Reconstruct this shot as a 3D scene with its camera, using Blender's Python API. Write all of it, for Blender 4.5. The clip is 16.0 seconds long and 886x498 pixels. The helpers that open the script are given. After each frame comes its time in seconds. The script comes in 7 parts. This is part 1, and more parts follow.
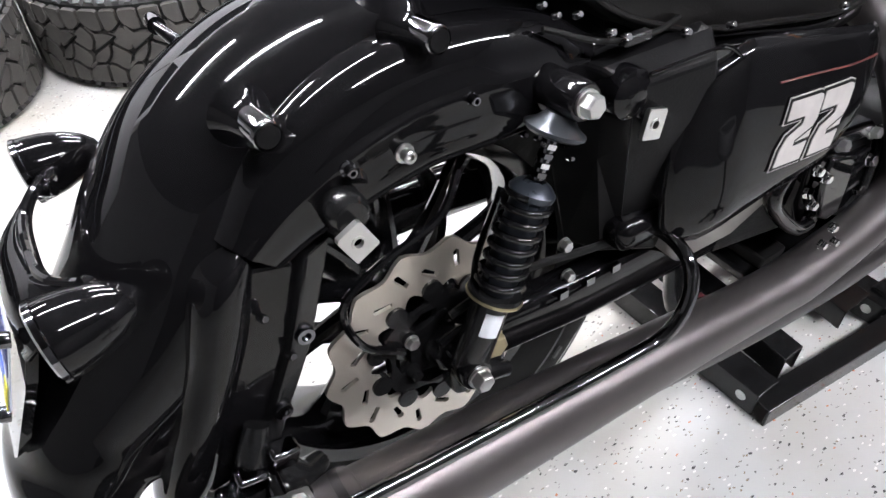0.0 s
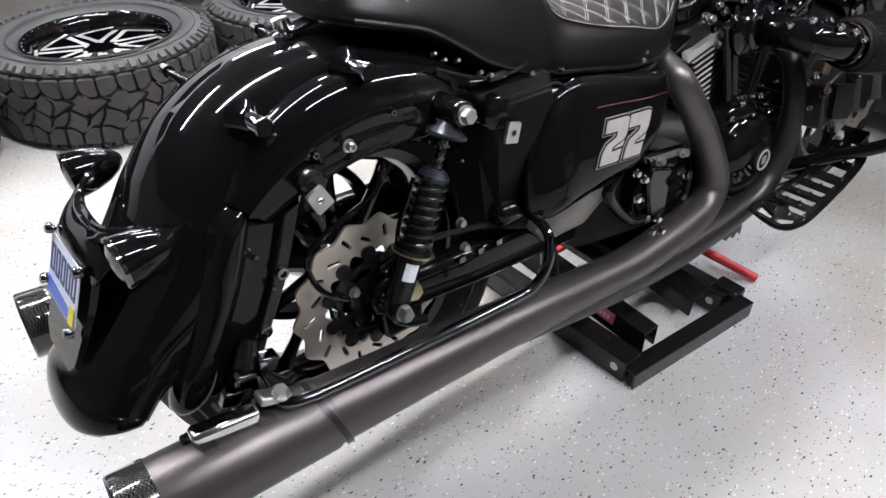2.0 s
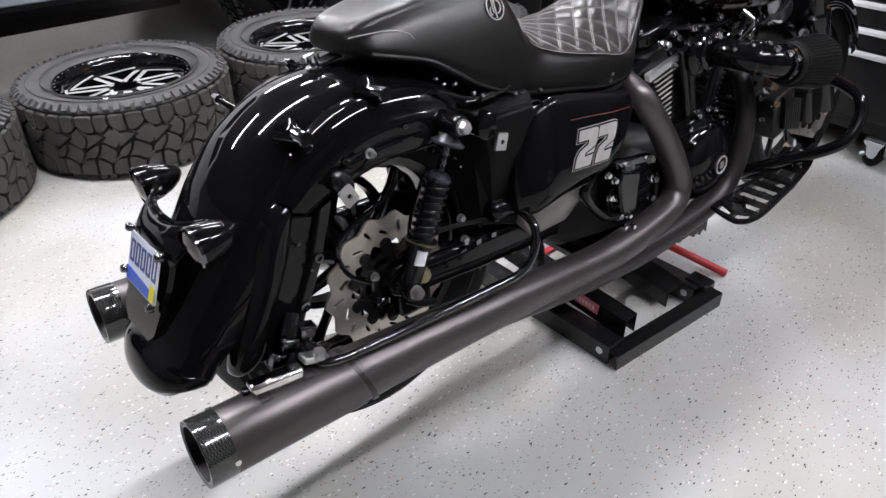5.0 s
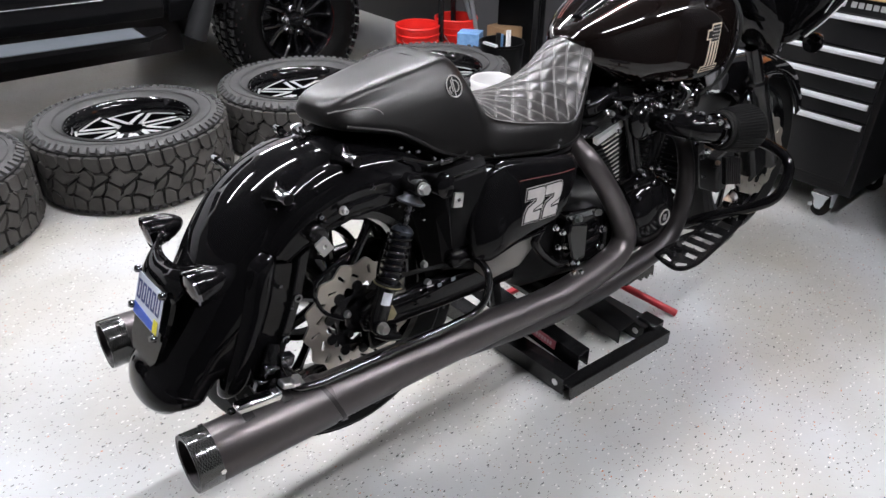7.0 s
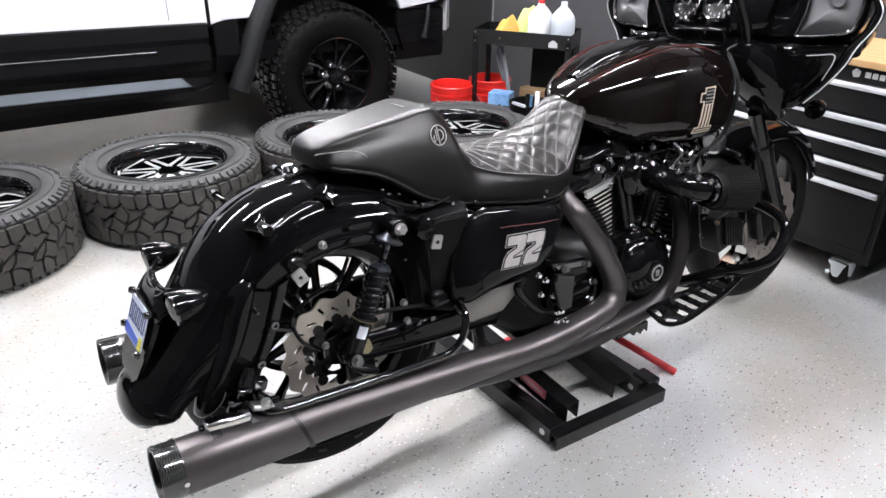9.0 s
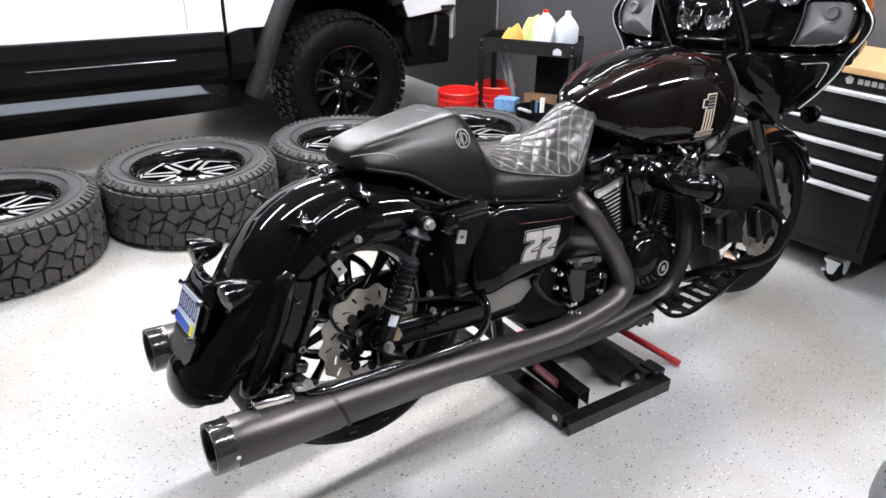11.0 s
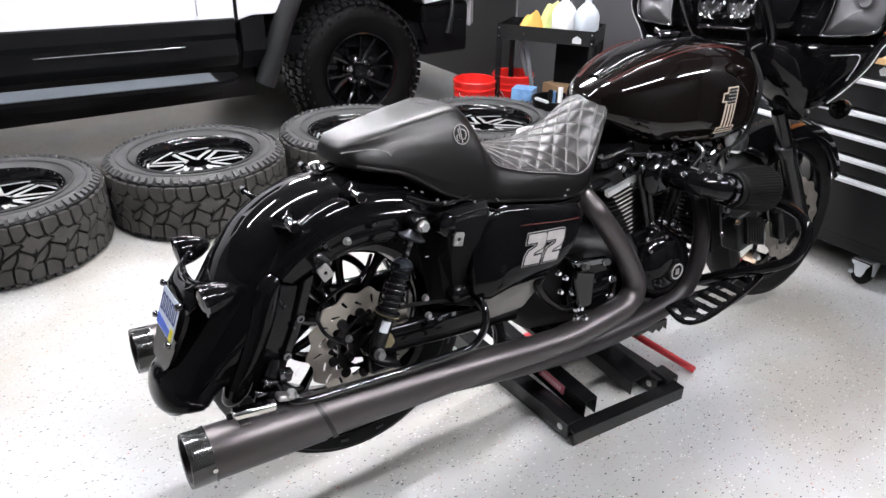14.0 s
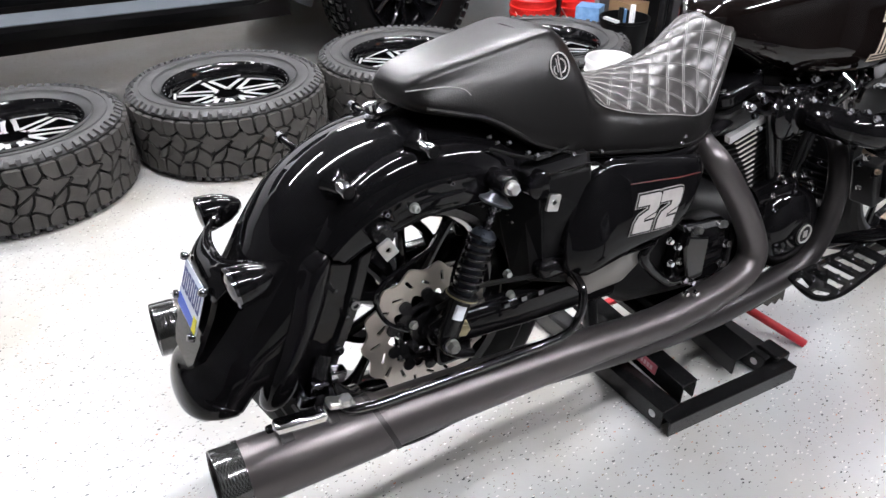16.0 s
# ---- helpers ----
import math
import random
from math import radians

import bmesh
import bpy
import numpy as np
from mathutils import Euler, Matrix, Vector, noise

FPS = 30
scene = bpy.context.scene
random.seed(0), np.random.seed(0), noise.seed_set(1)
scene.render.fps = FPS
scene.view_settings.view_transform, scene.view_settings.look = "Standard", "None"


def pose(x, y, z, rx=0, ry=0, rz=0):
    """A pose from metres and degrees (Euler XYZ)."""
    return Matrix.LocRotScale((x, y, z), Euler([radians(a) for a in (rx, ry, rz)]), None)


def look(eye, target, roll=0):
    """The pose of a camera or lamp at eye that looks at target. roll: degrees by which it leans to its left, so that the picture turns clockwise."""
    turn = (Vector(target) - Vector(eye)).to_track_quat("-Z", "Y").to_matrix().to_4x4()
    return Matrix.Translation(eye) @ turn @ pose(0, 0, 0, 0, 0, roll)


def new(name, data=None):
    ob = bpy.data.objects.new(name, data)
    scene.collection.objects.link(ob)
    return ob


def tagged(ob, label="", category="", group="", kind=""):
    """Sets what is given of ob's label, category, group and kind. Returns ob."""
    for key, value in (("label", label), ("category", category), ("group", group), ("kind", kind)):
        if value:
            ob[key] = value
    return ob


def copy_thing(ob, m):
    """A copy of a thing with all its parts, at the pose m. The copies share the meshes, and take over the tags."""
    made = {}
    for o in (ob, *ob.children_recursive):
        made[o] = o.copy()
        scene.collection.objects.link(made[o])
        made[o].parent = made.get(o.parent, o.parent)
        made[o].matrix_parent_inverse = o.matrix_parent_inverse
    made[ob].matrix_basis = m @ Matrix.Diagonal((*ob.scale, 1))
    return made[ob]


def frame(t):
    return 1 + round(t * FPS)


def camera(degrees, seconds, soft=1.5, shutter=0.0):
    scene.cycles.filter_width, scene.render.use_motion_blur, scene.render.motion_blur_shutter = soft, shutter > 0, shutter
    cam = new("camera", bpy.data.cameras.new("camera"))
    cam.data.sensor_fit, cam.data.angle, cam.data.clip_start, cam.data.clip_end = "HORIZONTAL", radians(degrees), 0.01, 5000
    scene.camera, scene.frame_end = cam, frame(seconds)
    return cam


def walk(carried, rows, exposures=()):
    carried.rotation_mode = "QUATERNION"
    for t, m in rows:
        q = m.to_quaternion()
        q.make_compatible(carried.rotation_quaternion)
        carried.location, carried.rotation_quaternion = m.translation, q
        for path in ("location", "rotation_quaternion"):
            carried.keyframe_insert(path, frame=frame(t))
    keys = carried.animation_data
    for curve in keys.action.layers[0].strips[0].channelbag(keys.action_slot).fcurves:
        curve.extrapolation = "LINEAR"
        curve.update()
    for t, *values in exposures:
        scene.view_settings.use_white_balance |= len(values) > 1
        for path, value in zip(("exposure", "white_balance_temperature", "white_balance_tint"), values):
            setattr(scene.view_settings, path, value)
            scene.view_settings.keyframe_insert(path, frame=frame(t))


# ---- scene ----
cam = camera(64.5, 16.0)
PATH = [
    (0, (-0.234, -0.494, 1.110), (0.536, 0.760, -0.243), -2.1),
    (0.5, (-0.325, -0.566, 1.156), (0.503, 0.673, -0.176), -1.6),
    (1, (-0.463, -0.678, 1.213), (0.533, 0.528, -0.033), 0.1),
    (1.5, (-0.454, -0.732, 1.213), (0.620, 0.445, 0.005), 1.4),
    (2, (-0.421, -0.766, 1.204), (0.601, 0.478, 0.018), 0.8),
    (2.5, (-0.426, -0.772, 1.221), (0.557, 0.540, 0.077), -0.8),
    (3, (-0.520, -0.800, 1.240), (0.549, 0.464, 0.118), 0.9),
    (3.5, (-0.567, -0.802, 1.242), (0.563, 0.437, 0.151), 0.9),
    (3.7, (-0.569, -0.807, 1.250), (0.539, 0.435, 0.140), 0.2),
    (5.8, (-0.570, -1.014, 1.319), (0.421, 0.336, 0.225), -0.8),
    (6, (-0.570, -1.029, 1.342), (0.364, 0.360, 0.247), -1.6),
    (6.5, (-0.607, -1.061, 1.387), (0.318, 0.343, 0.303), -1.5),
    (7, (-0.620, -1.092, 1.411), (0.480, 0.214, 0.368), 0.5),
    (7.5, (-0.582, -1.089, 1.406), (0.615, 0.148, 0.390), 1.7),
    (8, (-0.501, -1.102, 1.391), (0.643, 0.215, 0.413), 1.3),
    (8.5, (-0.462, -1.169, 1.390), (0.575, 0.248, 0.433), 0.3),
    (9, (-0.545, -1.247, 1.412), (0.491, 0.208, 0.513), 1.1),
    (9.2, (-0.528, -1.225, 1.387), (0.479, 0.243, 0.478), 0.6),
    (11.3, (-0.676, -1.320, 1.451), (0.379, 0.138, 0.578), 1.2),
    (11.5, (-0.673, -1.321, 1.453), (0.389, 0.139, 0.591), 1.3),
    (12, (-0.647, -1.289, 1.440), (0.441, 0.162, 0.595), 1.5),
    (12.5, (-0.593, -1.230, 1.415), (0.477, 0.216, 0.539), 1.7),
    (13, (-0.507, -1.199, 1.417), (0.491, 0.254, 0.471), 1.7),
    (13.5, (-0.492, -1.205, 1.412), (0.484, 0.258, 0.458), 1.7),
    (14, (-0.560, -1.267, 1.435), (0.421, 0.214, 0.517), 0.9),
    (14.5, (-0.640, -1.310, 1.438), (0.390, 0.161, 0.556), 0.8),
    (15, (-0.635, -1.208, 1.397), (0.387, 0.260, 0.500), 0.6),
    (15.5, (-0.512, -1.039, 1.365), (0.414, 0.443, 0.394), -0.0),
    (16, (-0.462, -0.939, 1.344), (0.380, 0.502, 0.242), -0.2),
]
walk(cam, [(t, look(eye, target, roll)) for t, eye, target, roll in PATH], exposures=[(0.0, 0.82), (0.5, 0.80), (1.0, 0.69), (1.5, 0.46), (2.5, 0.19), (3.5, 0.16), (6.0, 0.02), (7.0, 0.07), (8.0, 0.22), (9.0, 0.37), (12.0, 0.37), (14.0, 0.35), (16.0, 0.42)])

from mathutils.bvhtree import BVHTree
# ---- world and lights ----
world = bpy.data.worlds.new("garage_air")
world.use_nodes = True
world.node_tree.nodes["Background"].inputs[0].default_value = (0.5, 0.55, 0.6, 1)
world.node_tree.nodes["Background"].inputs[1].default_value = 0.02
scene.world = world
LAMP = 164


# ---- materials ----
def material(name, colour, rough=0.5, metal=0.0, coat=0.0, vary=0.15, scale=8.0, bump=0.0, bump_scale=60.0, rough_vary=0.1,
             specular=0.5, emit=0.0, tint=None):
    """Principled surface with large stains, fine grain and relief; one random shade per object."""
    m = bpy.data.materials.new(name)
    m.use_nodes = True
    nt = m.node_tree
    b = nt.nodes["Principled BSDF"]
    b.inputs["Metallic"].default_value = metal
    b.inputs["Coat Weight"].default_value = coat
    b.inputs["Coat Roughness"].default_value = 0.02
    b.inputs["Specular IOR Level"].default_value = specular
    tc = nt.nodes.new("ShaderNodeTexCoord")
    big = nt.nodes.new("ShaderNodeTexNoise")
    big.inputs["Scale"].default_value = scale
    big.inputs["Detail"].default_value = 6
    nt.links.new(tc.outputs["Object"], big.inputs["Vector"])
    mix = nt.nodes.new("ShaderNodeMix")
    mix.data_type = "RGBA"
    c = Vector(colour)
    t = Vector(tint) if tint else c * (1 + vary)
    mix.inputs["A"].default_value = (*(c * (1 - vary)), 1)
    mix.inputs["B"].default_value = (*t, 1)
    nt.links.new(big.outputs["Fac"], mix.inputs["Factor"])
    nt.links.new(mix.outputs["Result"], b.inputs["Base Color"])
    fine = nt.nodes.new("ShaderNodeTexNoise")
    fine.inputs["Scale"].default_value = bump_scale
    fine.inputs["Detail"].default_value = 4
    nt.links.new(tc.outputs["Object"], fine.inputs["Vector"])
    ramp = nt.nodes.new("ShaderNodeMapRange")
    ramp.inputs["To Min"].default_value = max(0.0, rough * (1 - rough_vary))
    ramp.inputs["To Max"].default_value = min(1.0, rough * (1 + rough_vary))
    nt.links.new(fine.outputs["Fac"], ramp.inputs["Value"])
    nt.links.new(ramp.outputs["Result"], b.inputs["Roughness"])
    if bump:
        bp = nt.nodes.new("ShaderNodeBump")
        bp.inputs["Strength"].default_value = bump
        bp.inputs["Distance"].default_value = 0.002
        nt.links.new(fine.outputs["Fac"], bp.inputs["Height"])
        nt.links.new(bp.outputs["Normal"], b.inputs["Normal"])
    if emit:
        b.inputs["Emission Color"].default_value = (*colour, 1)
        b.inputs["Emission Strength"].default_value = emit
    return m


def floor_material():
    """Pale epoxy with scattered black, tan and white flakes under a clear coat."""
    m = bpy.data.materials.new("flake_epoxy")
    m.use_nodes = True
    nt = m.node_tree
    b = nt.nodes["Principled BSDF"]
    tc = nt.nodes.new("ShaderNodeTexCoord")
    big = nt.nodes.new("ShaderNodeTexNoise")
    big.inputs["Scale"].default_value = 1.3
    big.inputs["Detail"].default_value = 5
    nt.links.new(tc.outputs["Object"], big.inputs["Vector"])
    base = nt.nodes.new("ShaderNodeMix")
    base.data_type = "RGBA"
    base.inputs["A"].default_value = (0.412, 0.395, 0.352, 1)
    base.inputs["B"].default_value = (0.490, 0.505, 0.516, 1)
    patch = nt.nodes.new("ShaderNodeMapRange")
    patch.inputs["From Min"].default_value = 0.36
    patch.inputs["From Max"].default_value = 0.64
    nt.links.new(big.outputs["Fac"], patch.inputs["Value"])
    nt.links.new(patch.outputs["Result"], base.inputs["Factor"])
    stain = nt.nodes.new("ShaderNodeTexNoise")
    stain.inputs["Scale"].default_value = 3.4
    stain.inputs["Detail"].default_value = 4
    nt.links.new(tc.outputs["Object"], stain.inputs["Vector"])
    tinge = nt.nodes.new("ShaderNodeMix")
    tinge.data_type = "RGBA"
    tinge.blend_type = "SOFT_LIGHT"
    tinge.inputs["Factor"].default_value = 0.30
    nt.links.new(base.outputs["Result"], tinge.inputs["A"])
    nt.links.new(stain.outputs["Fac"], tinge.inputs["B"])
    last = tinge.outputs["Result"]
    warp = nt.nodes.new("ShaderNodeTexNoise")
    warp.inputs["Scale"].default_value = 160
    nt.links.new(tc.outputs["Object"], warp.inputs["Vector"])
    add = nt.nodes.new("ShaderNodeVectorMath")
    add.operation = "MULTIPLY_ADD"
    add.inputs[1].default_value = (0.006, 0.006, 0.0)
    nt.links.new(warp.outputs["Color"], add.inputs[0])
    nt.links.new(tc.outputs["Object"], add.inputs[2])
    for density, share, size, spin, colour in ((58, 0.12, 0.24, 20, (0.055, 0.054, 0.056)), (72, 0.12, 0.20, 75, (0.09, 0.085, 0.08)), (80, 0.10, 0.22, 130, (0.22, 0.17, 0.12)),
                                               (62, 0.20, 0.24, 50, (0.72, 0.71, 0.69)), (95, 0.16, 0.24, 100, (0.24, 0.235, 0.23)), (66, 0.025, 0.22, 160, (0.48, 0.17, 0.08))):
        turn = nt.nodes.new("ShaderNodeMapping")
        turn.inputs["Rotation"].default_value = (0, 0, radians(spin))
        turn.inputs["Scale"].default_value = (1, 2.1, 1)
        nt.links.new(add.outputs[0], turn.inputs["Vector"])
        v = nt.nodes.new("ShaderNodeTexVoronoi")
        v.inputs["Scale"].default_value = density
        nt.links.new(turn.outputs["Vector"], v.inputs["Vector"])
        sep = nt.nodes.new("ShaderNodeSeparateColor")
        nt.links.new(v.outputs["Color"], sep.inputs["Color"])
        pick = nt.nodes.new("ShaderNodeMath")
        pick.operation = "LESS_THAN"
        pick.inputs[1].default_value = share
        nt.links.new(sep.outputs["Red"], pick.inputs[0])
        near = nt.nodes.new("ShaderNodeMath")
        near.operation = "LESS_THAN"
        near.inputs[1].default_value = size
        nt.links.new(v.outputs["Distance"], near.inputs[0])
        both = nt.nodes.new("ShaderNodeMath")
        both.operation = "MULTIPLY"
        nt.links.new(pick.outputs[0], both.inputs[0])
        nt.links.new(near.outputs[0], both.inputs[1])
        mix = nt.nodes.new("ShaderNodeMix")
        mix.data_type = "RGBA"
        nt.links.new(both.outputs[0], mix.inputs["Factor"])
        nt.links.new(last, mix.inputs["A"])
        mix.inputs["B"].default_value = (*colour, 1)
        last = mix.outputs["Result"]
    nt.links.new(last, b.inputs["Base Color"])
    rough = nt.nodes.new("ShaderNodeMapRange")
    rough.inputs["To Min"].default_value = 0.22
    rough.inputs["To Max"].default_value = 0.42
    nt.links.new(big.outputs["Fac"], rough.inputs["Value"])
    nt.links.new(rough.outputs["Result"], b.inputs["Roughness"])
    bp = nt.nodes.new("ShaderNodeBump")
    bp.inputs["Strength"].default_value = 0.25
    bp.inputs["Distance"].default_value = 0.002
    wav = nt.nodes.new("ShaderNodeTexNoise")
    wav.inputs["Scale"].default_value = 45
    nt.links.new(tc.outputs["Object"], wav.inputs["Vector"])
    nt.links.new(wav.outputs["Fac"], bp.inputs["Height"])
    nt.links.new(bp.outputs["Normal"], b.inputs["Normal"])
    return m


def wood_material():
    m = material("beech_top", (0.55, 0.36, 0.17), 0.4, scale=3, vary=0.2, bump=0.1)
    nt = m.node_tree
    w = nt.nodes.new("ShaderNodeTexWave")
    w.inputs["Scale"].default_value = 6
    w.inputs["Distortion"].default_value = 5
    w.inputs["Detail"].default_value = 3
    tc = nt.nodes.new("ShaderNodeTexCoord")
    nt.links.new(tc.outputs["Object"], w.inputs["Vector"])
    mix = nt.nodes.new("ShaderNodeMix")
    mix.data_type = "RGBA"
    mix.inputs["A"].default_value = (0.62, 0.43, 0.22, 1)
    mix.inputs["B"].default_value = (0.50, 0.32, 0.15, 1)
    nt.links.new(w.outputs["Fac"], mix.inputs["Factor"])
    nt.links.new(mix.outputs["Result"], nt.nodes["Principled BSDF"].inputs["Base Color"])
    return m


FLOOR = floor_material()
WOOD = wood_material()
GLOSS = material("gloss_black_paint", (0.0038, 0.0037, 0.0042), 0.035, vary=0.2, rough_vary=0.3, specular=0.26)
SATIN = material("satin_black_ceramic", (0.100, 0.091, 0.092), 0.38, metal=0.75, vary=0.15, bump=0.03, bump_scale=300)
SATIN_DARK = material("dark_ceramic_coating", (0.036, 0.033, 0.034), 0.38, metal=0.6, vary=0.2, bump=0.03, bump_scale=300)
BLACK_METAL = material("black_powder_coat", (0.008, 0.008, 0.0085), 0.2, vary=0.25, specular=0.4, bump=0.05, bump_scale=200)
WRINKLE = material("wrinkle_black", (0.008, 0.008, 0.0085), 0.4, specular=0.3, vary=0.25, bump=0.3, bump_scale=700)
MATTE = material("matte_black_plastic", (0.005, 0.005, 0.0055), 0.40, specular=0.10, vary=0.2, bump=0.15, bump_scale=400)
DAMPER = material("blue_black_metal", (0.030, 0.036, 0.046), 0.28, metal=0.6, vary=0.2)
GLOSS_TRIM = material("gloss_black_trim", (0.004, 0.004, 0.0045), 0.05, vary=0.2, rough_vary=0.3, specular=0.5)
LEATHER = material("black_leather", (0.0052, 0.0049, 0.0049), 0.30, specular=0.32, vary=0.15, bump=0.22, bump_scale=420, scale=5)
LEATHER_TOP = material("soft_grey_black_leather", (0.026, 0.024, 0.0235), 0.30, specular=0.55, vary=0.15, bump=0.2, bump_scale=420, scale=5)
THREAD = material("pale_thread", (0.26, 0.255, 0.25), 0.7, vary=0.2)
RUBBER = material("tyre_rubber", (0.026, 0.0255, 0.025), 0.75, vary=0.35, scale=10, bump=0.35, bump_scale=160, tint=(0.052, 0.048, 0.043))
SIDEWALL = material("dusty_sidewall", (0.058, 0.058, 0.059), 0.68, vary=0.25, scale=14, bump=0.3, bump_scale=160)
MUD_RUBBER = material("black_mud_rubber", (0.0035, 0.0035, 0.0036), 0.5, specular=0.07, vary=0.35, scale=12, bump=0.5, bump_scale=90)
WET_RUBBER = material("dressed_tread_rubber", (0.012, 0.012, 0.0125), 0.26, specular=0.26, vary=0.35, scale=12, bump=0.4, bump_scale=70)
DARK_RUBBER = material("dark_rubber", (0.007, 0.007, 0.007), 0.6, specular=0.15, vary=0.3, bump=0.2, bump_scale=200)
CHROME = material("chrome", (0.75, 0.75, 0.76), 0.08, metal=1.0, vary=0.04)
GUARD_CHROME = material("dark_guard_chrome", (0.13, 0.13, 0.135), 0.07, metal=1.0, vary=0.08)
BLACK_CHROME = material("black_chrome", (0.16, 0.16, 0.17), 0.08, metal=1.0, vary=0.1)
STUD = material("polished_dark_chrome", (0.36, 0.36, 0.37), 0.07, metal=1.0, vary=0.08)
ZINC = material("zinc_bolt", (0.55, 0.55, 0.54), 0.32, metal=1.0, vary=0.15, bump=0.05)
BRASS = material("yellow_zinc", (0.50, 0.44, 0.28), 0.35, metal=1.0, vary=0.2)
STEEL = material("brushed_rotor_steel", (0.56, 0.52, 0.46), 0.36, metal=0.85, vary=0.08, bump=0.08, bump_scale=300)
PALE_ZINC = material("pale_zinc_plate", (0.62, 0.66, 0.68), 0.4, metal=0.4, vary=0.2)
ALLOY = material("machined_alloy", (0.80, 0.80, 0.80), 0.42, metal=0.7, vary=0.08, bump=0.04)
RIM_BLACK = material("gloss_black_alloy", (0.003, 0.003, 0.0035), 0.1, vary=0.2)
FIN = material("cut_fin_edge", (0.52, 0.50, 0.47), 0.5, metal=0.3, vary=0.1)
TAN = material("warm_cast_metal", (0.40, 0.30, 0.22), 0.35, metal=0.9, vary=0.2)
MAROON = material("red_brown_pinstripe", (0.10, 0.012, 0.008), 0.3)
DECAL = material("silver_decal", (0.46, 0.44, 0.43), 0.4, metal=0.2, vary=0.2, scale=60)
# black cover; the floor's grey sheen is put into its base colour
LOWER = material("grey_sheen_cover", (0.24, 0.23, 0.215), 0.30, vary=0.2, scale=4)
TANK_PAINT = material("brown_black_tank_paint", (0.0042, 0.0028, 0.0025), 0.03, vary=0.3, rough_vary=0.3, specular=0.55)
WASHER = material("blued_steel_washer", (0.075, 0.082, 0.092), 0.30, metal=0.7, vary=0.2)
DECAL_DARK = material("black_decal_edge", (0.008, 0.008, 0.008), 0.35, specular=0.12)
PLATE = material("plate_white", (0.62, 0.68, 0.80), 0.35, vary=0.06, tint=(0.70, 0.74, 0.84))
PLATE_BLUE = material("plate_blue", (0.03, 0.10, 0.55), 0.35, vary=0.08)
INK = material("plate_ink", (0.03, 0.05, 0.20), 0.4)
YELLOW = material("yellow_tab", (0.72, 0.66, 0.03), 0.45)
WHITE_LABEL = material("white_label", (0.72, 0.75, 0.80), 0.5, vary=0.08)
RED_LENS = material("dark_smoked_lens", (0.03, 0.012, 0.012), 0.1, coat=0.6)
WHITE_PAINT = material("white_truck_paint", (0.60, 0.60, 0.62), 0.18, coat=0.8, vary=0.02)
CLADDING = material("textured_black_cladding", (0.004, 0.004, 0.0045), 0.32, specular=0.085, vary=0.25, bump=0.2, bump_scale=350)
FLARE = material("grey_flare_plastic", (0.010, 0.0105, 0.0115), 0.42, specular=0.28, vary=0.15, bump=0.15, bump_scale=350)
STEP = material("grey_step_alloy", (0.115, 0.130, 0.148), 0.45, metal=0.3, vary=0.15, bump=0.15, bump_scale=120)
TAIL_RED = material("dark_red_lens", (0.09, 0.006, 0.010), 0.12, coat=0.6)
GLASS_DARK = material("tinted_glass", (0.01, 0.011, 0.012), 0.05, coat=0.5)
WALL = material("charcoal_wall_paint", (0.054, 0.054, 0.058), 0.6, vary=0.08, bump=0.1, bump_scale=120, scale=2)
WALL_DARK = material("black_wall_panel", (0.013, 0.013, 0.014), 0.5, vary=0.15, bump=0.08, bump_scale=100, scale=2)
WALL_PALE = material("grey_wall_paint", (0.16, 0.16, 0.165), 0.7, vary=0.06, bump=0.1, bump_scale=120, scale=2)
WALL_LIGHT = material("pale_bounce_paint", (0.52, 0.50, 0.47), 0.7, vary=0.06, bump=0.1, bump_scale=120, scale=2)
CEILING = material("dark_ceiling_paint", (0.06, 0.06, 0.062), 0.8, vary=0.05, bump=0.1, scale=2)
CHEST = material("black_chest_enamel", (0.008, 0.008, 0.009), 0.4, specular=0.3, vary=0.2, bump=0.12, bump_scale=350)
PULL = material("brushed_drawer_pull", (0.80, 0.81, 0.84), 0.36, metal=0.5, vary=0.08, bump=0.05)
RED = material("red_plastic", (0.62, 0.018, 0.014), 0.38, vary=0.1)
RED_PAINT = material("red_jack_paint", (0.46, 0.02, 0.03), 0.4, vary=0.25, bump=0.1)
RED_TAG = material("faded_red_label", (0.42, 0.10, 0.13), 0.5, vary=0.15)
TAG_INK = material("pale_label_ink", (0.60, 0.42, 0.44), 0.5)
BLUE = material("blue_printed_carton", (0.05, 0.18, 0.50), 0.45, vary=0.4, scale=30, tint=(0.25, 0.45, 0.70))
STOOL_GREY = material("grey_ribbed_rubber", (0.10, 0.10, 0.105), 0.5, vary=0.25, bump=0.2, bump_scale=200)
CARD = material("brown_cardboard", (0.33, 0.21, 0.11), 0.8, vary=0.15, bump=0.2)
JUG = material("milky_plastic", (0.50, 0.55, 0.60), 0.35, vary=0.06)
JUG_WHITE = material("white_plastic", (0.82, 0.82, 0.82), 0.4, vary=0.03)
CLOTH_YELLOW = material("yellow_cloth", (0.62, 0.37, 0.09), 0.9, vary=0.2, bump=0.6, bump_scale=120)
CLOTH_LIME = material("lime_cloth", (0.50, 0.56, 0.22), 0.9, vary=0.2, bump=0.6, bump_scale=120)
HOSE = material("grey_hose", (0.26, 0.28, 0.30), 0.5, vary=0.15)
ORANGE = material("orange_panel", (0.80, 0.24, 0.03), 0.45, vary=0.06)
CARBON = material("carbon_tip", (0.02, 0.021, 0.02), 0.15, coat=1.0, vary=0.6, scale=160)
weave = CARBON.node_tree
check = weave.nodes.new("ShaderNodeTexChecker")
check.inputs["Scale"].default_value = 420
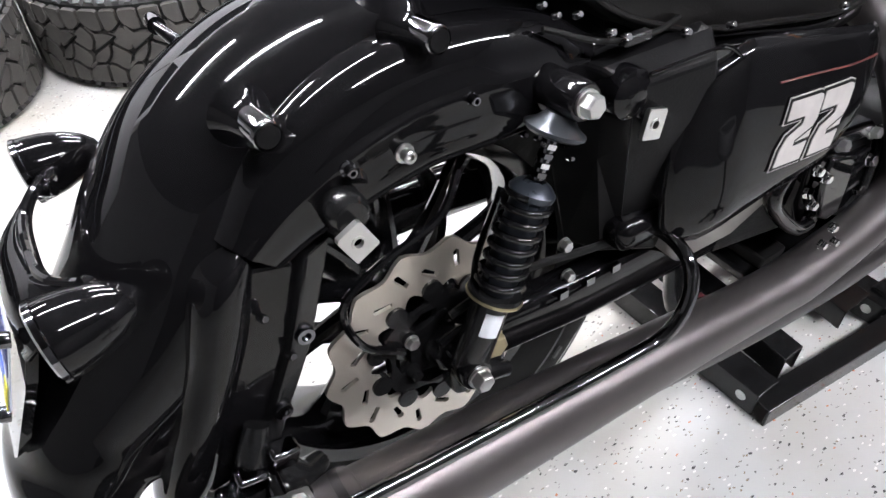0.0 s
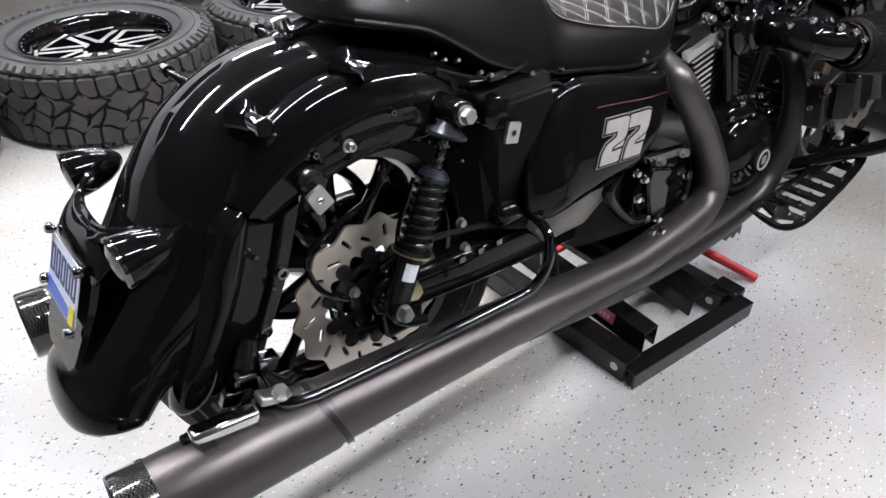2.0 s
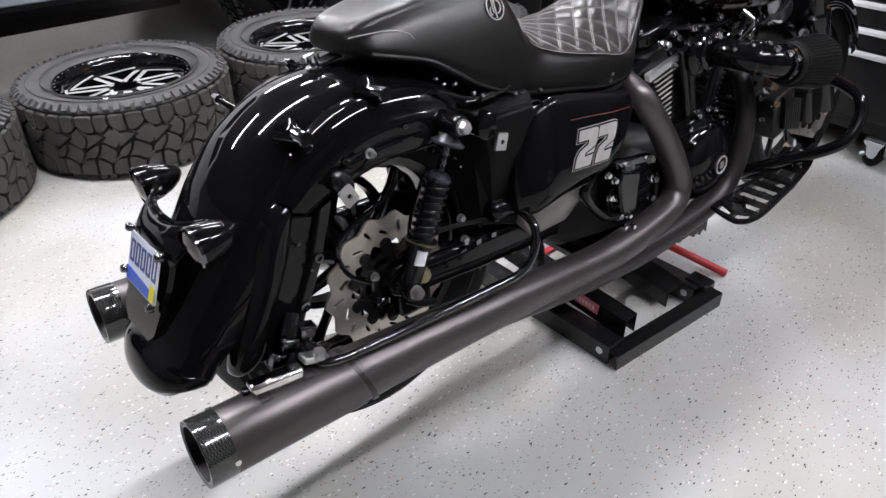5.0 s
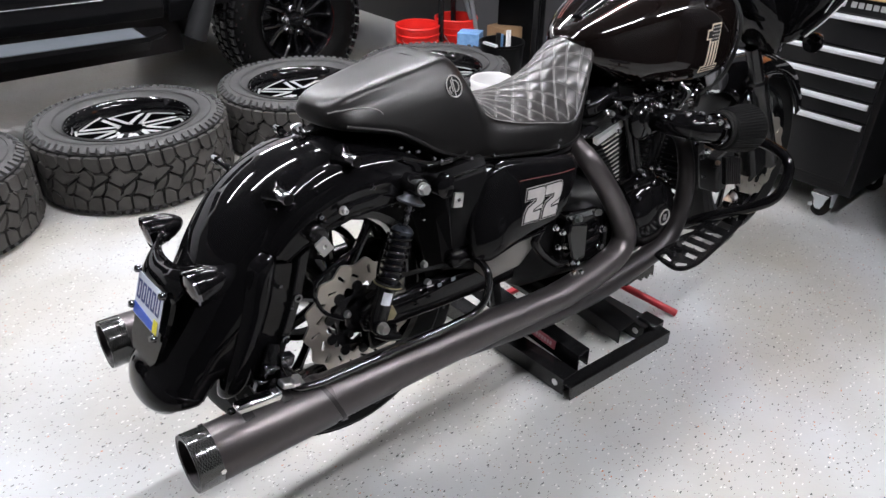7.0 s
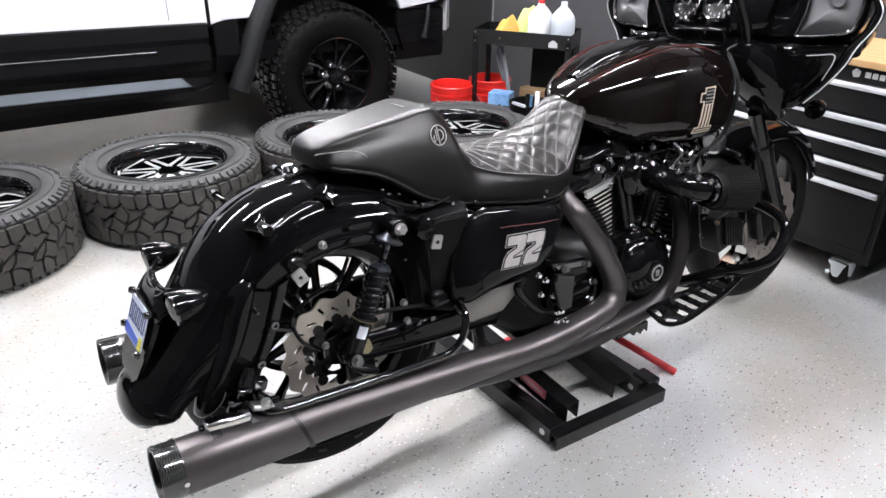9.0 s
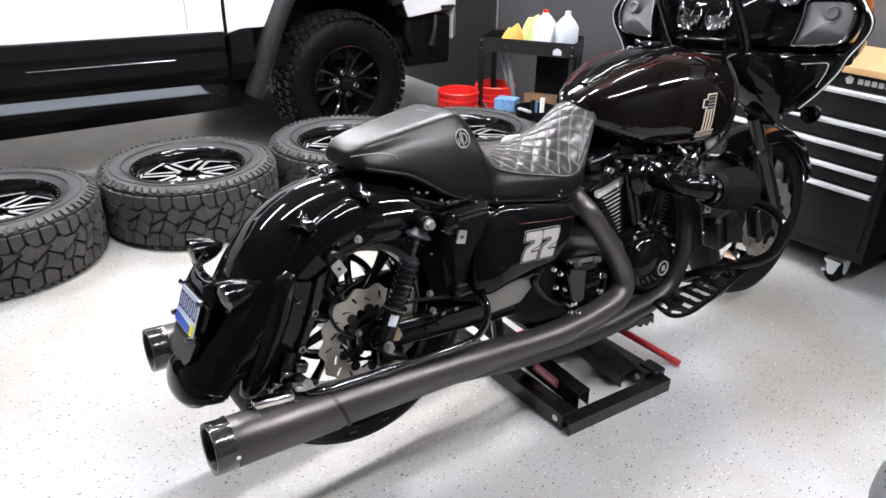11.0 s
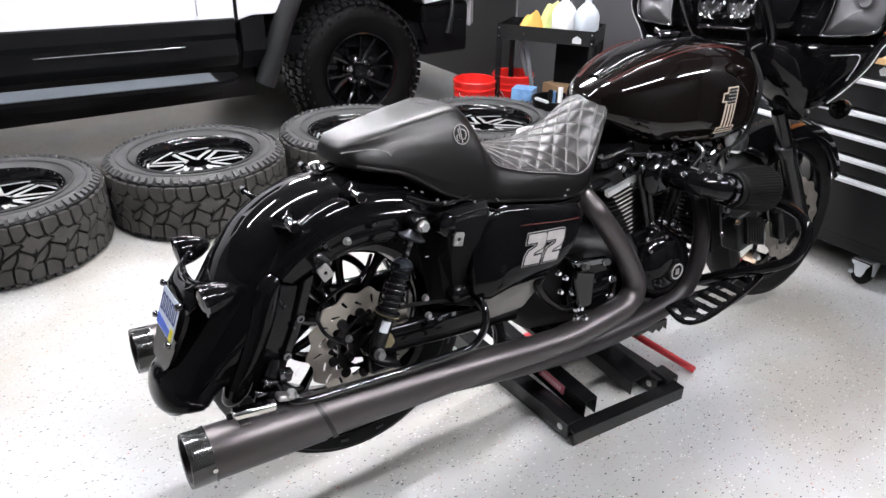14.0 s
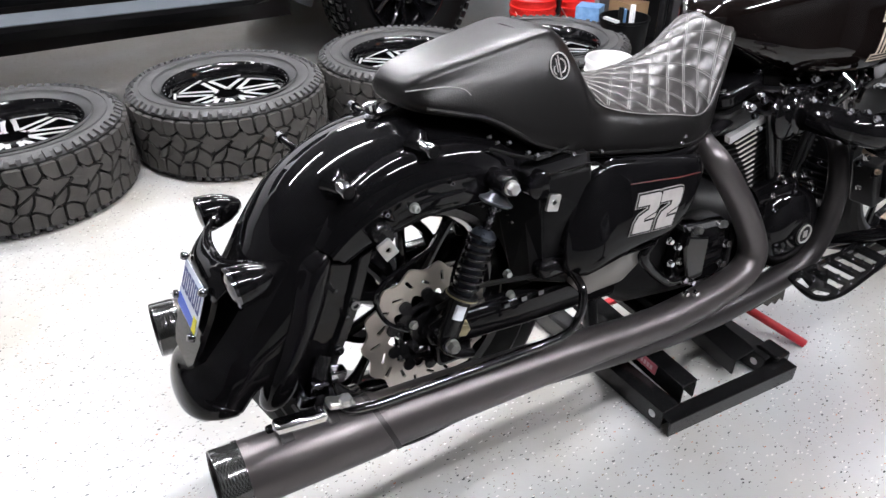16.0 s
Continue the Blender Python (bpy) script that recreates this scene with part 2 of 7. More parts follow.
check.inputs["Color1"].default_value = (0.045, 0.047, 0.045, 1)
check.inputs["Color2"].default_value = (0.008, 0.008, 0.008, 1)
weave.links.new(weave.nodes["Texture Coordinate"].outputs["Object"], check.inputs["Vector"])
weave.links.new(check.outputs["Color"], weave.nodes["Principled BSDF"].inputs["Base Color"])
TUBE_GLOW = material("led_tube", (0.965, 0.955, 1.0), 0.5, emit=LAMP)
SILVER = material("silver_print", (0.55, 0.55, 0.56), 0.4, metal=0.3)
SPEAKER = material("speaker_mesh", (0.062, 0.062, 0.066), 0.42, metal=0.4, vary=0.1, bump=0.4, bump_scale=900)
GAUGE = material("gauge_face", (0.016, 0.016, 0.018), 0.35, specular=0.25, vary=0.2)
EMBLEM = material("champagne_emblem", (0.66, 0.56, 0.44), 0.4, metal=0.1, vary=0.15)


# ---- mesh helpers ----
def part(name, bm, mat, parent=None, label="", smooth=True, angle=38, category="", kind="", group=""):
    """Links a bmesh as one mesh object, under a thing or part."""
    me = bpy.data.meshes.new(name)
    bmesh.ops.recalc_face_normals(bm, faces=bm.faces)
    bm.to_mesh(me)
    bm.free()
    if smooth:
        for p in me.polygons:
            p.use_smooth = True
        me.set_sharp_from_angle(angle=radians(angle))
    me.materials.append(mat)
    ob = new(name, me)
    if parent:
        ob.parent = parent
    return tagged(ob, label, category, group, kind)


def softened(ob, width=0.003, segments=2):
    m = ob.modifiers.new("edge", "BEVEL")
    m.width, m.segments, m.limit_method, m.angle_limit = width, segments, "ANGLE", radians(35)
    return ob


def rounded(ob, levels=2):
    m = ob.modifiers.new("round", "SUBSURF")
    m.levels = m.render_levels = levels
    return ob


def root(name, m, label, category, group=""):
    ob = new(name)
    ob.empty_display_size = 0.1
    ob.matrix_world = m
    return tagged(ob, label, category, group)


def box(c, s, bm=None, m=None):
    bm = bm or bmesh.new()
    t = Matrix.Translation(c) @ (m or Matrix()) @ Matrix.Diagonal((*s, 1))
    bmesh.ops.create_cube(bm, size=1, matrix=t)
    return bm


def spline(pts, steps=8):
    """Catmull-Rom through the points; tuples of any length."""
    p = [np.array(q, float) for q in pts]
    p = [2 * p[0] - p[1]] + p + [2 * p[-1] - p[-2]]
    out = []
    for i in range(1, len(p) - 2):
        for k in range(steps):
            t = k / steps
            out.append(0.5 * (2 * p[i] + (p[i + 1] - p[i - 1]) * t + (2 * p[i - 1] - 5 * p[i] + 4 * p[i + 1] - p[i + 2]) * t * t
                              + (3 * p[i] - p[i - 1] - 3 * p[i + 1] + p[i + 2]) * t ** 3))
    out.append(p[-2])
    return out


def loft(rings, closed=True, caps=True, bm=None):
    bm = bm or bmesh.new()
    vs = [[bm.verts.new(tuple(q)) for q in r] for r in rings]
    n = len(rings[0])
    for a, b in zip(vs, vs[1:]):
        for i in range(n if closed else n - 1):
            j = (i + 1) % n
            bm.faces.new((a[i], a[j], b[j], b[i]))
    if caps and closed:
        bm.faces.new(vs[0])
        bm.faces.new(vs[-1][::-1])
    return bm


def tube(pts, r, n=12, steps=6, bm=None, caps=True, smooth=True):
    """A round bar along a smooth path; r is a number, or one per point."""
    rs = r if isinstance(r, (list, tuple)) else [r] * len(pts)
    path = spline([(*p, q) for p, q in zip(pts, rs)], steps) if smooth and len(pts) > 2 else [np.array((*p, q)) for p, q in zip(pts, rs)]
    rings, side = [], None
    for i, q in enumerate(path):
        d = Vector(path[min(i + 1, len(path) - 1)][:3] - path[max(i - 1, 0)][:3]).normalized()
        if side is None:
            side = d.orthogonal().normalized()
        side = (side - d * side.dot(d)).normalized()
        up = d.cross(side)
        c = Vector(q[:3])
        rings.append([c + (side * math.cos(2 * math.pi * k / n) + up * math.sin(2 * math.pi * k / n)) * q[3] for k in range(n)])
    return loft(rings, caps=caps, bm=bm)


def lathe(profile, origin, axis, n=24, bm=None, closed=False):
    """Turns (radius, height) pairs about an axis from the origin."""
    bm = bm or bmesh.new()
    d = Vector(axis).normalized()
    a = d.orthogonal().normalized()
    b = d.cross(a)
    o = Vector(origin)
    rows = []
    for r, h in profile:
        if r < 1e-5:
            rows.append([bm.verts.new(o + d * h)])
        else:
            rows.append([bm.verts.new(o + d * h + (a * math.cos(2 * math.pi * k / n) + b * math.sin(2 * math.pi * k / n)) * r) for k in range(n)])
    pairs = list(zip(rows, rows[1:])) + ([(rows[-1], rows[0])] if closed else [])
    for p, q in pairs:
        for k in range(n):
            j = (k + 1) % n
            if len(p) == 1 and len(q) > 1:
                bm.faces.new((p[0], q[j], q[k]))
            elif len(q) == 1 and len(p) > 1:
                bm.faces.new((p[k], p[j], q[0]))
            elif len(p) > 1:
                bm.faces.new((p[k], p[j], q[j], q[k]))
    return bm


def rod(a, b, r, n=16, bm=None, ch=0.002):
    """A straight bar with chamfered ends."""
    a, b = Vector(a), Vector(b)
    h = (b - a).length
    c = min(ch, r * 0.5)
    return lathe([(0, 0), (r - c, 0), (r, c), (r, h - c), (r - c, h), (0, h)], a, b - a, n, bm)


def hexbolt(c, axis, r, h, bm=None):
    """A hex head with a washer."""
    bm = lathe([(0, 0), (r * 1.25, 0), (r * 1.25, h * 0.2), (r * 0.8, h * 0.2)], c, axis, 20, bm)
    return lathe([(0, h * 0.2), (r * 1.08, h * 0.2), (r * 1.08, h * 0.85), (r * 0.9, h), (0, h)], c, axis, 6, bm)


def slab(loop, depth, holes=(), bm=None, place=None):
    """A flat outline (u, v) with holes, of that thickness; place takes (u, v, w) to a point."""
    bm = bm or bmesh.new()
    place = place or (lambda u, v, w: (u, v, w))
    fresh = bmesh.new()
    edges = []
    for ring in (loop, *holes):
        vs = [fresh.verts.new((u, v, 0)) for u, v in ring]
        edges += [fresh.edges.new((vs[i], vs[(i + 1) % len(vs)])) for i in range(len(vs))]
    if holes:
        bmesh.ops.triangle_fill(fresh, use_beauty=True, edges=edges)
    else:
        fresh.faces.new(fresh.verts[:])
    made = bmesh.ops.extrude_face_region(fresh, geom=fresh.faces[:])
    for v in made["geom"]:
        if isinstance(v, bmesh.types.BMVert):
            v.co.z += depth
    index = {}
    for v in fresh.verts:
        index[v] = bm.verts.new(place(*v.co))
    for f in fresh.faces:
        try:
            bm.faces.new([index[v] for v in f.verts])
        except ValueError:
            pass
    fresh.free()
    return bm


def sup(x, hw, top, bot, p=2.6, n=20, yc=0.0, mid=0.5):
    """A rounded closed section across the bike at x: half width, top and bottom heights."""
    zc = bot + (top - bot) * mid
    out = []
    for k in range(n):
        a = 2 * math.pi * (k + 0.5) / n
        c, s = math.cos(a), math.sin(a)
        y = hw * math.copysign(abs(c) ** (2 / p), c)
        z = (top - zc if s > 0 else zc - bot) * math.copysign(abs(s) ** (2 / p), s)
        out.append((x, yc + y, zc + z))
    return out


def lettering(text, size, depth=0.002, bold=0.0):
    """A bmesh of letters with the built-in font, lying in x and y, centred."""
    cu = bpy.data.curves.new("letters", "FONT")
    cu.body, cu.size, cu.extrude, cu.offset = text, size, depth, bold
    cu.align_x, cu.align_y = "CENTER", "CENTER"
    ob = bpy.data.objects.new("letters", cu)
    me = bpy.data.meshes.new_from_object(ob)
    bm = bmesh.new()
    bm.from_mesh(me)
    bpy.data.objects.remove(ob)
    bpy.data.curves.remove(cu)
    bpy.data.meshes.remove(me)
    return bm


# ---- the garage ----
XW, XE, YS, YN, ZC = -4.2, 2.86, -3.4, 6.2, 2.75
part("floor", box(((XW + XE) / 2, (YS + YN) / 2, -0.05), (XE - XW, YN - YS, 0.1)), FLOOR, label="pale flake epoxy garage floor", category="floor", kind="structure", smooth=False)
part("ceiling", box(((XW + XE) / 2, (YS + YN) / 2, ZC + 0.05), (XE - XW, YN - YS, 0.1)), CEILING, label="dark painted garage ceiling", category="ceiling", kind="structure", smooth=False)
part("wall_east", box((XE + 0.06, (YS + 2.95) / 2, ZC / 2), (0.12, 2.95 - YS, ZC)), WALL, label="charcoal painted garage wall", category="wall", kind="structure", smooth=False)
part("wall_east_dark", box((XE + 0.06, (2.96 + YN) / 2, ZC / 2), (0.12, YN - 2.96, ZC)), WALL_DARK, label="black panelled garage wall", category="wall", kind="structure", smooth=False)
part("wall_trim", box((XE - 0.004, 2.955, ZC / 2), (0.012, 0.012, ZC)), WALL_PALE, label="thin pale joint strip on the wall", category="trim", kind="structure", smooth=False)
part("wall_west", box((XW - 0.06, (YS + YN) / 2, ZC / 2), (0.12, YN - YS, ZC)), WALL_PALE, label="grey garage wall", category="wall", kind="structure", smooth=False)
part("wall_south", box(((XW + XE) / 2, YS - 0.06, ZC / 2), (XE - XW, 0.12, ZC)), WALL_DARK, label="dark garage wall", category="wall", kind="structure", smooth=False)
# unseen wall, made pale to bounce light under the truck
part("wall_north", box(((XW + XE) / 2, YN + 0.06, ZC / 2), (XE - XW, 0.12, ZC)), WALL_LIGHT, label="unseen garage wall, pale for bounce light", category="wall", kind="structure", smooth=False)
softened(part("wall_panel", box((XE - 0.012, 0.03, 1.52), (0.024, 0.7, 0.8)), ORANGE, label="orange panel mounted on the charcoal wall", category="panel", smooth=False))


def ceiling_light():
    light = root("ceiling_light", pose(0, 0, 0), "slim white LED tube light on the ceiling", "ceiling light", "tube lights on the ceiling")
    part("housing", box((0, 0, -0.015), (1.28, 0.09, 0.03)), JUG_WHITE, light, smooth=False)
    part("tube", tube([(-0.62, 0, -0.06), (0.62, 0, -0.06)], 0.034, n=10), TUBE_GLOW, light, "glowing white tube")
    return light


lamp = ceiling_light()
# the last two, unseen beyond the truck, are set to brighten the north end
spots = [(0.55, -1.38), (2.25, -1.80), (-0.30, 0.9), (1.36, 0.9), (-1.1, 2.3), (1.35, 2.3), (-0.25, 5.3), (1.42, 5.3)]
lamp.matrix_world = pose(*spots[0], ZC)
for x, y in spots[1:]:
    copy_thing(lamp, pose(x, y, ZC))


# ---- the motorcycle ----
# Its own axes: x to the front, y to its left, z up; it leans a little to its left on the jack.
LEAN_POSE = Matrix(((0.99987, -0.00449, 0.01578, -0.0001), (0.00303, 0.9958, 0.09146, 0.0249), (-0.01613, -0.0914, 0.99568, 0.0087), (0, 0, 0, 1)))
bike = root("motorcycle", LEAN_POSE, "black custom touring motorcycle raised on a floor jack", "motorcycle")
AX, AZ = 0.016, 0.482          # rear axle
FX, FZ, FR = 1.775, 0.39, 0.325  # front axle and tyre radius


def both(make):
    """Builds a part on the right (-1) and on the left (1)."""
    for s in (-1, 1):
        make(s)


# rear fender
FENDER = [  # x, z of the crest, half width, depth of the side
    (0.34, 0.800, 0.120, 0.07), (0.24, 0.838, 0.124, 0.10), (0.12, 0.856, 0.126, 0.12), (0.0, 0.857, 0.127, 0.125), (-0.10, 0.836, 0.128, 0.125),
    (-0.185, 0.789, 0.128, 0.13), (-0.245, 0.726, 0.128, 0.15), (-0.290, 0.662, 0.127, 0.165), (-0.335, 0.603, 0.123, 0.145), (-0.378, 0.547, 0.117, 0.112),
    (-0.399, 0.508, 0.113, 0.088), (-0.414, 0.486, 0.116, 0.082), (-0.423, 0.460, 0.115, 0.076), (-0.424, 0.438, 0.109, 0.070), (-0.415, 0.421, 0.099, 0.062)]



def fender_section(p, ahead, behind, n=18, inset=0.0):
    x, z, w, h = p
    d = Vector((ahead[0] - behind[0], 0, ahead[1] - behind[1])).normalized()
    inward = Vector((d.z, 0, -d.x))
    if inward.dot(Vector((AX - x, 0, AZ - z))) < 0:
        inward = -inward
    w -= inset
    rt = min(0.105, h * 0.85)
    ring = []
    for k in range(-n, n + 1):
        a = radians(90 * k / n)
        y = w * math.copysign(abs(math.sin(a)) ** 0.90, a)
        dep = rt * (1 - abs(math.cos(a)) ** 0.95) + inset
        ring.append((y, dep))
    ring = [(-w, h), (-w, (h + rt) / 2)] + ring + [(w, (h + rt) / 2), (w, h)]
    return [Vector((x, y, z)) + inward * dep for y, dep in ring]


fp = spline(FENDER, 9)
fender_bm = loft([fender_section(p, fp[max(i - 1, 0)], fp[min(i + 1, len(fp) - 1)]) for i, p in enumerate(fp)], closed=False)
fender = part("rear_fender", fender_bm, GLOSS, bike, "stretched gloss black rear fender", angle=60)
th = fender.modifiers.new("thickness", "SOLIDIFY")
th.thickness, th.offset = 0.004, 1
part("fender_lip", tube([tuple(v) for v in fender_section(fp[-1], fp[-2], fp[-1])][2:-2], 0.004, 8, 2), GLOSS, fender)
# raised seam along the crest
for s in (-1, 1):
    part("filler_strip", tube([(p[0] + (AX - p[0]) * k, s * (p[2] + 0.001), p[1] + (AZ - p[1]) * k) for p, k in zip(FENDER[6:12], (0.26, 0.28, 0.25, 0.20, 0.18, 0.16))], [0.003, 0.005, 0.006, 0.006, 0.005, 0.003], 10), GLOSS, fender)
    # rounded black filler where the bag would sit, a flat panel beside it and the straight edge rail
    col = spline([(-0.172, 0.712, 0.014, 0.016), (-0.176, 0.702, 0.032, 0.028), (-0.182, 0.684, 0.043, 0.034), (-0.193, 0.650, 0.046, 0.036), (-0.207, 0.608, 0.047, 0.036), (-0.233, 0.553, 0.048, 0.036), (-0.258, 0.500, 0.047, 0.037), (-0.272, 0.462, 0.043, 0.036), (-0.278, 0.444, 0.034, 0.028), (-0.280, 0.438, 0.018, 0.014)], 3)
    sk = part("side_filler", loft([[(x + r * math.cos(a), s * (0.104 + w * max(0.0, math.sin(a)) ** 0.8), z + 0.35 * r * math.cos(a)) for a in np.linspace(-0.3, math.pi + 0.3, 25)] for x, z, w, r in col]), GLOSS, fender, "gloss black fender side filler", angle=60)
    loop = [(-0.172, 0.690), (-0.120, 0.676), (-0.150, 0.585), (-0.190, 0.505), (-0.214, 0.452), (-0.262, 0.446), (-0.240, 0.500), (-0.205, 0.585), (-0.182, 0.650)]
    softened(part("filler_panel", slab(loop, 0.040, place=lambda u, v, w: (u, s * (0.098 + w), v)), GLOSS, sk), 0.006, 3)
    rail = []
    for x, z in ((-0.104, 0.690), (-0.121, 0.640), (-0.139, 0.590), (-0.160, 0.548), (-0.182, 0.508), (-0.206, 0.455)):
        rail.append([(x + du, s * y, z + 0.4 * du) for du, y in ((-0.013, 0.128), (-0.013, 0.146), (-0.011, 0.149), (0.011, 0.149), (0.013, 0.146), (0.013, 0.128))])
    er = softened(part("edge_rail", loft(rail), BLACK_METAL, sk), 0.0015)
    for x, z in ((-0.134, 0.604), (-0.172, 0.526), (-0.194, 0.482)):
        part("rail_bolt", lathe([(0, 0.002), (0.0045, 0.002), (0.0048, 0.006), (0.0085, 0.006), (0.0095, 0.004), (0.0095, -0.002)], (x, s * 0.149, z), (0, s, 0), 16), BLACK_CHROME, er)

# fender support with its strut and studs
def strut(s):
    arc = spline([(0.215, 0.780), (0.16, 0.806), (0.08, 0.822), (0.0, 0.822), (-0.07, 0.802), (-0.13, 0.764), (-0.175, 0.712)], 6)
    wide = spline([(0.4,), (0.85,), (1.0,), (1.0,), (0.95,), (0.8,), (0.5,)], 6)
    rows = []
    for i, (q, k) in enumerate(zip(arc, wide)):
        a, b = arc[max(i - 1, 0)], arc[min(i + 1, len(arc) - 1)]
        d = Vector((a[0] - b[0], 0, a[1] - b[1])).normalized()
        inward = Vector((d.z, 0, -d.x))
        row = []
        for dep, y in ((-0.012, 0.100), (-0.012, 0.124), (-0.006, 0.134), (0.004, 0.141), (0.016, 0.147), (0.030, 0.153), (0.036, 0.158), (0.044, 0.159), (0.052, 0.157), (0.062, 0.1585), (0.085, 0.1595), (0.090, 0.158), (0.091, 0.140)):
            row.append(Vector((q[0], s * (0.105 + (y - 0.105) * (0.55 + 0.45 * float(k[0]))), q[1])) + inward * (dep * float(k[0])))
        rows.append(row)
    cover = part("fender_strut", loft(rows, closed=False), GLOSS, bike, "gloss black fender strut cover", angle=50)
    part("strut_rim", tube([tuple(r[-2]) for r in rows], 0.0028, 8, 1), GLOSS, cover)
    for x, z, y, big in ((-0.017, 0.753, 0.158, 1), (-0.069, 0.757, 0.156, 0), (0.052, 0.781, 0.156, 0)):
        k = 0.72 if big else 0.55
        b = part("socket_bolt", lathe([(0, 0), (0.0125 * k, 0), (0.0125 * k, 0.002), (0.0085 * k, 0.003), (0.0085 * k, 0.011), (0.0070 * k, 0.012), (0.0045 * k, 0.012), (0.0045 * k, 0.008), (0, 0.008)], (x, s * y, z), (0, s, 0), 16), ZINC if big else BLACK_CHROME, cover, "zinc socket bolt")
    for x, z in ((0.022, 0.828), (-0.128, 0.796)):
        k, back = (1.0, -0.03) if s < 0 else (0.72, -0.004)
        st = part("docking_stud", lathe([(0, back), (0.0128 * k, back), (0.0128 * k, 0.016), (0.0122 * k, 0.0185), (0.011 * k, 0.0195)], (x, s * 0.142, z + 0.012), (0.06, s, -0.02), 24), STUD, cover, "polished docking stud")
        part("stud_cap", lathe([(0, 0.0202), (0.0090 * k, 0.0202), (0.0100 * k, 0.0192), (0.0090 * k, 0.0170)], (x, s * 0.142, z + 0.012), (0.06, s, -0.02), 24), MATTE, st)
        if s > 0:
            part("stud_neck", tube([(x + 0.02, 0.105, z - 0.012), (x + 0.008, 0.122, z + 0.002), (x, 0.140, z + 0.011)], [0.011, 0.007, 0.006], 12), GLOSS, cover)
        if s < 0:
            part("stud_base", lathe([(0.026, -0.034), (0.0195, -0.024), (0.0160, -0.014), (0.0140, -0.003), (0.0130, 0.004)], (x, s * 0.142, z + 0.009), (0.06, s, -0.02), 28), GLOSS, cover, angle=60)


both(strut)
# seat bolt behind the seat
part("seat_bolt", lathe([(0, 0), (0.016, 0), (0.016, 0.004), (0.008, 0.006), (0.008, 0.012), (0.013, 0.014), (0.013, 0.024), (0, 0.026)], (-0.005, 0, 0.862), (-0.2, 0, 1), 16), CHROME, bike, "chrome seat bolt")
softened(part("seat_tab", box((0.018, 0, 0.872), (0.05, 0.03, 0.006), m=Euler((0, radians(-12), 0)).to_matrix().to_4x4()), BLACK_METAL, bike), 0.001)

# bag brackets, each a short arm with a square eye plate
def eye_bracket(x, y, z, tilt, s):
    arm = part("bag_bracket", lathe([(0, -0.05), (0.018, -0.05), (0.020, -0.012), (0.019, -0.002), (0.014, 0.004), (0, 0.004)], (x + 0.004, s * (y - 0.012), z + 0.014), (0, s, 0), 20), BLACK_METAL, bike, "black bag bracket with a bare steel eye plate")
    h = [(0.0058 * math.cos(a), 0.0068 * math.sin(a)) for a in np.linspace(0, 2 * math.pi, 17)[:-1]]
    loop = [(u * 0.78, v * 0.80) for u, v in ((-0.0150, -0.020), (0.0150, -0.020), (0.0165, -0.018), (0.0165, 0.016), (0.0135, 0.020), (-0.0135, 0.020), (-0.0165, 0.016), (-0.0165, -0.018))]
    c, sn = math.cos(radians(tilt)), math.sin(radians(tilt))
    part("eye_plate", slab(loop, 0.006, [h], place=lambda u, v, w: (x + u * c - v * sn, s * (y + w), z + u * sn + v * c)), ZINC, arm, "bare steel eye plate")
    part("bush", lathe([(0.0064, 0), (0.0064, 0.004), (0.0045, 0.004), (0.0045, 0.0)], (x, s * (y + 0.003), z), (0, s, 0), 16), ZINC, arm)
    part("arm_tube", tube([(x + 0.02, s * (y - 0.03), z + 0.03), (x + 0.03, s * 0.13, z + 0.05)], 0.011, 12), BLACK_METAL, arm)


for s in (-1, 1):
    eye_bracket(-0.084, 0.186, 0.710, 28, s)
    eye_bracket(0.238, 0.195, 0.710, -14, s)
    # bracket bosses
    part("bracket_boss", lathe([(0, 0), (0.028, 0), (0.029, 0.03), (0.026, 0.050), (0.018, 0.056), (0, 0.057)], (0.225, s * 0.132, 0.738), (0, s, 0), 20), GLOSS, bike)

# rear wheel
wheel = part("rear_wheel", lathe([(0.205, -0.065), (0.222, -0.068), (0.226, -0.060), (0.212, -0.045), (0.205, 0), (0.212, 0.045), (0.226, 0.060), (0.222, 0.068), (0.205, 0.065), (0.196, 0.05), (0.190, 0), (0.196, -0.05)], (AX, 0, AZ), (0, 1, 0), 48, closed=True), RIM_BLACK, bike, "black cast rear wheel")
part("tyre", lathe([(0.222, -0.066), (0.25, -0.082), (0.285, -0.086), (0.312, -0.076), (0.328, -0.045), (0.335, 0), (0.328, 0.045), (0.312, 0.076), (0.285, 0.086), (0.25, 0.082), (0.222, 0.066), (0.215, 0)], (AX, 0, AZ), (0, 1, 0), 64, closed=True), DARK_RUBBER, wheel, "black road tyre")
for k in range(10):
    a = radians(51 + 36 * k)
    c = Vector((AX, -0.01, AZ))
    at = lambda r, q: tuple(c + Vector((math.cos(a + q), 0, math.sin(a + q))) * r)
    part("spoke", tube([at(0.045, -0.10), at(0.090, -0.05), at(0.150, 0.0), at(0.206, 0.02)], [0.015, 0.0115, 0.0105, 0.017], 8, 4), RIM_BLACK, wheel)
pulley = part("belt_pulley", lathe([(0.134, 0.084), (0.150, 0.086), (0.152, 0.092), (0.152, 0.116), (0.146, 0.120), (0.134, 0.118)], (AX, 0, AZ), (0, 1, 0), 48, closed=True), BLACK_METAL, wheel, "black belt pulley")
for k in range(5):
    a = 2 * math.pi * k / 5
    part("pulley_arm", tube([(AX + r * math.cos(a), 0.100, AZ + r * math.sin(a)) for r in (0.02, 0.075, 0.138)], [0.022, 0.013, 0.017], 8, 3), BLACK_METAL, pulley)
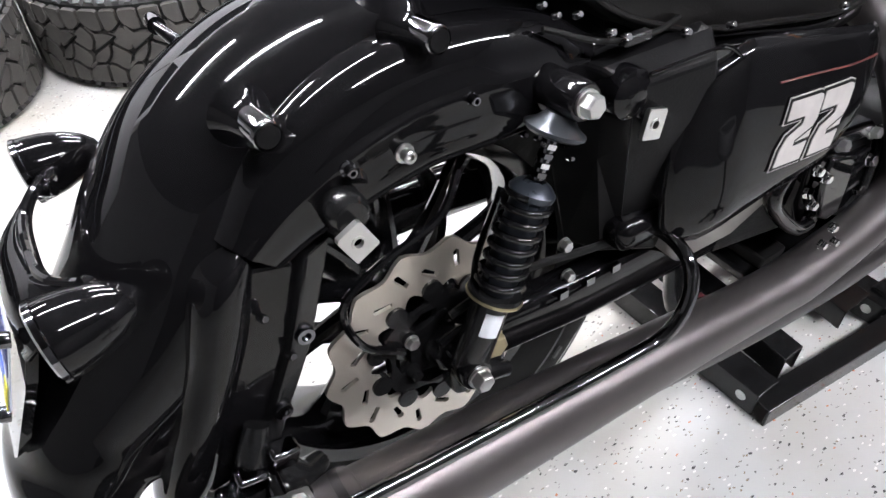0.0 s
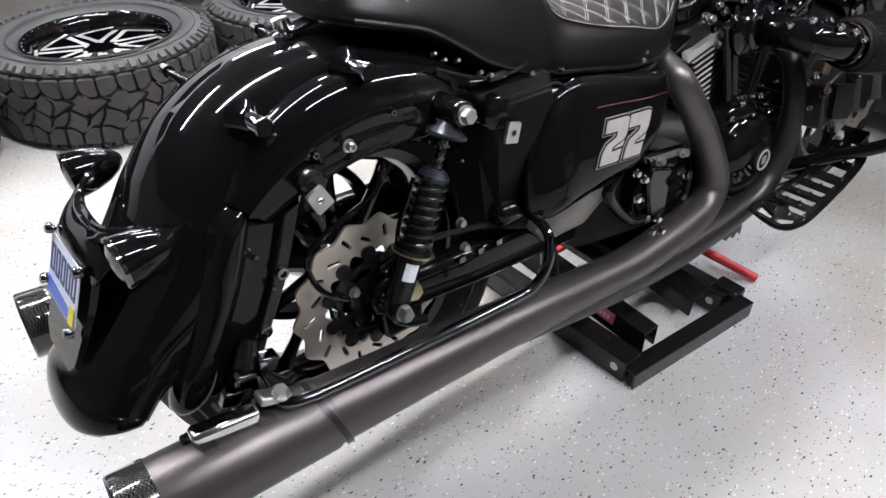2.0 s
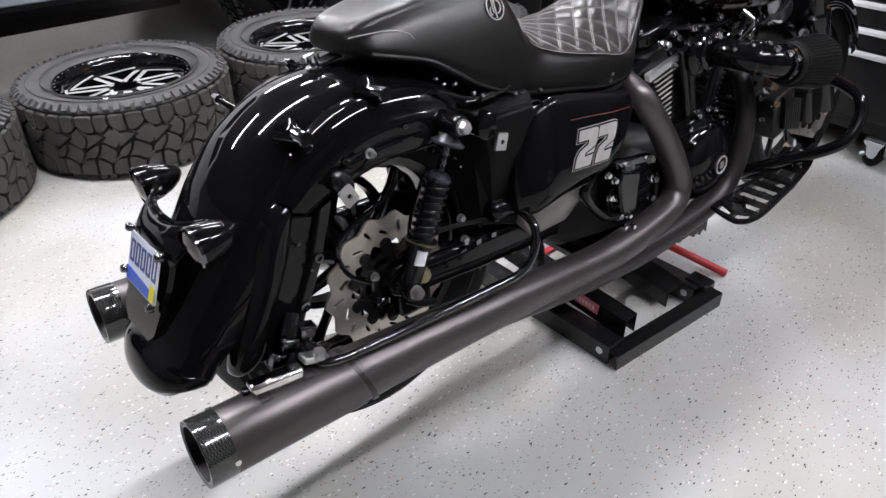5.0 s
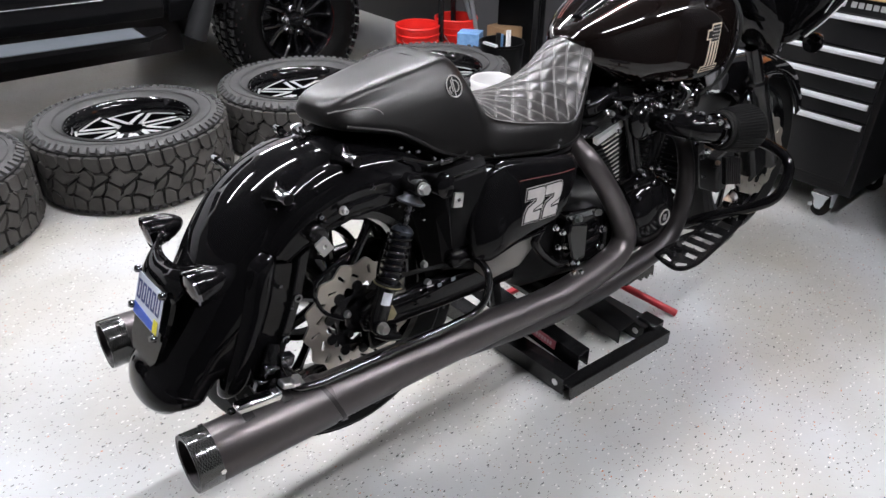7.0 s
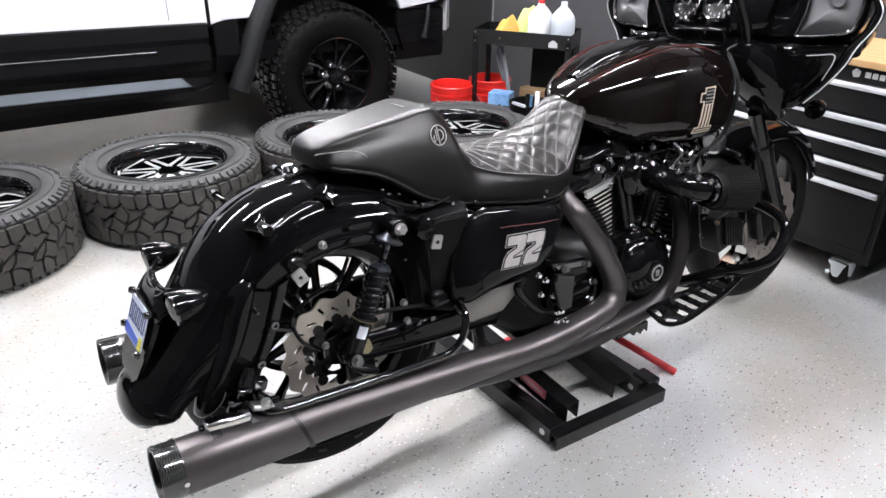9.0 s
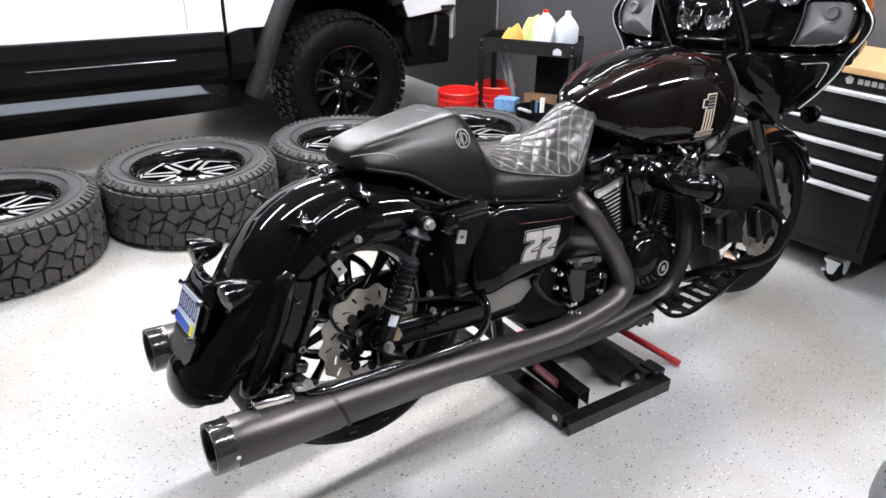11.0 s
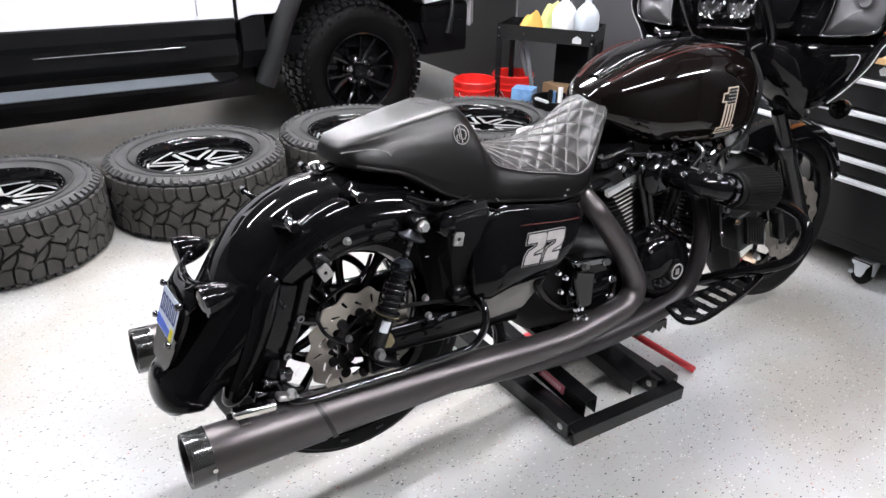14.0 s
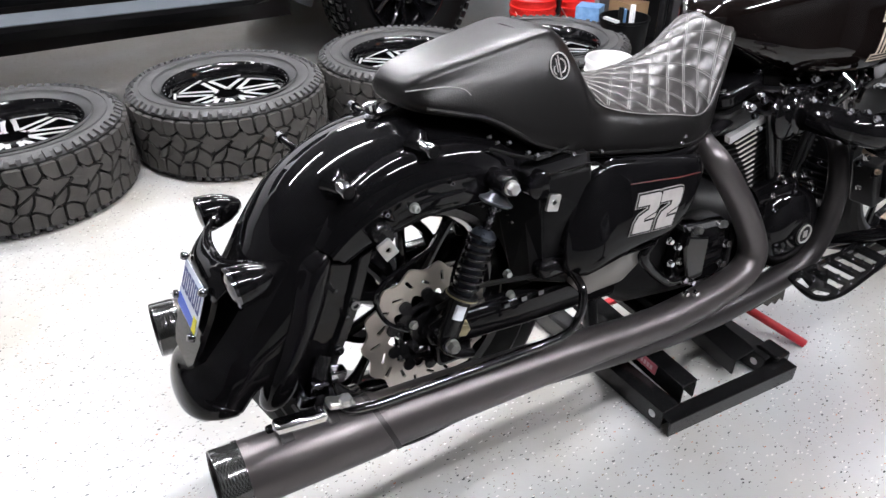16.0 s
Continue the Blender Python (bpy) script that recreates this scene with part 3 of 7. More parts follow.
part("hub", lathe([(0, -0.09), (0.05, -0.09), (0.058, -0.07), (0.05, -0.03), (0.045, 0.03), (0.06, 0.08), (0, 0.08)], (AX, 0, AZ), (0, 1, 0), 28), RIM_BLACK, wheel)
for r in (0.262, 0.296):
    part("sidewall_ring", lathe([(r, -0.0865), (r + 0.0015, -0.0885), (r + 0.003, -0.0868)], (AX, 0, AZ), (0, 1, 0), 64), SIDEWALL, wheel)
for k in range(18):
    a = 2 * math.pi * k / 18
    part("sidewall_bar", box((AX + 0.279 * math.cos(a), -0.0868, AZ + 0.279 * math.sin(a)), (0.020, 0.003, 0.006 if k % 3 else 0.018), m=Euler((0, -a + radians(90), 0)).to_matrix().to_4x4()), SIDEWALL, wheel, smooth=False)


def wave_rotor(cx, cz, y, r, parent):
    """Scalloped brake disc with slots on a black carrier."""
    outer = [((r + 0.0045 * math.cos(a * 14) - 0.003 * abs(math.sin(a * 7))) * math.cos(a), (r + 0.0045 * math.cos(a * 14) - 0.003 * abs(math.sin(a * 7))) * math.sin(a)) for a in np.linspace(0, 2 * math.pi, 141)[:-1]]
    inner = [((r * 0.56 + 0.010 * math.cos(a * 10)) * math.cos(a), (r * 0.56 + 0.010 * math.cos(a * 10)) * math.sin(a)) for a in np.linspace(0, 2 * math.pi, 101)[:-1]]
    holes = [inner[::-1]]
    for k in range(20):
        a = 2 * math.pi * k / 20
        rr = r * (0.755 if k % 2 else 0.83)
        tilt = a + radians(55 if k % 2 else 20)
        u, v = Vector((math.cos(tilt), math.sin(tilt))), Vector((-math.sin(tilt), math.cos(tilt)))
        c = Vector((rr * math.cos(a), rr * math.sin(a)))
        holes.append([tuple(c + u * p + v * q) for p, q in ((-0.0110, -0.0028), (0.009, -0.0038), (0.0115, 0), (0.009, 0.0038), (-0.0110, 0.0028))])
    disc = part("brake_rotor", slab(outer, 0.005, holes, place=lambda u, v, w: (cx + u, y + w, cz + v)), STEEL, parent, "scalloped steel brake rotor")
    for k in range(10):
        a = 2 * math.pi * (k + 0.5) / 10
        p = (cx + r * 0.585 * math.cos(a), y - 0.004, cz + r * 0.585 * math.sin(a))
        part("rotor_button", lathe([(0, 0), (0.0125, 0), (0.0125, 0.010), (0.008, 0.011), (0, 0.009)], p, (0, 1, 0), 14), BLACK_METAL, disc)
    ring = [(r * 0.50 * math.cos(a) * (1 + 0.10 * math.cos(a * 5)), r * 0.50 * math.sin(a) * (1 + 0.10 * math.cos(a * 5))) for a in np.linspace(0, 2 * math.pi, 61)[:-1]]
    gaps = []
    for k in range(5):
        a = 2 * math.pi * (k + 0.5) / 5
        gaps.append([((r * q) * math.cos(a + da), (r * q) * math.sin(a + da)) for q, da in ((0.28, -0.3), (0.40, -0.38), (0.42, 0), (0.40, 0.38), (0.28, 0.3))][::-1])
    part("rotor_carrier", slab(ring, 0.008, gaps, place=lambda u, v, w: (cx + u, y - 0.003 + w, cz + v)), BLACK_METAL, disc, "black rotor carrier")
    return disc


wave_rotor(AX, AZ, -0.122, 0.132, wheel)
axle = part("axle_nut", hexbolt((AX, -0.13, AZ), (0, -1, 0), 0.017, 0.022), BLACK_METAL, bike)
for k in range(5):
    a = 2 * math.pi * k / 5
    part("carrier_bolt", hexbolt((AX + 0.042 * math.cos(a), -0.128, AZ + 0.042 * math.sin(a)), (0, -1, 0), 0.007, 0.008), ZINC if k == 2 else BLACK_METAL, axle)
caliper = softened(part("brake_caliper", box((AX + 0.045, -0.120, AZ - 0.055), (0.075, 0.05, 0.06)), BLACK_METAL, bike, "black rear brake caliper"), 0.012, 3)
part("caliper_bridge", tube([(AX + 0.02, -0.140, AZ - 0.045), (AX + 0.05, -0.145, AZ - 0.06), (AX + 0.08, -0.145, AZ - 0.075)], [0.009, 0.013, 0.010], 10), BLACK_METAL, caliper)
both(lambda s: softened(part("swingarm", loft([sup(x, w, zt, zb, 4, 16, s * y) for x, y, w, zt, zb in ((0.005, 0.138, 0.012, 0.505, 0.462), (0.03, 0.140, 0.018, 0.518, 0.450), (0.20, 0.145, 0.022, 0.512, 0.440), (0.45, 0.130, 0.026, 0.500, 0.415))]), GLOSS, bike, "gloss black swingarm"), 0.003))
for x in (0.16, 0.20, 0.24):
    part("arm_clip", box((x, -0.168, 0.508), (0.012, 0.006, 0.010)), BLACK_CHROME, bike)
part("brake_hose", tube([(0.02, -0.15, 0.54), (0.10, -0.155, 0.56), (0.22, -0.16, 0.545), (0.34, -0.15, 0.52)], 0.005, 8), DARK_RUBBER, bike)
softened(part("hose_fitting", tube([(0.245, -0.175, 0.548), (0.275, -0.175, 0.543)], 0.006, 6), BRASS, bike, "zinc hose fitting"), 0.001)
for x, z in ((0.173, 0.563), (0.180, 0.515)):
    part("frame_bolt", hexbolt((x, -0.150, z), (0, -1, 0), 0.007, 0.01), ZINC, bike)

# shock absorbers
def shock(s):
    lo, hi = Vector((0.022, s * 0.176, 0.486)), Vector((0.140, s * 0.182, 0.766))
    d = (hi - lo).normalized()
    L = (hi - lo).length
    sh = part("shock_absorber", lathe([(0, -0.012), (0.016, -0.012), (0.019, 0.0), (0.0200, 0.02), (0.0200, 0.085), (0.023, 0.087), (0.0285, 0.090), (0.0295, 0.094), (0.028, 0.097), (0.018, 0.098)], lo, d, 28), BLACK_METAL, bike, "coil-over shock absorber with a black spring")
    # the blue reflected on the damper is put into its base colour
    part("damper_body", lathe([(0.0188, 0.097), (0.0188, 0.199), (0.0225, 0.203), (0.0235, 0.209), (0.0175, 0.216), (0.010, 0.220)], lo, d, 24), DAMPER, sh, "damper body with a blue reflection in its colour")
    part("damper_rod", lathe([(0.0065, 0.20), (0.0065, L - 0.02)], lo, d, 14), BLACK_CHROME, sh, "polished damper rod")
    for k in range(5):
        part("rod_nut", lathe([(0, 0.224 + 0.0095 * k), (0.0085, 0.224 + 0.0095 * k), (0.0085, 0.229 + 0.0095 * k), (0, 0.229 + 0.0095 * k)], lo, d, 6), CHROME if k % 2 else BLACK_CHROME, sh)
    a = d.orthogonal().normalized()
    b = d.cross(a)
    turns, n = 7.5, 300
    coil = []
    for i in range(n + 1):
        t = i / n
        an = 2 * math.pi * turns * t
        coil.append(tuple(lo + d * (0.101 + 0.105 * t) + (a * math.cos(an) + b * math.sin(an)) * 0.0222))
    part("spring", tube(coil, 0.0036, 10, smooth=False), GLOSS_TRIM, sh, "gloss black coil spring")
    part("spring_seat", lathe([(0.010, L - 0.036), (0.026, L - 0.038), (0.030, L - 0.035), (0.030, L - 0.032), (0.021, L - 0.027), (0.013, L - 0.018), (0.0, L - 0.016)], lo, d, 28), WASHER, sh, "domed steel spring seat")
    part("collar_ring", lathe([(0.0280, 0.0885), (0.0305, 0.0895), (0.0305, 0.0915), (0.0280, 0.0925)], lo, d, 28), BRASS, sh)
    for end, y0, y1 in ((hi, 0.135, 0.206), (lo, 0.150, 0.196)):
        e = part("shock_eye", lathe([(0, y0), (0.0175, y0), (0.019, y0 + 0.004), (0.019, y1 - 0.004), (0.017, y1), (0, y1)], (end.x, 0, end.z), (0, s, 0), 20), GLOSS, sh)
        part("shock_bolt", hexbolt((end.x, s * y1, end.z), (0, s, 0), 0.0108, 0.015), ZINC, sh, "large zinc hex bolt")
    part("shock_nut", hexbolt((lo.x + 0.034, s * 0.165, lo.z + 0.012), (0, s, 0), 0.014, 0.02), BRASS, sh, "yellow zinc axle adjuster")
    if s < 0:
        out = Vector((0, -1, 0)) - d * d.dot(Vector((0, -1, 0)))
        out.normalize()
        side = d.cross(out)
        side = side if side.x < 0 else -side
        label = []
        for a in np.linspace(-0.2, 0.85, 7):
            w = out * math.cos(a) + side * math.sin(a)
            label.append([tuple(lo + d * h + w * 0.0204) for h in (0.050, 0.078)])
        part("white_sticker", loft(label, closed=False), WHITE_LABEL, sh, "small white sticker")


both(shock)

# seat
SEAT = [  # x, half width of the top, of the skirt, crown, shoulder, bottom, squareness
    (0.024, 0.030, 0.038, 0.911, 0.906, 0.890, 3), (0.029, 0.054, 0.068, 0.924, 0.914, 0.884, 5), (0.050, 0.070, 0.094, 0.936, 0.923, 0.878, 10),
    (0.10, 0.080, 0.114, 0.948, 0.935, 0.866, 13), (0.147, 0.086, 0.126, 0.957, 0.944, 0.852, 13), (0.195, 0.090, 0.140, 0.966, 0.952, 0.823, 13),
    (0.235, 0.093, 0.150, 0.973, 0.959, 0.795, 13), (0.290, 0.095, 0.157, 0.982, 0.968, 0.772, 13), (0.320, 0.098, 0.160, 0.980, 0.957, 0.762, 8),
    (0.350, 0.110, 0.162, 0.952, 0.920, 0.757, 4), (0.372, 0.118, 0.163, 0.908, 0.872, 0.752, 3), (0.398, 0.128, 0.164, 0.875, 0.838, 0.748, 2.5),
    (0.45, 0.138, 0.165, 0.852, 0.818, 0.740, 2.2), (0.51, 0.143, 0.165, 0.844, 0.803, 0.730, 2.2), (0.58, 0.143, 0.162, 0.848, 0.789, 0.719, 2),
    (0.65, 0.137, 0.152, 0.866, 0.773, 0.715, 2), (0.70, 0.122, 0.136, 0.892, 0.779, 0.724, 2), (0.735, 0.110, 0.118, 0.915, 0.815, 0.785, 2),
    (0.765, 0.098, 0.104, 0.933, 0.860, 0.838, 2), (0.80, 0.080, 0.086, 0.944, 0.908, 0.893, 2), (0.825, 0.055, 0.060, 0.942, 0.925, 0.912, 2), (0.836, 0.03, 0.034, 0.936, 0.928, 0.922, 2)]
sp = spline(SEAT, 4)


def seat_ring(x, wt, ws, t, zs, b, e):
    """Half outline from the crown over the shoulder to the skirt, then mirrored."""
    half = []
    for f in (0, 0.25, 0.5, 0.7, 0.82, 0.9, 0.95, 0.98, 1.0):
        half.append((wt * f, t - (t - zs) * f ** e))
    for f in (0.12, 0.35, 0.6, 0.82):
        half.append((wt + (ws - wt) * f ** 0.6, zs + (b + 0.014 - zs) * f))
    half += [(ws, b + 0.012), (ws - 0.003, b + 0.005), (ws - 0.012, b), (ws * 0.5, b - 0.002), (0, b - 0.003)]
    return [(x, -y, z) for y, z in half] + [(x, y, z) for y, z in half[-2:0:-1]]


seat = part("seat", loft([seat_ring(*q) for q in sp]), LEATHER, bike, "black leather solo seat with a raised tail hump", angle=70)
part("seat_edge", tube([(q[0], -q[2] * 1.005, q[5] + 0.010) for q in SEAT[2:17]], 0.0035, 8), LEATHER, seat)


def seat_at(x):
    q = min(sp, key=lambda r: abs(r[0] - x))
    i = [k for k, r in enumerate(sp) if r is q][0]
    j = min(len(sp) - 1, i + 1) if q[0] <= x else max(0, i - 1)
    if i == j or sp[j][0] == q[0]:
        return q
    f = (x - q[0]) / (sp[j][0] - q[0])
    return q * (1 - f) + sp[j] * f


crown = [Vector((x, 0, seat_at(x)[3])) for x in np.linspace(0.386, 0.834, 90)]
along = [0.0]
for p, q in zip(crown, crown[1:]):
    along.append(along[-1] + (q - p).length)
QL = along[-1]


def quilt_base(s, v):
    """s metres along the crown from the dip to the nose, v across from -1 to 1."""
    x = float(np.interp(s, along, [p.x for p in crown]))
    _, wt, ws, t, zs, b, e = seat_at(x)
    a = min(abs(v), 1.0)
    return Vector((x, math.copysign(wt * a, v), t - (t - zs) * a ** e))


def quilt_point(s, v, lift):
    du = quilt_base(min(s + 0.006, QL), v) - quilt_base(max(s - 0.006, 0), v)
    dv = quilt_base(s, min(v + 0.04, 1)) - quilt_base(s, max(v - 0.04, -1))
    return quilt_base(s, v) + du.cross(dv).normalized() * lift


CELL = 0.056  # spacing of the stitch rows


def puff(s, w):
    p, q = (s + w) / CELL, (s - w) / CELL
    return (abs(math.sin(math.pi * p)) * abs(math.sin(math.pi * q))) ** 0.36


def half_arc(s):
    """Length of the half section at that place."""
    pts = [quilt_base(s, f) for f in (0, 0.25, 0.5, 0.75, 0.9, 1)]
    return sum((q - p).length for p, q in zip(pts, pts[1:]))


NU, NV = 150, 96
rings = []
for i in range(NU + 1):
    s = QL * i / NU
    arc = half_arc(s)
    row = []
    for j in range(NV + 1):
        v = -1 + 2 * j / NV
        edge = min(1, min(i, NU - i) / 3, min(j, NV - j) / 3)
        row.append(quilt_point(s, v, 0.0022 + 0.0044 * puff(s, v * arc) * edge))
    rings.append(row)
quilt = part("quilted_insert", loft(rings, closed=False), LEATHER_TOP, seat, "diamond quilted leather saddle insert", angle=80)
stitch = bmesh.new()
for fam in (1, -1):
    for k in range(-6, 18):
        for off in (-0.0028, 0.0028):
            run = []
            for i in range(2, NU - 1):
                s = QL * i / NU
                w = fam * (k * CELL + off - s)
                v = w / half_arc(s)
                if -0.985 < v < 0.985:
                    run.append(tuple(quilt_point(s, v, 0.0030 + 0.0044 * puff(s, w))))
            if len(run) > 3:
                tube(run, 0.0007, 4, smooth=False, bm=stitch)
part("stitching", stitch, THREAD, quilt, "pale double stitching", kind="stuff")
part("piping", tube([tuple(quilt_point(s, -1, 0.002)) for s in np.linspace(0.0, QL * 0.80, 30)], 0.0010, 8, 3), THREAD, seat)
part("seam", tube([(x, -(seat_at(x)[1] + (seat_at(x)[2] - seat_at(x)[1]) * f ** 0.6) - 0.0012, seat_at(x)[4] + (seat_at(x)[5] + 0.014 - seat_at(x)[4]) * f) for x, f in ((0.030, 0.10), (0.05, 0.18), (0.075, 0.25), (0.10, 0.33), (0.118, 0.45), (0.125, 0.58))], 0.0012, 6), THREAD, seat)
part("top_seam", tube([(0.272, y, seat_at(0.272)[3] + 0.0005 - 0.003 * abs(y) / 0.07) for y in (-0.075, -0.03, 0.0, 0.03, 0.075)], 0.0013, 6), LEATHER, seat)
BY = -(seat_at(0.302)[1] + (seat_at(0.302)[2] - seat_at(0.302)[1]) * 0.19 ** 0.6)
AXB = Vector((0.05, -1, 0.36)).normalized()
B1 = AXB.cross(Vector((0, 0, 1))).normalized() * -1
B2 = AXB.cross(B1) * -1 if AXB.cross(B1).z < 0 else AXB.cross(B1)


def on_badge(u, v):
    return tuple(Vector((0.302, BY + 0.001, 0.924)) + B1 * u + B2 * v + AXB * 0.0042)


bd = part("badge", lathe([(0, 0.0035), (0.0205, 0.0035), (0.021, 0.0)], (0.302, BY + 0.001, 0.924), AXB, 28), DECAL_DARK, seat, "round embroidered badge")
part("badge_ring", tube([on_badge(0.0205 * math.cos(a), 0.0225 * math.sin(a)) for a in np.linspace(0, 2 * math.pi, 33)], 0.0013, 6, 1), DECAL, bd)
part("badge_bar", tube([on_badge(-0.001, -0.020), on_badge(-0.001, 0.019)], 0.0014, 6), DECAL, bd)
part("badge_bar", tube([on_badge(-0.006, -0.010), on_badge(-0.006, 0.014)], 0.0012, 6), DECAL, bd)
part("badge_arc", tube([on_badge(0.002 + 0.011 * math.cos(a), 0.012 * math.sin(a)) for a in np.linspace(-1.5, 1.5, 13)], 0.0013, 6, 1), DECAL, bd)
part("badge_arc", tube([on_badge(-0.010 - 0.004 * math.cos(a), -0.006 + 0.007 * math.sin(a)) for a in np.linspace(-1.5, 1.5, 9)], 0.0012, 6, 1), DECAL, bd)

# fuel tank
TANK = [  # x, half width, top, bottom
    (0.775, 0.045, 0.945, 0.895), (0.80, 0.080, 0.968, 0.870), (0.86, 0.128, 0.998, 0.835), (0.94, 0.170, 1.030, 0.795), (1.03, 0.198, 1.052, 0.777), (1.12, 0.212, 1.060, 0.768),
    (1.20, 0.214, 1.055, 0.768), (1.27, 0.205, 1.038, 0.782), (1.325, 0.175, 1.010, 0.828), (1.35, 0.12, 0.975, 0.87)]
tank_bm = loft([sup(x, w - 0.004, t, b, 3.3, 56, mid=0.42) for x, w, t, b in spline(TANK, 6)])
tank_tree = BVHTree.FromBMesh(tank_bm)
tank = part("fuel_tank", tank_bm, TANK_PAINT, bike, "gloss black fuel tank with a number decal", angle=70)
part("dash_console", loft([sup(x, w, t, t - 0.03, 3, 20) for x, w, t in ((0.83, 0.02, 0.992), (0.92, 0.042, 1.034), (1.05, 0.055, 1.068), (1.18, 0.055, 1.076), (1.29, 0.04, 1.048))]), GLOSS, tank)
cap = part("filler_cap", lathe([(0, 0), (0.036, 0), (0.036, 0.008), (0.03, 0.012), (0, 0.013)], (1.12, 0.0, 1.074), (0, 0, 1), 28), BLACK_CHROME, tank)
for s in (-1, 1):
    for w0, dz in ((0.52, 0.0), (0.60, 0.0)):
        part("pinstripe", tube([(x, s * w * w0, b + (t - b) * 0.42 + (t - b) * 0.58 * (1 - w0 ** 3.3) ** (1 / 3.3) + 0.0006) for x, w, t, b in spline(TANK, 2)[3:-3]], 0.0009, 6), MAROON, tank)


def tank_side(x, z):
    """The tank's right flank at that height."""
    spot = tank_tree.ray_cast(Vector((x, -1, z)), Vector((0, 1, 0)))[0]
    return spot.y if spot else -0.15


def on_tank(u, v, w):
    """Decal plane on the flank: u along, v up, with a slant."""
    x, z = 1.150 + u * 1.15 + v * 0.14, 0.886 + v * 1.05
    return (x, tank_side(x, z) - 0.0012 - w, z)


def dense(loop, step=0.01):
    out = []
    for (a, b), (c, d) in zip(loop, loop[1:] + loop[:1]):
        n = max(1, int(math.hypot(c - a, d - b) / step))
        out += [(a + (c - a) * i / n, b + (d - b) * i / n) for i in range(n)]
    return out


def decal(u0, u1, v0, v1, lift, n=6):
    """A patch of the decal that follows the tank's curve."""
    return loft([[on_tank(u0 + (u1 - u0) * i / n, v0 + (v1 - v0) * j / (2 * n), lift) for i in range(n + 1)] for j in range(2 * n + 1)], closed=False)


one = part("number_one_decal", decal(-0.019, 0.019, -0.043, 0.060, 0.0), EMBLEM, tank, "champagne number one decal")
part("decal_foot", decal(-0.032, 0.032, -0.060, -0.043, 0.0), EMBLEM, one)
part("decal_flag", decal(-0.032, -0.019, 0.022, 0.047, 0.0), EMBLEM, one)
part("decal_field", decal(-0.0155, 0.0155, 0.016, 0.0565, 0.0006), DECAL_DARK, one)
part("decal_field", decal(-0.0285, -0.0155, 0.0255, 0.0435, 0.0006), DECAL_DARK, one)
part("decal_field", decal(-0.0285, 0.0285, -0.0565, -0.0465, 0.0006), DECAL_DARK, one)
for u in (-0.0115, 0.0, 0.0115):
    part("decal_stripe", decal(u - 0.0026, u + 0.0026, -0.045, 0.014, 0.0006), DECAL_DARK, one)
for i in range(4):
    for j in range(4):
        part("decal_dot", decal(-0.0128 + i * 0.0075, -0.0092 + i * 0.0075, 0.021 + j * 0.009, 0.0245 + j * 0.009, 0.0011, 1), DECAL, one)
part("decal_bar", decal(-0.026, 0.026, -0.053, -0.050, 0.0011), EMBLEM, one)

# side cover with the race number, and the box behind the shock
UPPER = [(0.268, 0.600), (0.285, 0.680), (0.31, 0.742), (0.36, 0.764), (0.43, 0.755), (0.50, 0.742), (0.60, 0.722), (0.612, 0.698)]
UNDER = [(0.268, 0.570), (0.285, 0.545), (0.31, 0.546), (0.345, 0.562), (0.43, 0.578), (0.51, 0.584), (0.562, 0.612), (0.606, 0.672), (0.612, 0.690)]


def cover_edges(x):
    return tuple(float(np.interp(x, [p[0] for p in e], [p[1] for p in e])) for e in (UPPER, UNDER))


def cover_y(x, z):
    """Distance of the cover's face from the middle of the bike."""
    zu, zl = cover_edges(x)
    f = min(1.0, max(0.0, (z - zl) / max(zu - zl, 0.001)))
    side = max(0.0, abs(x - 0.44) - 0.10) / 0.07
    return 0.2200 + 0.010 * math.sin((x - 0.28) * 8) + 0.15 * (0.66 - z) - 0.010 * abs(2 * f - 1) ** 5 - 0.012 * side ** 2 - 0.5 * max(0.0, 0.345 - x) ** 1.2


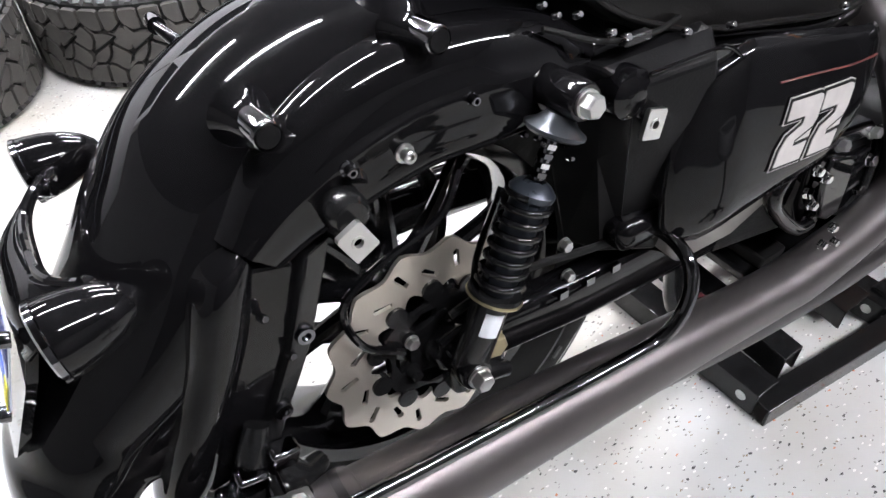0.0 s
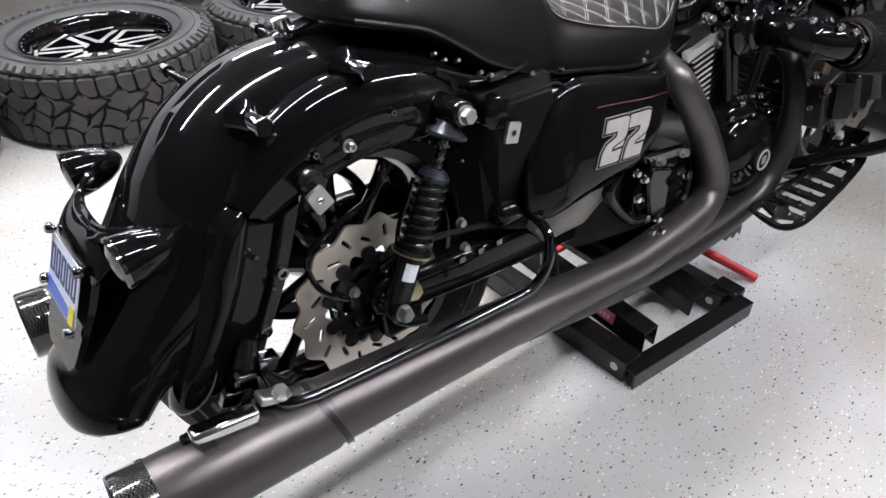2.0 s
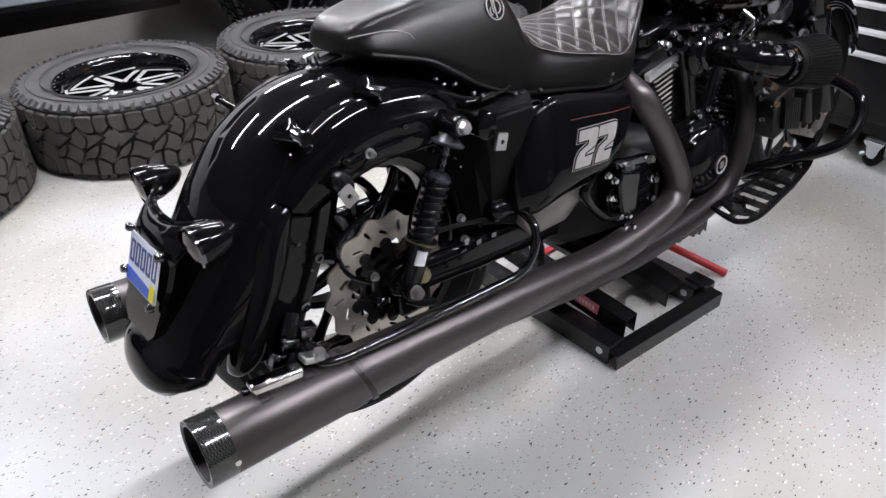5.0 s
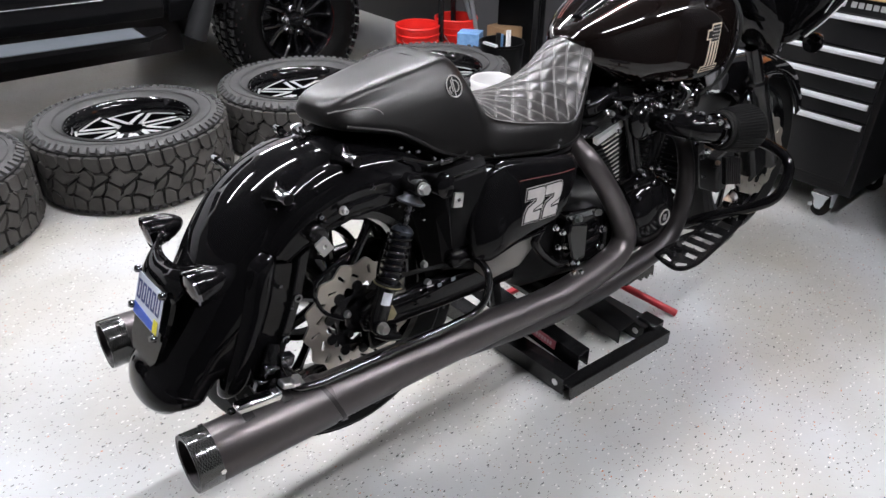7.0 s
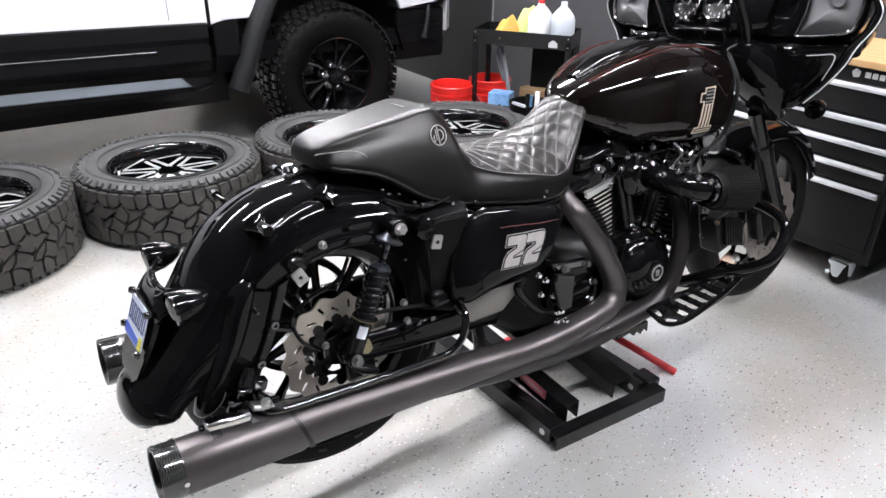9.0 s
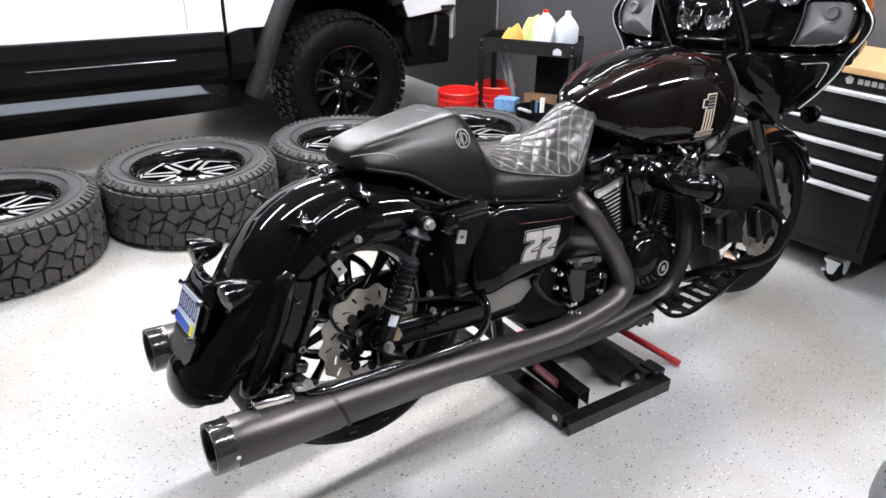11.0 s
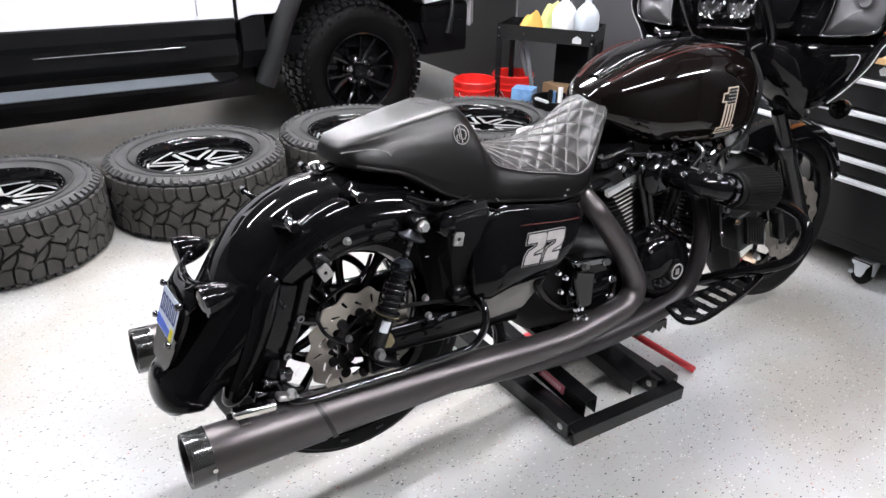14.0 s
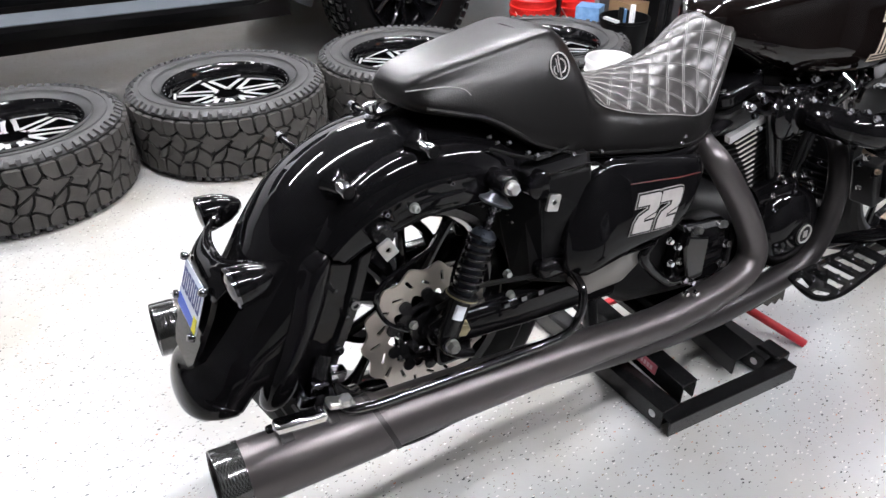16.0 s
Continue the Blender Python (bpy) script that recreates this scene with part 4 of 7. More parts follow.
def side_cover(s):
    rings = []
    for x in np.linspace(0.270, 0.611, 26):
        zu, zl = cover_edges(x)
        rings.append([(x, s * cover_y(x, zl + (zu - zl) * f), zl + (zu - zl) * f) for f in np.linspace(0, 1, 15)])
    sc = part("side_cover", loft(rings, closed=False), GLOSS, bike, "gloss black side cover with a race number", angle=70)
    shell = sc.modifiers.new("thickness", "SOLIDIFY")
    shell.thickness, shell.offset = 0.006, -1 if s < 0 else 1
    lower = [(0.292, 0.556, 0.200), (0.345, 0.582, 0.214), (0.430, 0.598, 0.222), (0.500, 0.600, 0.222), (0.500, 0.570, 0.212), (0.484, 0.520, 0.197), (0.452, 0.462, 0.172), (0.355, 0.458, 0.168), (0.315, 0.500, 0.184)]
    lp = part("lower_panel", loft([[(x, s * (y - 0.03), z) for x, z, y in lower], [(x, s * y, z) for x, z, y in lower]]), LOWER, sc, "polished black lower cover, grey sheen in its colour")
    softened(lp, 0.006, 3)
    part("panel_crease", tube([(0.300, s * 0.202, 0.556), (0.40, s * 0.213, 0.562), (0.490, s * 0.213, 0.560)], [0.003, 0.005, 0.005], 8), GLOSS, lp)
    part("cover_pinstripe", tube([(u, s * (cover_y(u, v) + 0.0006), v) for u, v in ((0.40, 0.712), (0.46, 0.706), (0.52, 0.698), (0.565, 0.694), (0.590, 0.690))], 0.0011, 6), MAROON, sc, "thin red-brown pinstripe")
    bx = part("side_box", loft([[(x, s * y, z) for x, y, z in ring] for ring in (
        ((0.175, 0.10, 0.775), (0.345, 0.10, 0.79), (0.36, 0.10, 0.66), (0.300, 0.10, 0.50), (0.215, 0.10, 0.52), (0.185, 0.10, 0.66)),
        ((0.20, 0.160, 0.766), (0.335, 0.175, 0.776), (0.355, 0.18, 0.66), (0.300, 0.175, 0.51), (0.225, 0.155, 0.53), (0.21, 0.155, 0.66)),
        ((0.215, 0.186, 0.750), (0.318, 0.200, 0.756), (0.336, 0.202, 0.672), (0.290, 0.170, 0.54), (0.245, 0.165, 0.555), (0.222, 0.184, 0.690)))]), MATTE, bike, "black plastic box beside the frame", smooth=False)
    softened(bx, 0.006, 3)
    part("box_trim", tube([(0.235, s * 0.190, 0.760), (0.305, s * 0.199, 0.766), (0.330, s * 0.201, 0.764), (0.362, s * 0.205, 0.738)], 0.0022, 8), GLOSS, bx)
    for x, y, z in ((0.330, 0.203, 0.704), (0.342, 0.199, 0.668)):
        part("box_screw", hexbolt((x, s * y, z), (0, s, 0), 0.003, 0.004), CHROME, bx)
    part("frame_rail", tube([(0.12, s * 0.105, 0.775), (0.25, s * 0.125, 0.765), (0.42, s * 0.140, 0.735), (0.60, s * 0.140, 0.705), (0.80, s * 0.10, 0.72)], 0.015, 12), GLOSS, bike, "black frame rail")


both(side_cover)
cover22 = bpy.data.objects["side_cover"]


TWO = [(0, 1), (0.86, 1), (0.96, 0.97), (1, 0.90), (0.98, 0.62), (0.90, 0.50), (0.42, 0.36), (0.42, 0.26), (0.84, 0.28), (0.80, 0), (0, 0), (0.02, 0.26), (0.14, 0.44), (0.54, 0.58), (0.56, 0.71), (0, 0.71)]


def on_cover(u, v, w):
    x, z = 0.397 + u * 0.99 + v * 0.24, 0.617 + v - u * 0.07
    return (x, -cover_y(x, z) - 0.0008 - w, z)


def grown(loop, d):
    """The outline pushed outwards."""
    out = []
    n = len(loop)
    for i in range(n):
        a, b, c = Vector(loop[i - 1]), Vector(loop[i]), Vector(loop[(i + 1) % n])
        n1, n2 = (b - a).orthogonal().normalized(), (c - b).orthogonal().normalized()
        m = (n1 + n2)
        m = m / max(0.5, m.dot(n1))
        out.append(tuple(b + m * d))
    return out


for k in range(2):
    base = [(k * 0.058 + x * 0.056 + y * 0.006, y * 0.070) for x, y in TWO]
    sign = 1 if abs(grown(base, 0.002)[0][1]) > 0.07 else -1
    for d, w, mt, nm in ((0.0046, 0.0008, DECAL, "number_outline"), (0.0032, 0.0016, DECAL_DARK, "number_edge"), (0.0, 0.0024, DECAL, "race_number")):
        part(nm, slab(dense(grown(base, sign * d), 0.006), 0.0007, place=lambda u, v, t, w=w + 0.0003 * k: on_cover(u, v, w + t)), mt, cover22, "silver race number" if nm == "race_number" else "", smooth=False)

# exhaust
def exhaust(s):
    y, up = (0.213, 0.0) if s < 0 else (0.248, 0.021)
    m = part("muffler", lathe([(0.0450, 0.0), (0.0530, 0.0), (0.0545, 0.003), (0.0545, 0.276), (0.0530, 0.280), (0.0500, 0.281)], (-0.416, s * y, 0.4065 + up), (1, 0, -0.027), 48), SATIN, bike, "satin black slip-on muffler with a carbon tip")
    part("tip", lathe([(0.0545, 0.0002), (0.0555, 0.001), (0.0560, 0.004), (0.0556, 0.042), (0.0550, 0.044), (0.0545, 0.0441)], (-0.4175, s * y, 0.4066 + up), (1, 0, -0.027), 48), CARBON, m, "dark carbon exhaust tip")
    part("bore", lathe([(0.0545, 0.0), (0.0495, 0.0005), (0.0475, 0.012), (0.0455, 0.10), (0, 0.11)], (-0.4175, s * y, 0.4066 + up), (1, 0, -0.027), 32), SATIN_DARK, m)
    for a in (62, 182, 302):
        c, sn = math.cos(radians(a)), math.sin(radians(a))
        part("tip_screw", lathe([(0, 0), (0.0060, 0), (0.0050, 0.0025), (0, 0.003)], (-0.376, s * (y - 0.0548 * c), 0.4055 + up + 0.0548 * sn), (0, -s * c, sn), 12), CHROME, m)
    path = [(-0.142, 0.3990, 0.0512), (0.03, 0.3895, 0.0478), (0.20, 0.3775, 0.0435), (0.36, 0.3640, 0.0390), (0.45, 0.3560, 0.0372), (0.53, 0.3515, 0.0368)]
    part("muffler_shield", tube([(x, s * y, z + up) for x, z, r in path], [r for *_, r in path], 32, 6), SATIN, m, "satin black tapered heat shield")
    collar = [[(-0.139 - 0.020 * math.sin(a) + dx, s * (y - r * math.cos(a)), 0.3988 + up + r * math.sin(a)) for dx, r in ((0.0, 0.0558), (0.010, 0.0556), (0.010, 0.0500), (0.0, 0.0500))] for a in np.linspace(0, 2 * math.pi, 41)[:-1]]
    part("joint_lip", loft(collar + collar[:1], caps=False), SATIN_DARK, m, "dark lip where the muffler slips on")
    if s < 0:
        rear = [(0.74, -0.08, 0.70), (0.692, -0.13, 0.702), (0.688, -0.172, 0.680), (0.718, -0.184, 0.636), (0.780, -0.188, 0.552), (0.832, -0.190, 0.465), (0.842, -0.193, 0.412), (0.810, -0.198, 0.378), (0.745, -0.204, 0.364), (0.66, -0.209, 0.356), (0.56, -0.213, 0.3515), (0.49, -0.213, 0.3535)]
        part("rear_header", tube(rear, [0.024, 0.026, 0.0275, 0.0285, 0.030, 0.032, 0.034, 0.035, 0.036, 0.037, 0.0378, 0.0345], 24, 8), SATIN, m, "satin black rear header pipe")
        front = [(1.12, -0.10, 0.66), (1.105, -0.17, 0.64), (1.092, -0.205, 0.58), (1.088, -0.216, 0.50), (1.068, -0.216, 0.415), (1.005, -0.214, 0.345), (0.83, -0.213, 0.318), (0.66, -0.212, 0.311), (0.45, -0.212, 0.326), (0.20, -0.213, 0.360)]
        part("front_header", tube(front, [0.018, 0.021, 0.023, 0.025, 0.027, 0.029, 0.032, 0.034, 0.034, 0.030], 24, 8), SATIN_DARK, m, "satin black front header pipe")
    hang = part("muffler_hanger", box((-0.205, s * 0.175, 0.448), (0.06, 0.05, 0.012)), BLACK_METAL, m)
    softened(hang, 0.003)


both(exhaust)
# hanger, clamp and the guard bar over the right muffler
guard = part("guard_bar", tube([(0.282, -0.170, 0.556), (0.286, -0.205, 0.552), (0.284, -0.235, 0.538), (0.276, -0.250, 0.512), (0.262, -0.254, 0.484), (0.238, -0.253, 0.462), (0.200, -0.250, 0.455), (0.05, -0.245, 0.456), (-0.12, -0.238, 0.459), (-0.165, -0.234, 0.460), (-0.195, -0.222, 0.462), (-0.206, -0.198, 0.472), (-0.205, -0.16, 0.49)], 0.0085, 16, 8), GUARD_CHROME, bike, "black chrome bag guard bar")
softened(part("guard_mount", box((0.268, -0.165, 0.560), (0.085, 0.05, 0.045)), GLOSS, guard), 0.018, 3)
softened(part("clamp_plate", box((-0.202, -0.212, 0.472), (0.045, 0.026, 0.012), m=Euler((0, radians(18), 0)).to_matrix().to_4x4()), ZINC, guard, "bare metal clamp"), 0.003)
block = softened(part("hanger_block", box((-0.272, -0.214, 0.468), (0.088, 0.028, 0.020), m=Euler((0, radians(2), radians(-6))).to_matrix().to_4x4()), CHROME, bike, "chrome muffler hanger block"), 0.006, 3)
part("hanger_bolt", hexbolt((-0.196, -0.220, 0.476), (0.1, -0.3, 1), 0.010, 0.012), ZINC, guard)
part("hanger_post", tube([(-0.225, -0.17, 0.455), (-0.215, -0.165, 0.50), (-0.20, -0.155, 0.53)], [0.018, 0.016, 0.012], 12), BLACK_METAL, bike)
for x in (-0.300, -0.222):
    band = [(-0.0550 * math.sin(a), 0.0550 * math.cos(a)) for a in np.linspace(-0.35, 0.42, 12)]
    part("hanger_strap", loft([[(x + dx, -0.213 + u * k, 0.4035 + v * k) for dx, k in ((-0.010, 1.0), (0.010, 1.0), (0.010, 1.035), (-0.010, 1.035))] for u, v in band]), SATIN_DARK, bike)
softened(part("hanger_foot", box((-0.262, -0.196, 0.455), (0.125, 0.018, 0.016)), BLACK_METAL, bike), 0.004)
for x, y, z in ((-0.245, -0.172, 0.470), (-0.225, -0.178, 0.492), (-0.190, -0.175, 0.500)):
    softened(part("mount_block", box((x, y, z), (0.030, 0.022, 0.026), m=Euler((0.2, 0.3, 0.1)).to_matrix().to_4x4()), BLACK_CHROME, bike), 0.004)
stand = part("lower_bracket", tube([(-0.20, -0.16, 0.47), (-0.18, -0.165, 0.44), (-0.15, -0.15, 0.43)], [0.016, 0.02, 0.012], 10), BLACK_METAL, bike)
part("lower_bracket_bolt", hexbolt((-0.205, -0.178, 0.462), (0, -1, 0), 0.009, 0.012), CHROME, stand)

# tail: signals, bracket, plate
def signal(s):
    d = Vector((0.97, s * -0.05, 0.10)).normalized()
    o = Vector((-0.320, -0.125, 0.684)) if s < 0 else Vector((-0.296, 0.162, 0.688))
    sg = part("turn_signal", lathe([(0, 0.004), (0.030, 0.002), (0.0335, 0), (0.0350, 0.004), (0.0345, 0.014), (0.032, 0.030), (0.026, 0.050), (0.017, 0.066), (0.008, 0.075), (0, 0.078)], o, d, 28), GLOSS, bike, "gloss black bullet turn signal")
    part("lens", lathe([(0, -0.006), (0.018, -0.004), (0.029, 0.001), (0.030, 0.004)], o, d, 24), RED_LENS, sg)
    part("bezel", lathe([(0.0325, -0.002), (0.0360, 0.0), (0.0360, 0.005), (0.0335, 0.007)], o, d, 28), BLACK_CHROME, sg)
    part("stem", tube([tuple(o + d * 0.035), (-0.285, s * 0.100, 0.696), (-0.276, s * 0.088, 0.698)], [0.010, 0.008, 0.008], 12), GLOSS, sg)


both(signal)
hood = []
for k, zz, x0, bow, w in ((0, 0.703, -0.280, 0.026, 0.094), (0, 0.707, -0.283, 0.030, 0.098), (1, 0.704, -0.288, 0.034, 0.101), (3, 0.690, -0.298, 0.039, 0.101), (4, 0.675, -0.314, 0.032, 0.098), (5, 0.660, -0.332, 0.017, 0.093), (6, 0.650, -0.344, 0.005, 0.090)):
    hood.append([(x0 - bow * (1 - abs(y / w) ** 3.2), y, zz - 0.013 * (1 - (y / w) ** 2) * (1 - k / 6)) for y in w * np.sin(np.linspace(-math.pi / 2, math.pi / 2, 31))])
hd = part("plate_hood", loft(hood, closed=False), GLOSS, bike, "gloss black curved hood over the plate", angle=80)
hs = hd.modifiers.new("thickness", "SOLIDIFY")
hs.thickness = 0.005
part("hood_rim", tube(hood[1], 0.0044, 8, 2), GLOSS, hd)
holder = part("plate_holder", loft([[(x, y, z) for y in np.linspace(-w, w, 15)] + [(x + 0.012, y, z + 0.004) for y in np.linspace(w, -w, 15)] for x, z, w in ((-0.333, 0.672, 0.074), (-0.340, 0.655, 0.078), (-0.358, 0.610, 0.077), (-0.378, 0.568, 0.073), (-0.393, 0.535, 0.066), (-0.400, 0.518, 0.046))]), GLOSS, bike, "gloss black curved plate holder")
NRM = Vector((-0.93, 0, 0.36)).normalized()
ALONG = Vector((-0.36, 0, -0.93)).normalized()
PC = Vector((-0.3625, 0, 0.606)) + NRM * 0.006 - ALONG * 0.014


def on_plate(u, v, w):
    return PC + Vector((0, -u, 0)) - ALONG * v + NRM * w


def rounded_loop(w, h, r, n=4):
    out = []
    for cx, cy, a0 in ((w - r, h - r, 0), (-w + r, h - r, 90), (-w + r, -h + r, 180), (w - r, -h + r, 270)):
        out += [(cx + r * math.cos(radians(a0 + 90 * k / n)), cy + r * math.sin(radians(a0 + 90 * k / n))) for k in range(n + 1)]
    return out


plate = part("number_plate", slab(rounded_loop(0.065, 0.0425, 0.008), 0.0015, place=on_plate), PLATE, bike, "white and blue number plate", smooth=False)
part("plate_band", slab([(-0.063, -0.0405), (0.040, -0.0405), (0.042, -0.024), (-0.063, -0.018)], 0.0008, place=lambda u, v, w: on_plate(u, v, w + 0.0015)), PLATE_BLUE, plate, smooth=False)
part("plate_tab", slab([(0.040, -0.040), (0.061, -0.039), (0.061, -0.014), (0.042, -0.014)], 0.0008, place=lambda u, v, w: on_plate(u, v, w + 0.0026)), YELLOW, plate, smooth=False)
for k in range(5):
    c0 = -0.048 + 0.0240 * k
    part("plate_bar", slab([(c0 + p, 0.012 + q) for p, q in ((-0.0088, -0.019), (0.0088, -0.019), (0.0088, 0.019), (-0.0088, 0.019))], 0.0008, [[(c0 + p, 0.012 + q) for p, q in ((-0.0045, -0.014), (-0.0045, 0.014), (0.0045, 0.014), (0.0045, -0.014))]], place=lambda u, v, w: on_plate(u, v, w + 0.0016)), INK, plate, smooth=False)
for u, v in ((-0.067, -0.028), (0.066, 0.040), (0.056, -0.047), (-0.064, 0.046)):
    p = on_plate(u, v, 0.0)
    part("plate_bolt", lathe([(0, 0), (0.0075, 0), (0.0075, 0.008), (0.0055, 0.011), (0, 0.012)], p, NRM, 12), BLACK_CHROME, plate)

# engine
case = part("engine", loft([sup(x, w, t, b, 3.4, 24) for x, w, t, b in ((0.50, 0.08, 0.52, 0.36), (0.56, 0.110, 0.58, 0.31), (0.70, 0.118, 0.59, 0.29), (0.79, 0.125, 0.57, 0.285), (0.84, 0.165, 0.56, 0.28), (0.96, 0.175, 0.56, 0.28), (1.08, 0.16, 0.53, 0.29), (1.16, 0.10, 0.45, 0.33))]), WRINKLE, bike, "black V-twin engine with cut cylinder fins")
camcover = part("cam_cover", lathe([(0, 0.045), (0.035, 0.045), (0.055, 0.042), (0.085, 0.030), (0.105, 0.012), (0.11, 0), (0.11, -0.02)], (0.975, -0.172, 0.445), (0, -1, 0.02), 40), GLOSS, case, "gloss black cam cover")
part("timer_cover", lathe([(0, 0.006), (0.024, 0.006), (0.030, 0.005), (0.031, 0.0)], (0.985, -0.217, 0.440), (0, -1, 0), 32), BLACK_METAL, camcover)
part("timer_ring", lathe([(0.0200, 0.005), (0.0208, 0.0085), (0.0235, 0.0085), (0.0245, 0.004)], (0.985, -0.217, 0.440), (0, -1, 0), 32), DECAL, camcover, "silver ring badge")
for p, q in ((-0.006, 0.022), (0.006, 0.022)):
    part("timer_bar", box((0.985 + p * 0.7, -0.2245, 0.440), (0.003, 0.003, q * 0.8)), DECAL, camcover, smooth=False)
for k in range(9):
    a = 2 * math.pi * k / 9 + 0.3
    part("cover_bolt", hexbolt((0.975 + 0.098 * math.cos(a), -0.186, 0.445 + 0.098 * math.sin(a)), (0, -1, 0), 0.006, 0.008), BLACK_CHROME, camcover)
gear = softened(part("gearbox_cover", slab([(0.640, 0.528), (0.755, 0.522), (0.775, 0.50), (0.800, 0.40), (0.76, 0.365), (0.64, 0.375), (0.62, 0.43)], 0.045, place=lambda u, v, w: (u, -0.118 - w, v)), GLOSS, case, "gloss black gearbox cover"), 0.012, 3)
softened(part("gearbox_lid", slab([(0.622, 0.545), (0.740, 0.534), (0.768, 0.512), (0.752, 0.503), (0.66, 0.515), (0.632, 0.520)], 0.060, place=lambda u, v, w: (u, -0.112 - w, v)), BLACK_CHROME, gear, "polished black gearbox lid"), 0.007, 3)
for x, z in ((0.664, 0.521), (0.744, 0.514), (0.78, 0.45), (0.772, 0.40), (0.65, 0.395), (0.632, 0.45)):
    part("cover_bolt", hexbolt((x, -0.162 if z < 0.5 else -0.170, z), (0, -1, 0.25), 0.0085, 0.014), ZINC if z > 0.5 else CHROME, gear)
for z in (0.475, 0.445, 0.415):
    part("gearbox_rib", tube([(0.645, -0.163, z - 0.006), (0.70, -0.167, z), (0.765, -0.163, z + 0.002)], 0.006, 8), GLOSS, gear)
softened(part("lever_blade", slab([(0.618, 0.525), (0.684, 0.506), (0.679, 0.412), (0.652, 0.408), (0.629, 0.421), (0.611, 0.497)], 0.010, place=lambda u, v, w: (u, -0.182 - w, v)), GLOSS_TRIM, case, "gloss black lever blade"), 0.004)
rest = part("cover_arm", tube([(0.520, -0.185, 0.60), (0.498, -0.200, 0.565), (0.470, -0.205, 0.535), (0.500, -0.20, 0.49), (0.556, -0.20, 0.441), (0.600, -0.195, 0.428)], [0.008, 0.011, 0.012, 0.011, 0.010, 0.008], 12), GLOSS, case)
for x, z in ((0.590, 0.412), (0.604, 0.436), (0.622, 0.402), (0.53, 0.505), (0.520, 0.56), (0.545, 0.54)):
    part("case_bolt", hexbolt((x, -0.222, z), (0, -1, 0), 0.006, 0.010), CHROME, rest)


def cylinder(cx, cz, lean, name):
    d = Vector((math.sin(radians(lean)), 0, math.cos(radians(lean))))
    f = Vector((d.z, 0, -d.x))
    o = Vector((cx, 0, cz))
    body = part(name, loft([[tuple(o + d * h + f * (0.055 * math.cos(a)) + Vector((0, 0.075 * math.sin(a), 0))) for a in np.linspace(0, 2 * math.pi, 25)[:-1]] for h in (0, 0.25)]), WRINKLE, case, "black finned cylinder")
    for k in range(11):
        h = 0.03 + 0.0135 * k
        w = 0.070 if k < 7 else 0.078
        loop = rounded_loop(w, 0.118, 0.035)
        part("fin", slab(loop, 0.004, place=lambda u, v, t: o + d * (h + t) + f * u + Vector((0, v, 0))), WRINKLE, body, smooth=False)
        part("fin_edge", slab([(-w * (0.10 + 0.060 * k), -0.1215), (w * (0.02 + 0.018 * k), -0.1215), (w * (0.02 + 0.018 * k), -0.116), (-w * (0.10 + 0.060 * k), -0.116)], 0.0022, place=lambda u, v, t: o + d * (h + 0.0016 + t) + f * u + Vector((0, v, 0))), FIN, body, smooth=False)
    softened(part("cylinder_head", slab(rounded_loop(0.082, 0.115, 0.03), 0.05, place=lambda u, v, t: o + d * (0.19 + t) + f * u + Vector((0, v, 0))), WRINKLE, body), 0.006)
    part("head_edge", slab([(-0.085, -0.130), (-0.02, -0.128), (0.085, -0.124), (0.08, -0.112), (-0.080, -0.112)], 0.016, place=lambda u, v, t: o + d * (0.184 + t) + f * u + Vector((0, v, 0))), ALLOY, body, "bright machined head edge", smooth=False)
    rb = part("rocker_box", slab(rounded_loop(0.078, 0.105, 0.04), 0.045, place=lambda u, v, t: o + d * (0.242 + t) + f * u + Vector((0, v, 0))), GLOSS, body, "gloss black rocker box")
    softened(rb, 0.014, 3)
    for u, v in ((-0.055, -0.085), (0.055, -0.085), (-0.06, 0), (0.06, 0)):
        part("rocker_bolt", hexbolt(o + d * 0.286 + f * u + Vector((0, v, 0)), d, 0.008, 0.008), CHROME, rb)
    sgn = 1 if lean < 0 else -1
    for off in (-0.012, 0.018):
        part("pushrod_tube", tube([tuple(o + d * -0.01 + f * (off * 0.6 + sgn * 0.045) + Vector((0, -0.145, 0))), tuple(o + d * 0.21 + f * (off + sgn * 0.045) + Vector((0, -0.135, 0)))], 0.0105, 12), BLACK_METAL, body)


cylinder(0.905, 0.520, -13, "rear_cylinder")
cylinder(1.045, 0.525, 22, "front_cylinder")
part("lifter_block", tube([(0.90, -0.13, 0.52), (0.96, -0.155, 0.545), (1.02, -0.13, 0.52)], [0.03, 0.035, 0.03], 12), GLOSS, case)
for x, z in ((0.90, 0.545), (0.93, 0.575), (0.965, 0.582), (1.0, 0.572), (1.03, 0.548), (0.94, 0.53), (0.99, 0.53)):
    part("lifter_bolt", hexbolt((x, -0.178, z), (0, -1, 0.3), 0.006, 0.008), CHROME, case)

# intake: throttle elbow and cone filter
elbow = part("intake_elbow", tube([(0.985, -0.09, 0.715), (0.985, -0.17, 0.716), (0.995, -0.235, 0.712), (1.025, -0.280, 0.703), (1.075, -0.297, 0.691)], [0.030, 0.033, 0.035, 0.036, 0.038], 24, 6), GLOSS, bike, "gloss black intake elbow with a cone filter")
part("elbow_band", lathe([(0.0362, 0), (0.0392, 0.001), (0.0398, 0.005), (0.0392, 0.009), (0.0362, 0.010)], (1.006, -0.252, 0.709), (0.62, -0.74, -0.16), 28), GLOSS_TRIM, elbow)
